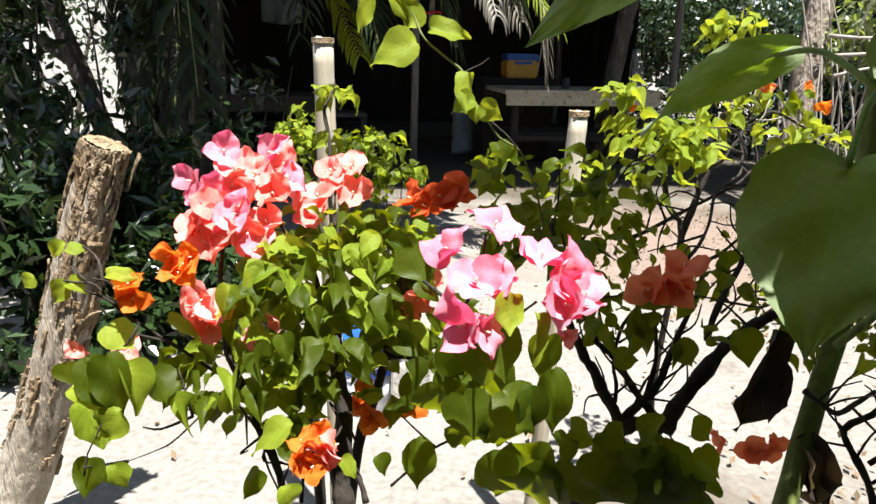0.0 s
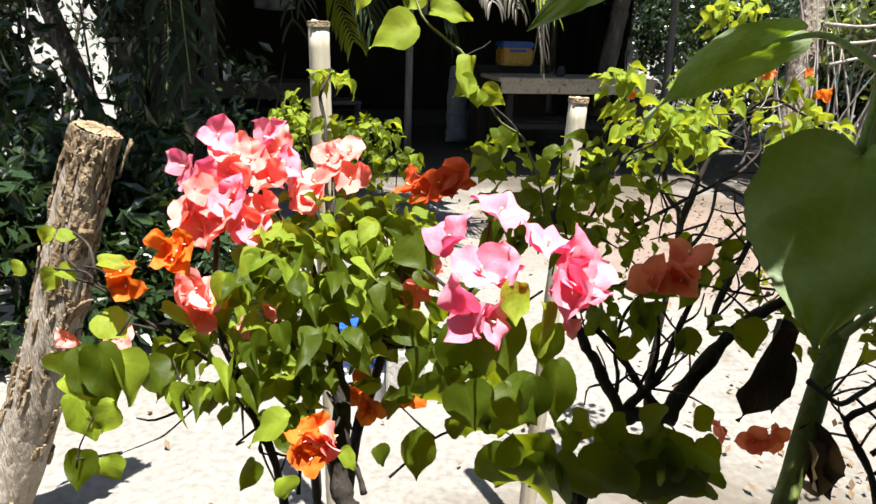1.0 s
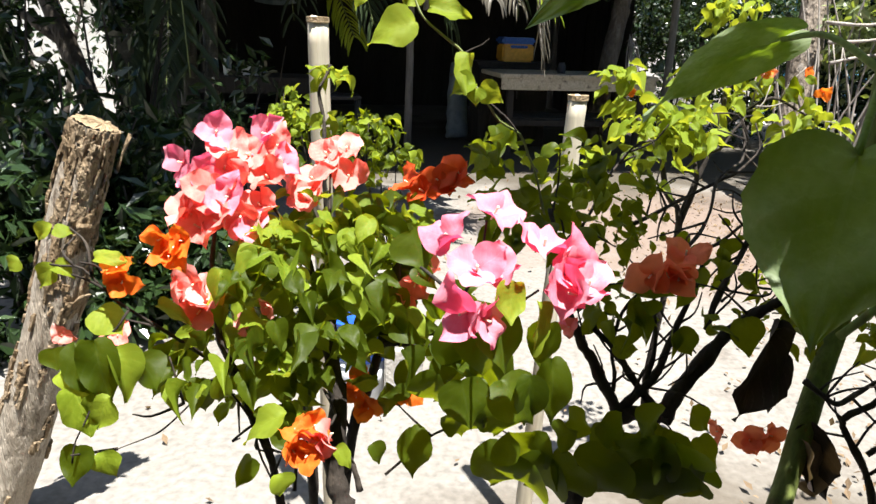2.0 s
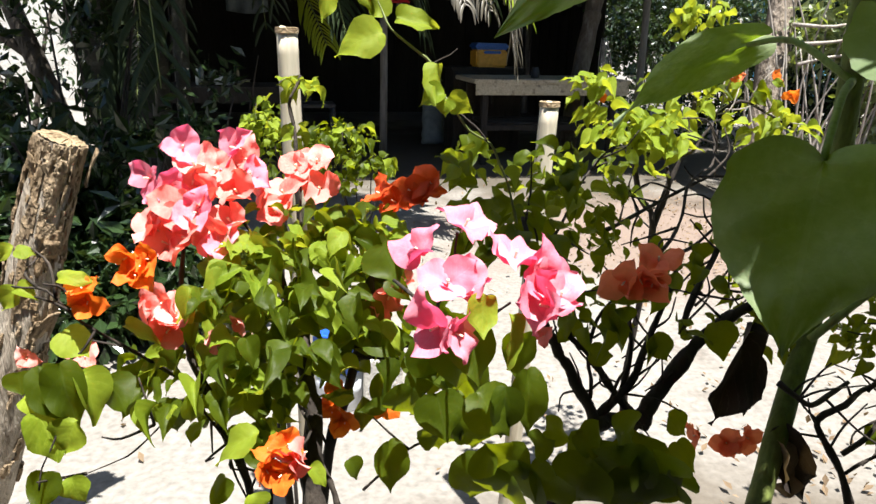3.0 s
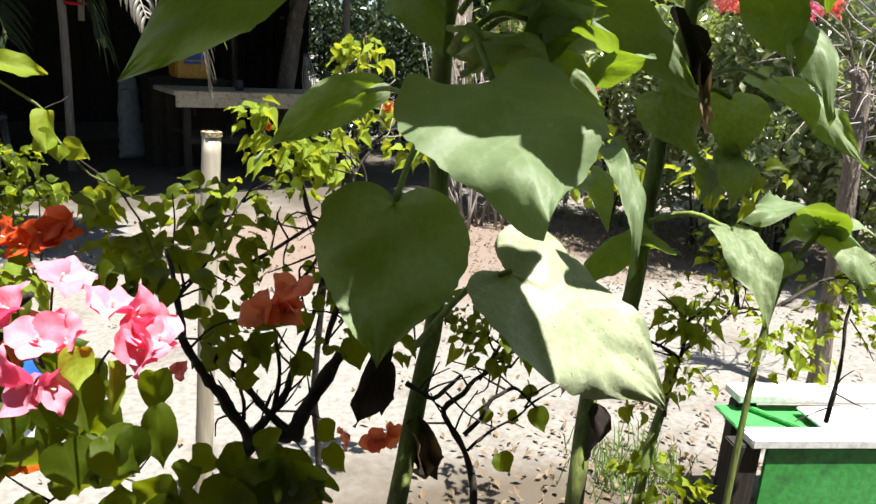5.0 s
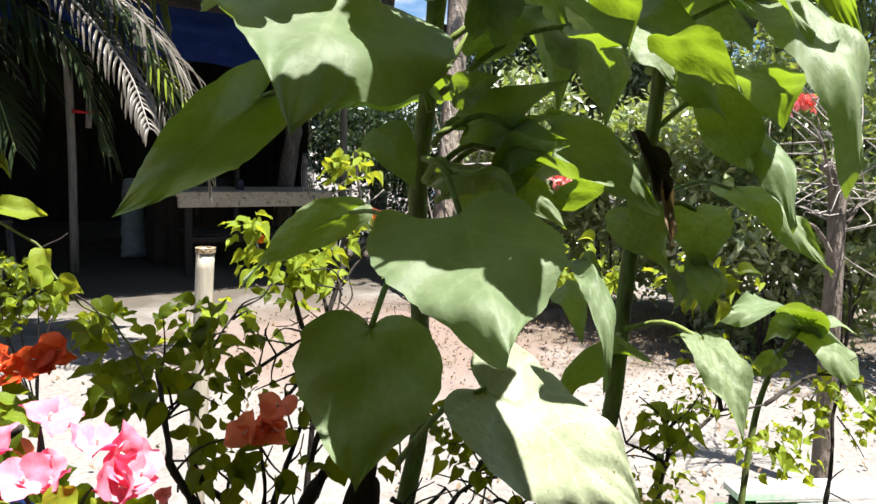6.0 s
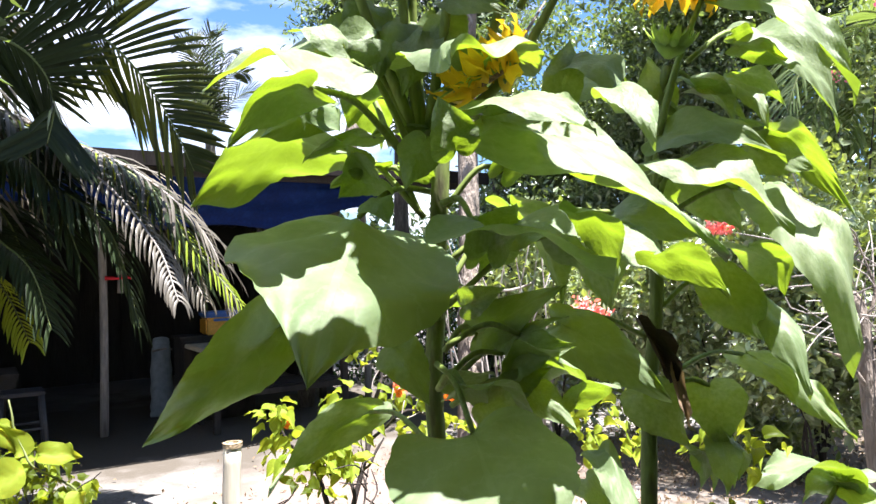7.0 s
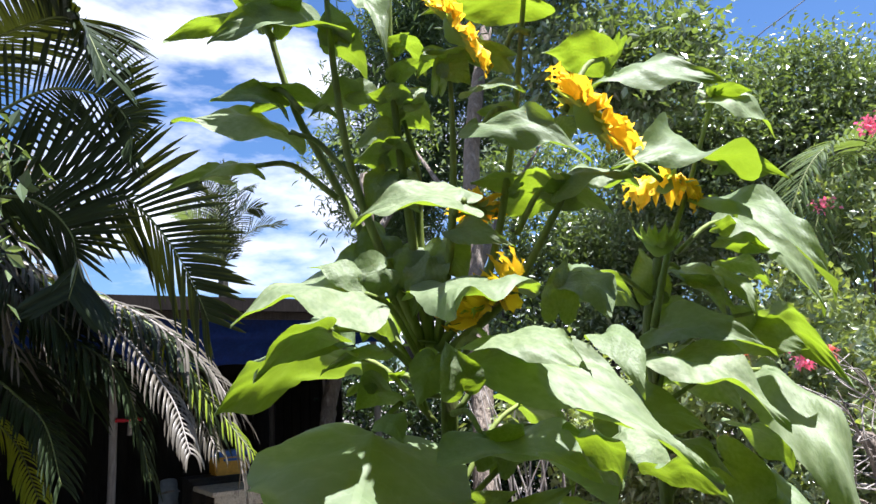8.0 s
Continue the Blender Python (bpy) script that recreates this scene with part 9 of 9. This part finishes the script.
# Canopy added above the view only to throw dappled shade on the ground.
tree("tree", (7.959, 2.568, 0), [(7.959, 2.568, 0), (7.859, 2.568, 2.2), (7.459, 2.668, 4.814)], [[(7.459, 2.668, 4.814), (4.798, 3.568, 5.614)], [(7.459, 2.668, 4.814), (5.327, 3.373, 5.614)], [(7.459, 2.668, 4.814), (5.975, 3.171, 5.614)], [(7.459, 2.668, 4.814), (6.333, 2.830, 5.614)], [(7.459, 2.668, 4.814), (4.707, 2.686, 5.614)], [(7.459, 2.668, 4.814), (5.185, 2.393, 5.614)], [(7.459, 2.668, 4.814), (5.228, 1.947, 5.614)], [(7.459, 2.668, 4.814), (4.346, 2.847, 5.614)], [(7.459, 2.668, 4.814), (6.335, 3.896, 5.614)]], [((4.798, 3.568, 5.614), (0.5, 0.4, 0.2), 7, 0.13), ((5.327, 3.373, 5.614), (0.5, 0.4, 0.2), 7, 0.13), ((5.975, 3.171, 5.614), (0.5, 0.4, 0.2), 7, 0.13), ((6.333, 2.830, 5.614), (0.5, 0.4, 0.2), 7, 0.13), ((4.707, 2.686, 5.614), (0.5, 0.4, 0.2), 7, 0.13), ((5.185, 2.393, 5.614), (0.5, 0.4, 0.2), 7, 0.13), ((5.228, 1.947, 5.614), (0.5, 0.4, 0.2), 7, 0.13), ((4.346, 2.847, 5.614), (0.5, 0.4, 0.2), 7, 0.13), ((6.335, 3.896, 5.614), (0.5, 0.4, 0.2), 7, 0.13)], 40, 0.12, 0.45, LEAF_TREE, BARK_DARK, "unseen tall tree added to dapple the right-hand yard", 132, 0.16, 0.06)
palm = thing("palm_tree", (-1.86, 5.318, 0), "slender palm with drooping green and dry fronds", "palm")
stick("trunk", [(-1.769, 5.189, -0.05), (-1.766, 5.301, 1.175), (-1.764, 5.254, 2.414), (-1.86, 5.318, 3.232)], 0.05, 0.045, PALM_TRUNK, palm, "ringed grey-green palm trunk", 12, 6, 0.03)
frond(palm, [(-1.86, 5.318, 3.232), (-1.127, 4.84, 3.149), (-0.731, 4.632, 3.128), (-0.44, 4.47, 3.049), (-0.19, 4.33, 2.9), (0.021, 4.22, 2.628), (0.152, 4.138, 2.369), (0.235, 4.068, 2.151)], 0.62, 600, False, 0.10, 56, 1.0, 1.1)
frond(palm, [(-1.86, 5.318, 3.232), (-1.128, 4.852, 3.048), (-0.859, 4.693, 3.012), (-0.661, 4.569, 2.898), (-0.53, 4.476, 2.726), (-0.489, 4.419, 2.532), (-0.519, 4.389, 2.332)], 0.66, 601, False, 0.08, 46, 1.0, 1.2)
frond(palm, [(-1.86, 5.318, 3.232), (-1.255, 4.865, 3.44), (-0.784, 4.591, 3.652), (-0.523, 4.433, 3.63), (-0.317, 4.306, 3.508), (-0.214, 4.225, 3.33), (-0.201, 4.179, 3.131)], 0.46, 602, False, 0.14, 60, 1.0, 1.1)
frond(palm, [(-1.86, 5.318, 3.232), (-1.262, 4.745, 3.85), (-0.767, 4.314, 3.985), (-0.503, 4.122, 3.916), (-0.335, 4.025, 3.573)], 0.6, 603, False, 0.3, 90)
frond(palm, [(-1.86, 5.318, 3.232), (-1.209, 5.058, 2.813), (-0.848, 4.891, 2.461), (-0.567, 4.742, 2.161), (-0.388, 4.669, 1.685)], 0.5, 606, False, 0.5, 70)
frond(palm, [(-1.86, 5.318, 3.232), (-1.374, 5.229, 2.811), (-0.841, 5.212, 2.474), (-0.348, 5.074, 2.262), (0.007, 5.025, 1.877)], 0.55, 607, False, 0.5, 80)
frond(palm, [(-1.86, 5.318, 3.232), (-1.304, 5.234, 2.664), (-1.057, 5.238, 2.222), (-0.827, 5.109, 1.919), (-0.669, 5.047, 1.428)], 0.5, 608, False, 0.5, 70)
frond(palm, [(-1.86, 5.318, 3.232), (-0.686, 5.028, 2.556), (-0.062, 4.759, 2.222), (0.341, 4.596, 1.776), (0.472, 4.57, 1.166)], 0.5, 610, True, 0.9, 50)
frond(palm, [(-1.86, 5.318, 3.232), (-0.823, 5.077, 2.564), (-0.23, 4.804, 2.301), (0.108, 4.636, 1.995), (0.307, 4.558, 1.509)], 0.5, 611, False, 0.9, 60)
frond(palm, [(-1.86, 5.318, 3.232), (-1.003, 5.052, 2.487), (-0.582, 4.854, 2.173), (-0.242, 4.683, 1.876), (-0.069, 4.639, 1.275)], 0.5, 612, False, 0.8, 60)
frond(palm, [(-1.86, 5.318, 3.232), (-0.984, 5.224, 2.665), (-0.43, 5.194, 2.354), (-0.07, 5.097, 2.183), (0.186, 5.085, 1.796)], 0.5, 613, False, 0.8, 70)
frond(palm, [(-1.86, 5.318, 3.232), (-1.657, 5.279, 2.147), (-1.174, 5.094, 1.825), (-0.874, 5.022, 1.552), (-0.683, 4.821, 1.208)], 0.34, 615, "sunlit", 0.9, 50)
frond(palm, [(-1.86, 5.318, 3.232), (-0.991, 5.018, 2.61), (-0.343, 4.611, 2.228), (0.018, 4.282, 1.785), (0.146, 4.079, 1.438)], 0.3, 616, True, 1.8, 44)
frond(palm, [(-1.86, 5.318, 3.232), (-0.874, 5.136, 2.644), (-0.227, 4.847, 2.31), (0.211, 4.496, 1.785), (0.496, 4.285, 1.394)], 0.28, 617, "sunlit", 1.0, 40)
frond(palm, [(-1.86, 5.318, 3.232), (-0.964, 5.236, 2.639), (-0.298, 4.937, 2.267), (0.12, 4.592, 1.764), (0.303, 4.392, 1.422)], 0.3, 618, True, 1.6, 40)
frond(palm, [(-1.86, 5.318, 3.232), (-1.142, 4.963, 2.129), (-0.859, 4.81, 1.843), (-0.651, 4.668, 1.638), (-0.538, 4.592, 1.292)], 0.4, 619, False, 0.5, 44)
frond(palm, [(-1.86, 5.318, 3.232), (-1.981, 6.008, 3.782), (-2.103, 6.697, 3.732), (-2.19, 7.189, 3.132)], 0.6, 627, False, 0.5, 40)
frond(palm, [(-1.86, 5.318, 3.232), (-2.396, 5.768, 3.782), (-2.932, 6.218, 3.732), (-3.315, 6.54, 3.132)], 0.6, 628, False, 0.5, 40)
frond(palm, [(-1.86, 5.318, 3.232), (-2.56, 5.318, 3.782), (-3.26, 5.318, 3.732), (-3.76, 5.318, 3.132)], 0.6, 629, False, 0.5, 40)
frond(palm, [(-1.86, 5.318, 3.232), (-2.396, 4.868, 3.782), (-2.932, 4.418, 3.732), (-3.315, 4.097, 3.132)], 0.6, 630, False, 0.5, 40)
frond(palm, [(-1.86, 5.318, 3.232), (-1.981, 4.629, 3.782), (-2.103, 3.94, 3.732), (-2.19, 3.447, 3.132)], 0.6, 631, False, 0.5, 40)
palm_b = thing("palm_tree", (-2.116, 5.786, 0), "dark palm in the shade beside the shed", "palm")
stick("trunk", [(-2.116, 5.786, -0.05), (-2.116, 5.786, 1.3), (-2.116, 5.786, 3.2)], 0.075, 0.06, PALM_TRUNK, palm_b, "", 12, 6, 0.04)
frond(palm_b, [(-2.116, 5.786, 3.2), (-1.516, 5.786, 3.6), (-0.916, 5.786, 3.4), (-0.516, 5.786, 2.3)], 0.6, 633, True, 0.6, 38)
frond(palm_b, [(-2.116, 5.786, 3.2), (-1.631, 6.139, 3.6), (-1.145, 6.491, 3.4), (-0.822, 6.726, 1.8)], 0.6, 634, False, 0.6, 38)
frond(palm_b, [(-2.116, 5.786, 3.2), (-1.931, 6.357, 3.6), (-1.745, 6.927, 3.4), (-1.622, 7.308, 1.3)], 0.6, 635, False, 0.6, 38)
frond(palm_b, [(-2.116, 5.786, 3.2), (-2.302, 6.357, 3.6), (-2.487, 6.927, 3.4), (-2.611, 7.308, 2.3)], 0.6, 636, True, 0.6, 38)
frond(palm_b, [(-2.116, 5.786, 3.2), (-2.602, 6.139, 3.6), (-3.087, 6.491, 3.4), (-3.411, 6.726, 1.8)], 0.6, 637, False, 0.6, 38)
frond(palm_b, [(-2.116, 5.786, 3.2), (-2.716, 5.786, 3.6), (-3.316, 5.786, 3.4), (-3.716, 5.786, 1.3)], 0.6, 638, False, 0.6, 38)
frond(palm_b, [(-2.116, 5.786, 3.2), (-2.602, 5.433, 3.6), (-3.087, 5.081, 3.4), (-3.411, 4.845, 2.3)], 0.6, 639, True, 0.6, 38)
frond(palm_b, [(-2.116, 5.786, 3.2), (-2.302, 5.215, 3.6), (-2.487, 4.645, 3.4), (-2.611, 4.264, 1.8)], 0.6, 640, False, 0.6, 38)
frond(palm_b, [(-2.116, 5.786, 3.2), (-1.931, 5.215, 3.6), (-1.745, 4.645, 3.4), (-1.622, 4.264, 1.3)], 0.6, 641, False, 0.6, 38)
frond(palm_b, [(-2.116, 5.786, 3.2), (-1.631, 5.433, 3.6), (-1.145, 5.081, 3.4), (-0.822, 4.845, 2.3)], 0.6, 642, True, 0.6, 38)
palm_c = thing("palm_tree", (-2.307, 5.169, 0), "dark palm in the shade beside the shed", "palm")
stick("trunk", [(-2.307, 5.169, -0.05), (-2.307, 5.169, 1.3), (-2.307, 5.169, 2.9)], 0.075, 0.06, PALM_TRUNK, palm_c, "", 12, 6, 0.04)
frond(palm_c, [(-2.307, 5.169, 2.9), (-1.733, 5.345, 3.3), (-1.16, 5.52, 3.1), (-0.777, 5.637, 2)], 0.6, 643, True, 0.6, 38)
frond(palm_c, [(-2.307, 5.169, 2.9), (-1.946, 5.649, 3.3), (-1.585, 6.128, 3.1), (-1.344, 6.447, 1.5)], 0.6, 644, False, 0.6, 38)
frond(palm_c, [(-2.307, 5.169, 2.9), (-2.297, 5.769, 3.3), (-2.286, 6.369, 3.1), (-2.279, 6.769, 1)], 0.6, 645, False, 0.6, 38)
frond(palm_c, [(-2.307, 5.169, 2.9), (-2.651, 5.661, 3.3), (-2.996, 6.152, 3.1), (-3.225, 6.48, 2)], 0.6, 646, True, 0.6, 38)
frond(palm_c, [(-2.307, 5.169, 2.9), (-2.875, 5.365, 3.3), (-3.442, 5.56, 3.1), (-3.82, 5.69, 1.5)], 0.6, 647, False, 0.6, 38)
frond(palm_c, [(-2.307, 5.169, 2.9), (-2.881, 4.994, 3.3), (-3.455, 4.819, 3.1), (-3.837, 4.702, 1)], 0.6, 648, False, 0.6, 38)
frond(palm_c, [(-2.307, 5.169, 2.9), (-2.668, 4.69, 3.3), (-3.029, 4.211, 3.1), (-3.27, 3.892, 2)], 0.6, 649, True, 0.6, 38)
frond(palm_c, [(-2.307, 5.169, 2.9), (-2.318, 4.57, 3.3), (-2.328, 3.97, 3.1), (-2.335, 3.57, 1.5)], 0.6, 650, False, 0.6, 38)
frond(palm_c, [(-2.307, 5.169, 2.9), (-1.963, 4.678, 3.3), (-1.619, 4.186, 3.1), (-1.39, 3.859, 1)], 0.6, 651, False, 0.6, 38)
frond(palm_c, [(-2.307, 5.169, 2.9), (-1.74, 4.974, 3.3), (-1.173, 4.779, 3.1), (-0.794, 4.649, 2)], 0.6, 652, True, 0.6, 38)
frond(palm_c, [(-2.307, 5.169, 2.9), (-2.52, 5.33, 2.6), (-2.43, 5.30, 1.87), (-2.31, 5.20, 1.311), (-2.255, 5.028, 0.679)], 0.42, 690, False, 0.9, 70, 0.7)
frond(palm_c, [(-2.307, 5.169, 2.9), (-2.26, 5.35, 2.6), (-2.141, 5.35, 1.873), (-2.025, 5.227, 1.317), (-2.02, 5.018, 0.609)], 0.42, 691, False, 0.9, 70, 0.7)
far_palm = thing("palm_tree", (0.8, 13.22, 0), "distant palm above the shed roof", "palm")
stick("trunk", [(0.8, 13.22, -0.05), (0.86, 13.22, 2), (0.8, 13.22, 4.15)], 0.12, 0.09, PALM_TRUNK, far_palm, "", 10, 6, 0.04)
for far_k in range(15):
    far_a, far_up = far_k * 2.4, 1.95 - 0.085 * far_k
    far_out = 0.22 + 0.055 * far_k
    far_c, far_s = math.cos(far_a), math.sin(far_a)
    frond(far_palm, [(0.8, 13.22, 4.15), (0.8 + 0.25 * far_out * far_c, 13.22 + 0.25 * far_out * far_s, 4.15 + 0.5 * far_up), (0.8 + 0.65 * far_out * far_c, 13.22 + 0.65 * far_out * far_s, 4.15 + 0.92 * far_up), (0.8 + 1.15 * far_out * far_c, 13.22 + 1.15 * far_out * far_s, 4.15 + far_up)], 0.42, 653 + far_k, "green" if far_k % 3 == 0 else False, 0.25, 34, 0.8, far_k * 0.5)
make_cloth((-2.623, 9.593, 2.013), (-2.101, 9.608, 2.011), 0.5)
overhead_cable = thing("cable", (6.848, 7.054, 4.902), "thin dark overhead cable against the sky", "cable")
stick("wire", [(6.848, 7.054, 4.902), (7.15, 6.716, 5.951), (7.918, 6.289, 6.604), (9.734, 5.305, 8.041)], 0.007, 0.007, IRON, overhead_cable, "", 6, 4)
twig_bundle = thing("twig_bundle", (1.789, 7.712, 0.861), "bundle of pale dry twigs leaning at the shed corner", "twigs")
stick("twig", [(1.71, 7.697, 0.82), (1.707, 7.787, 1.052), (1.743, 7.889, 1.287)], 0.007, 0.004, WOOD_PALE, twig_bundle, "", 5, 3, 0.1, 0)
stick("twig", [(1.725, 7.693, 0.804), (1.731, 7.788, 1.053), (1.749, 7.882, 1.265)], 0.007, 0.004, WOOD_PALE, twig_bundle, "", 5, 3, 0.1, 1)
stick("twig", [(1.741, 7.689, 0.788), (1.747, 7.788, 1.053), (1.755, 7.876, 1.242)], 0.007, 0.004, WOOD_PALE, twig_bundle, "", 5, 3, 0.1, 2)
stick("twig", [(1.755, 7.699, 0.821), (1.753, 7.789, 1.053), (1.761, 7.869, 1.22)], 0.007, 0.004, WOOD_PALE, twig_bundle, "", 5, 3, 0.1, 3)
stick("twig", [(1.77, 7.695, 0.805), (1.758, 7.789, 1.054), (1.764, 7.889, 1.287)], 0.007, 0.004, WOOD_PALE, twig_bundle, "", 5, 3, 0.1, 4)
stick("twig", [(1.786, 7.69, 0.789), (1.771, 7.789, 1.054), (1.77, 7.883, 1.265)], 0.007, 0.004, WOOD_PALE, twig_bundle, "", 5, 3, 0.1, 5)
stick("twig", [(1.8, 7.701, 0.822), (1.794, 7.79, 1.054), (1.776, 7.877, 1.243)], 0.007, 0.004, WOOD_PALE, twig_bundle, "", 5, 3, 0.1, 6)
stick("twig", [(1.816, 7.696, 0.806), (1.82, 7.791, 1.055), (1.782, 7.87, 1.221)], 0.007, 0.004, WOOD_PALE, twig_bundle, "", 5, 3, 0.1, 7)
stick("twig", [(1.831, 7.692, 0.79), (1.839, 7.792, 1.055), (1.785, 7.89, 1.288)], 0.007, 0.004, WOOD_PALE, twig_bundle, "", 5, 3, 0.1, 8)

# dry brushwood heaped behind the grey trunk
brushwood = thing("brushwood", (2.68, 5.28, 0), "heap of pale dry crossing branches behind the trunk", "branches")
brush_rng = random.Random(77)
for brush_k in range(22):
    foot = Vector((2.68 + brush_rng.uniform(-0.2, 0.3), 5.25 + brush_rng.uniform(-0.15, 0.2), -0.02))
    lean = Vector((brush_rng.uniform(-0.55, 0.55), brush_rng.uniform(-0.2, 0.3), brush_rng.uniform(1.2, 2.1)))
    bow = Vector((brush_rng.uniform(-0.12, 0.12), brush_rng.uniform(-0.1, 0.1), 0))
    stick("dry_branch", [foot, foot + lean * 0.5 + bow, foot + lean], 0.012, 0.004, WOOD_PALE, brushwood, "", 5, 4, 0.08, brush_k)
for brush_k in range(3):
    stick("dry_branch", [(2.45, 5.12 + 0.08 * brush_k, 1.15 + 0.13 * brush_k), (2.7, 5.2, 1.2 + 0.1 * brush_k), (2.95, 5.25, 1.22 + 0.12 * brush_k)], 0.014, 0.008, WOOD_PALE, brushwood, "", 5, 3, 0.08, 40 + brush_k)

# far woods that close the yard
far_woods = thing("far_woods", (4, 20, 0), "dense dark woods closing the yard", "woods", kind="stuff")
wood_balls = []
for wood_k in range(46):
    wood_a = radians(-35 + wood_k * 5.2)
    wood_r = 19 + 3 * math.sin(wood_k * 2.3)
    if abs(math.degrees(wood_a) - 122) > 12:
        wood_balls.append(((wood_r * math.cos(wood_a), wood_r * math.sin(wood_a), 1.6), (1.6, 1.6, 1.6 + 0.5 * math.sin(wood_k * 1.7)), 16, 0.5))
stuff_leaves("foliage", clumps(np.random.default_rng(200), wood_balls, 60), 0.3, 0.5, LEAF_GLOSS_SHADE, far_woods, 201)
wall_tree = thing("tree", (-4.6, 8.2, 0), "thin half-bare tree before the whitewashed wall", "tree")
stick("limb", [(-4.418, 7.961, 0), (-4.418, 7.961, -0.152), (-4.903, 8.304, 1.053), (-5.134, 8.655, 2.264)], 0.05, 0.012, BARK_DARK, wall_tree, "", 7, 4, 0.1, 0)
stick("limb", [(-4.418, 7.961, 0), (-4.418, 7.961, -0.152), (-4.329, 8.288, 0.945), (-4.113, 8.62, 2.045)], 0.05, 0.012, BARK_DARK, wall_tree, "", 7, 4, 0.1, 1)
stick("limb", [(-4.625, 8.098, 0.33), (-5.017, 8.191, 0.686), (-5.465, 8.211, 0.797)], 0.025, 0.006, BARK_DARK, wall_tree, "", 6, 4, 0.1, 2)
stick("limb", [(-4.35, 8.198, 0.641), (-4.595, 8.387, 1.304), (-4.554, 8.586, 1.974)], 0.025, 0.006, BARK_DARK, wall_tree, "", 6, 4, 0.1, 3)
stick("limb", [(-4.768, 8.236, 0.813), (-5.228, 8.364, 1.289), (-5.49, 8.426, 1.526)], 0.025, 0.006, BARK_DARK, wall_tree, "", 6, 4, 0.1, 4)
stuff_leaves("foliage", clumps(np.random.default_rng(300), [((-4.711, 8.292, 0.997), (0.82, 0.82, 0.82), 40, 0.13), ((-4.924, 8.483, 1.661), (0.95, 0.51, 0.51), 30, 0.13)], 14), 0.11, 0.45, LEAF_GLOSS_SHADE, wall_tree, 300)

# palm behind the hedge
side_palm = thing("palm_tree", (7.063, 4.789, 0), "green palm with drooping fronds behind the hedge", "palm")
stick("trunk", [(7.063, 4.789, -0.05), (7.113, 4.789, 1.6), (7.063, 4.789, 3.739)], 0.09, 0.07, PALM_TRUNK, side_palm, "", 10, 6, 0.04)
frond(side_palm, [(7.063, 4.789, 3.739), (6.514, 4.779, 3.848), (6.118, 4.833, 3.559), (5.749, 4.888, 2.91), (5.665, 4.943, 2.233)], 0.6, 671, "green", 0.4, 60)
frond(side_palm, [(7.063, 4.789, 3.739), (6.613, 4.748, 3.684), (6.313, 4.766, 3.34), (6.039, 4.785, 2.692), (5.98, 4.829, 2.067)], 0.6, 672, "green", 0.4, 60)
frond(side_palm, [(7.063, 4.789, 3.739), (6.559, 4.864, 3.993), (6.06, 4.953, 3.809), (5.665, 5.017, 3.202), (5.556, 5.08, 2.568)], 0.6, 673, "green", 0.4, 60)
frond(side_palm, [(7.063, 4.789, 3.739), (7.062, 4.693, 3.431), (6.753, 4.717, 3.033), (6.497, 4.728, 2.432)], 0.6, 674, "green", 0.4, 60)
frond(side_palm, [(7.063, 4.789, 3.739), (7.374, 4.564, 3.749), (7.666, 4.359, 3.381), (7.741, 4.25, 2.605)], 0.6, 675, "green", 0.4, 60)
# Dark shrub added over shaded sand, standing in for that shade.
shrub("shrub", (-1.22, 3.06, 0), [[(-1.22, 3.06, 0), (-1.22, 3.06, 0.3)], [(-1.22, 3.06, 0), (-1.06, 3.10, 0.32)], [(-1.22, 3.06, 0), (-1.36, 3.02, 0.3)]], [((-1.30, 3.05, 0.27), (0.20, 0.17, 0.20), 26, 0.06), ((-1.10, 3.08, 0.24), (0.17, 0.15, 0.17), 22, 0.06), ((-1.45, 2.88, 0.20), (0.20, 0.15, 0.15), 20, 0.06)], 40, 0.10, 0.42, LEAF_GLOSS_SHADE, "glossy-leaved shrub with palm shade put into its dark leaves", 141, group="shaded shrubs")
# Second added shrub, likewise in place of shade on the sand.
shrub("shrub", (-1.482, 3.206, 0), [[(-1.482, 3.206, 0), (-1.482, 3.206, 0.234)], [(-1.482, 3.206, 0), (-1.332, 3.256, 0.334)], [(-1.482, 3.206, 0), (-1.632, 3.206, 0.284)]], [((-1.547, 3.203, 0.232), (0.15, 0.12, 0.12), 20, 0.05), ((-1.414, 3.259, 0.232), (0.14, 0.12, 0.12), 16, 0.05)], 36, 0.10, 0.42, LEAF_GLOSS_SHADE, "glossy-leaved shrub with palm shade put into its dark leaves", 140, group="shaded shrubs")
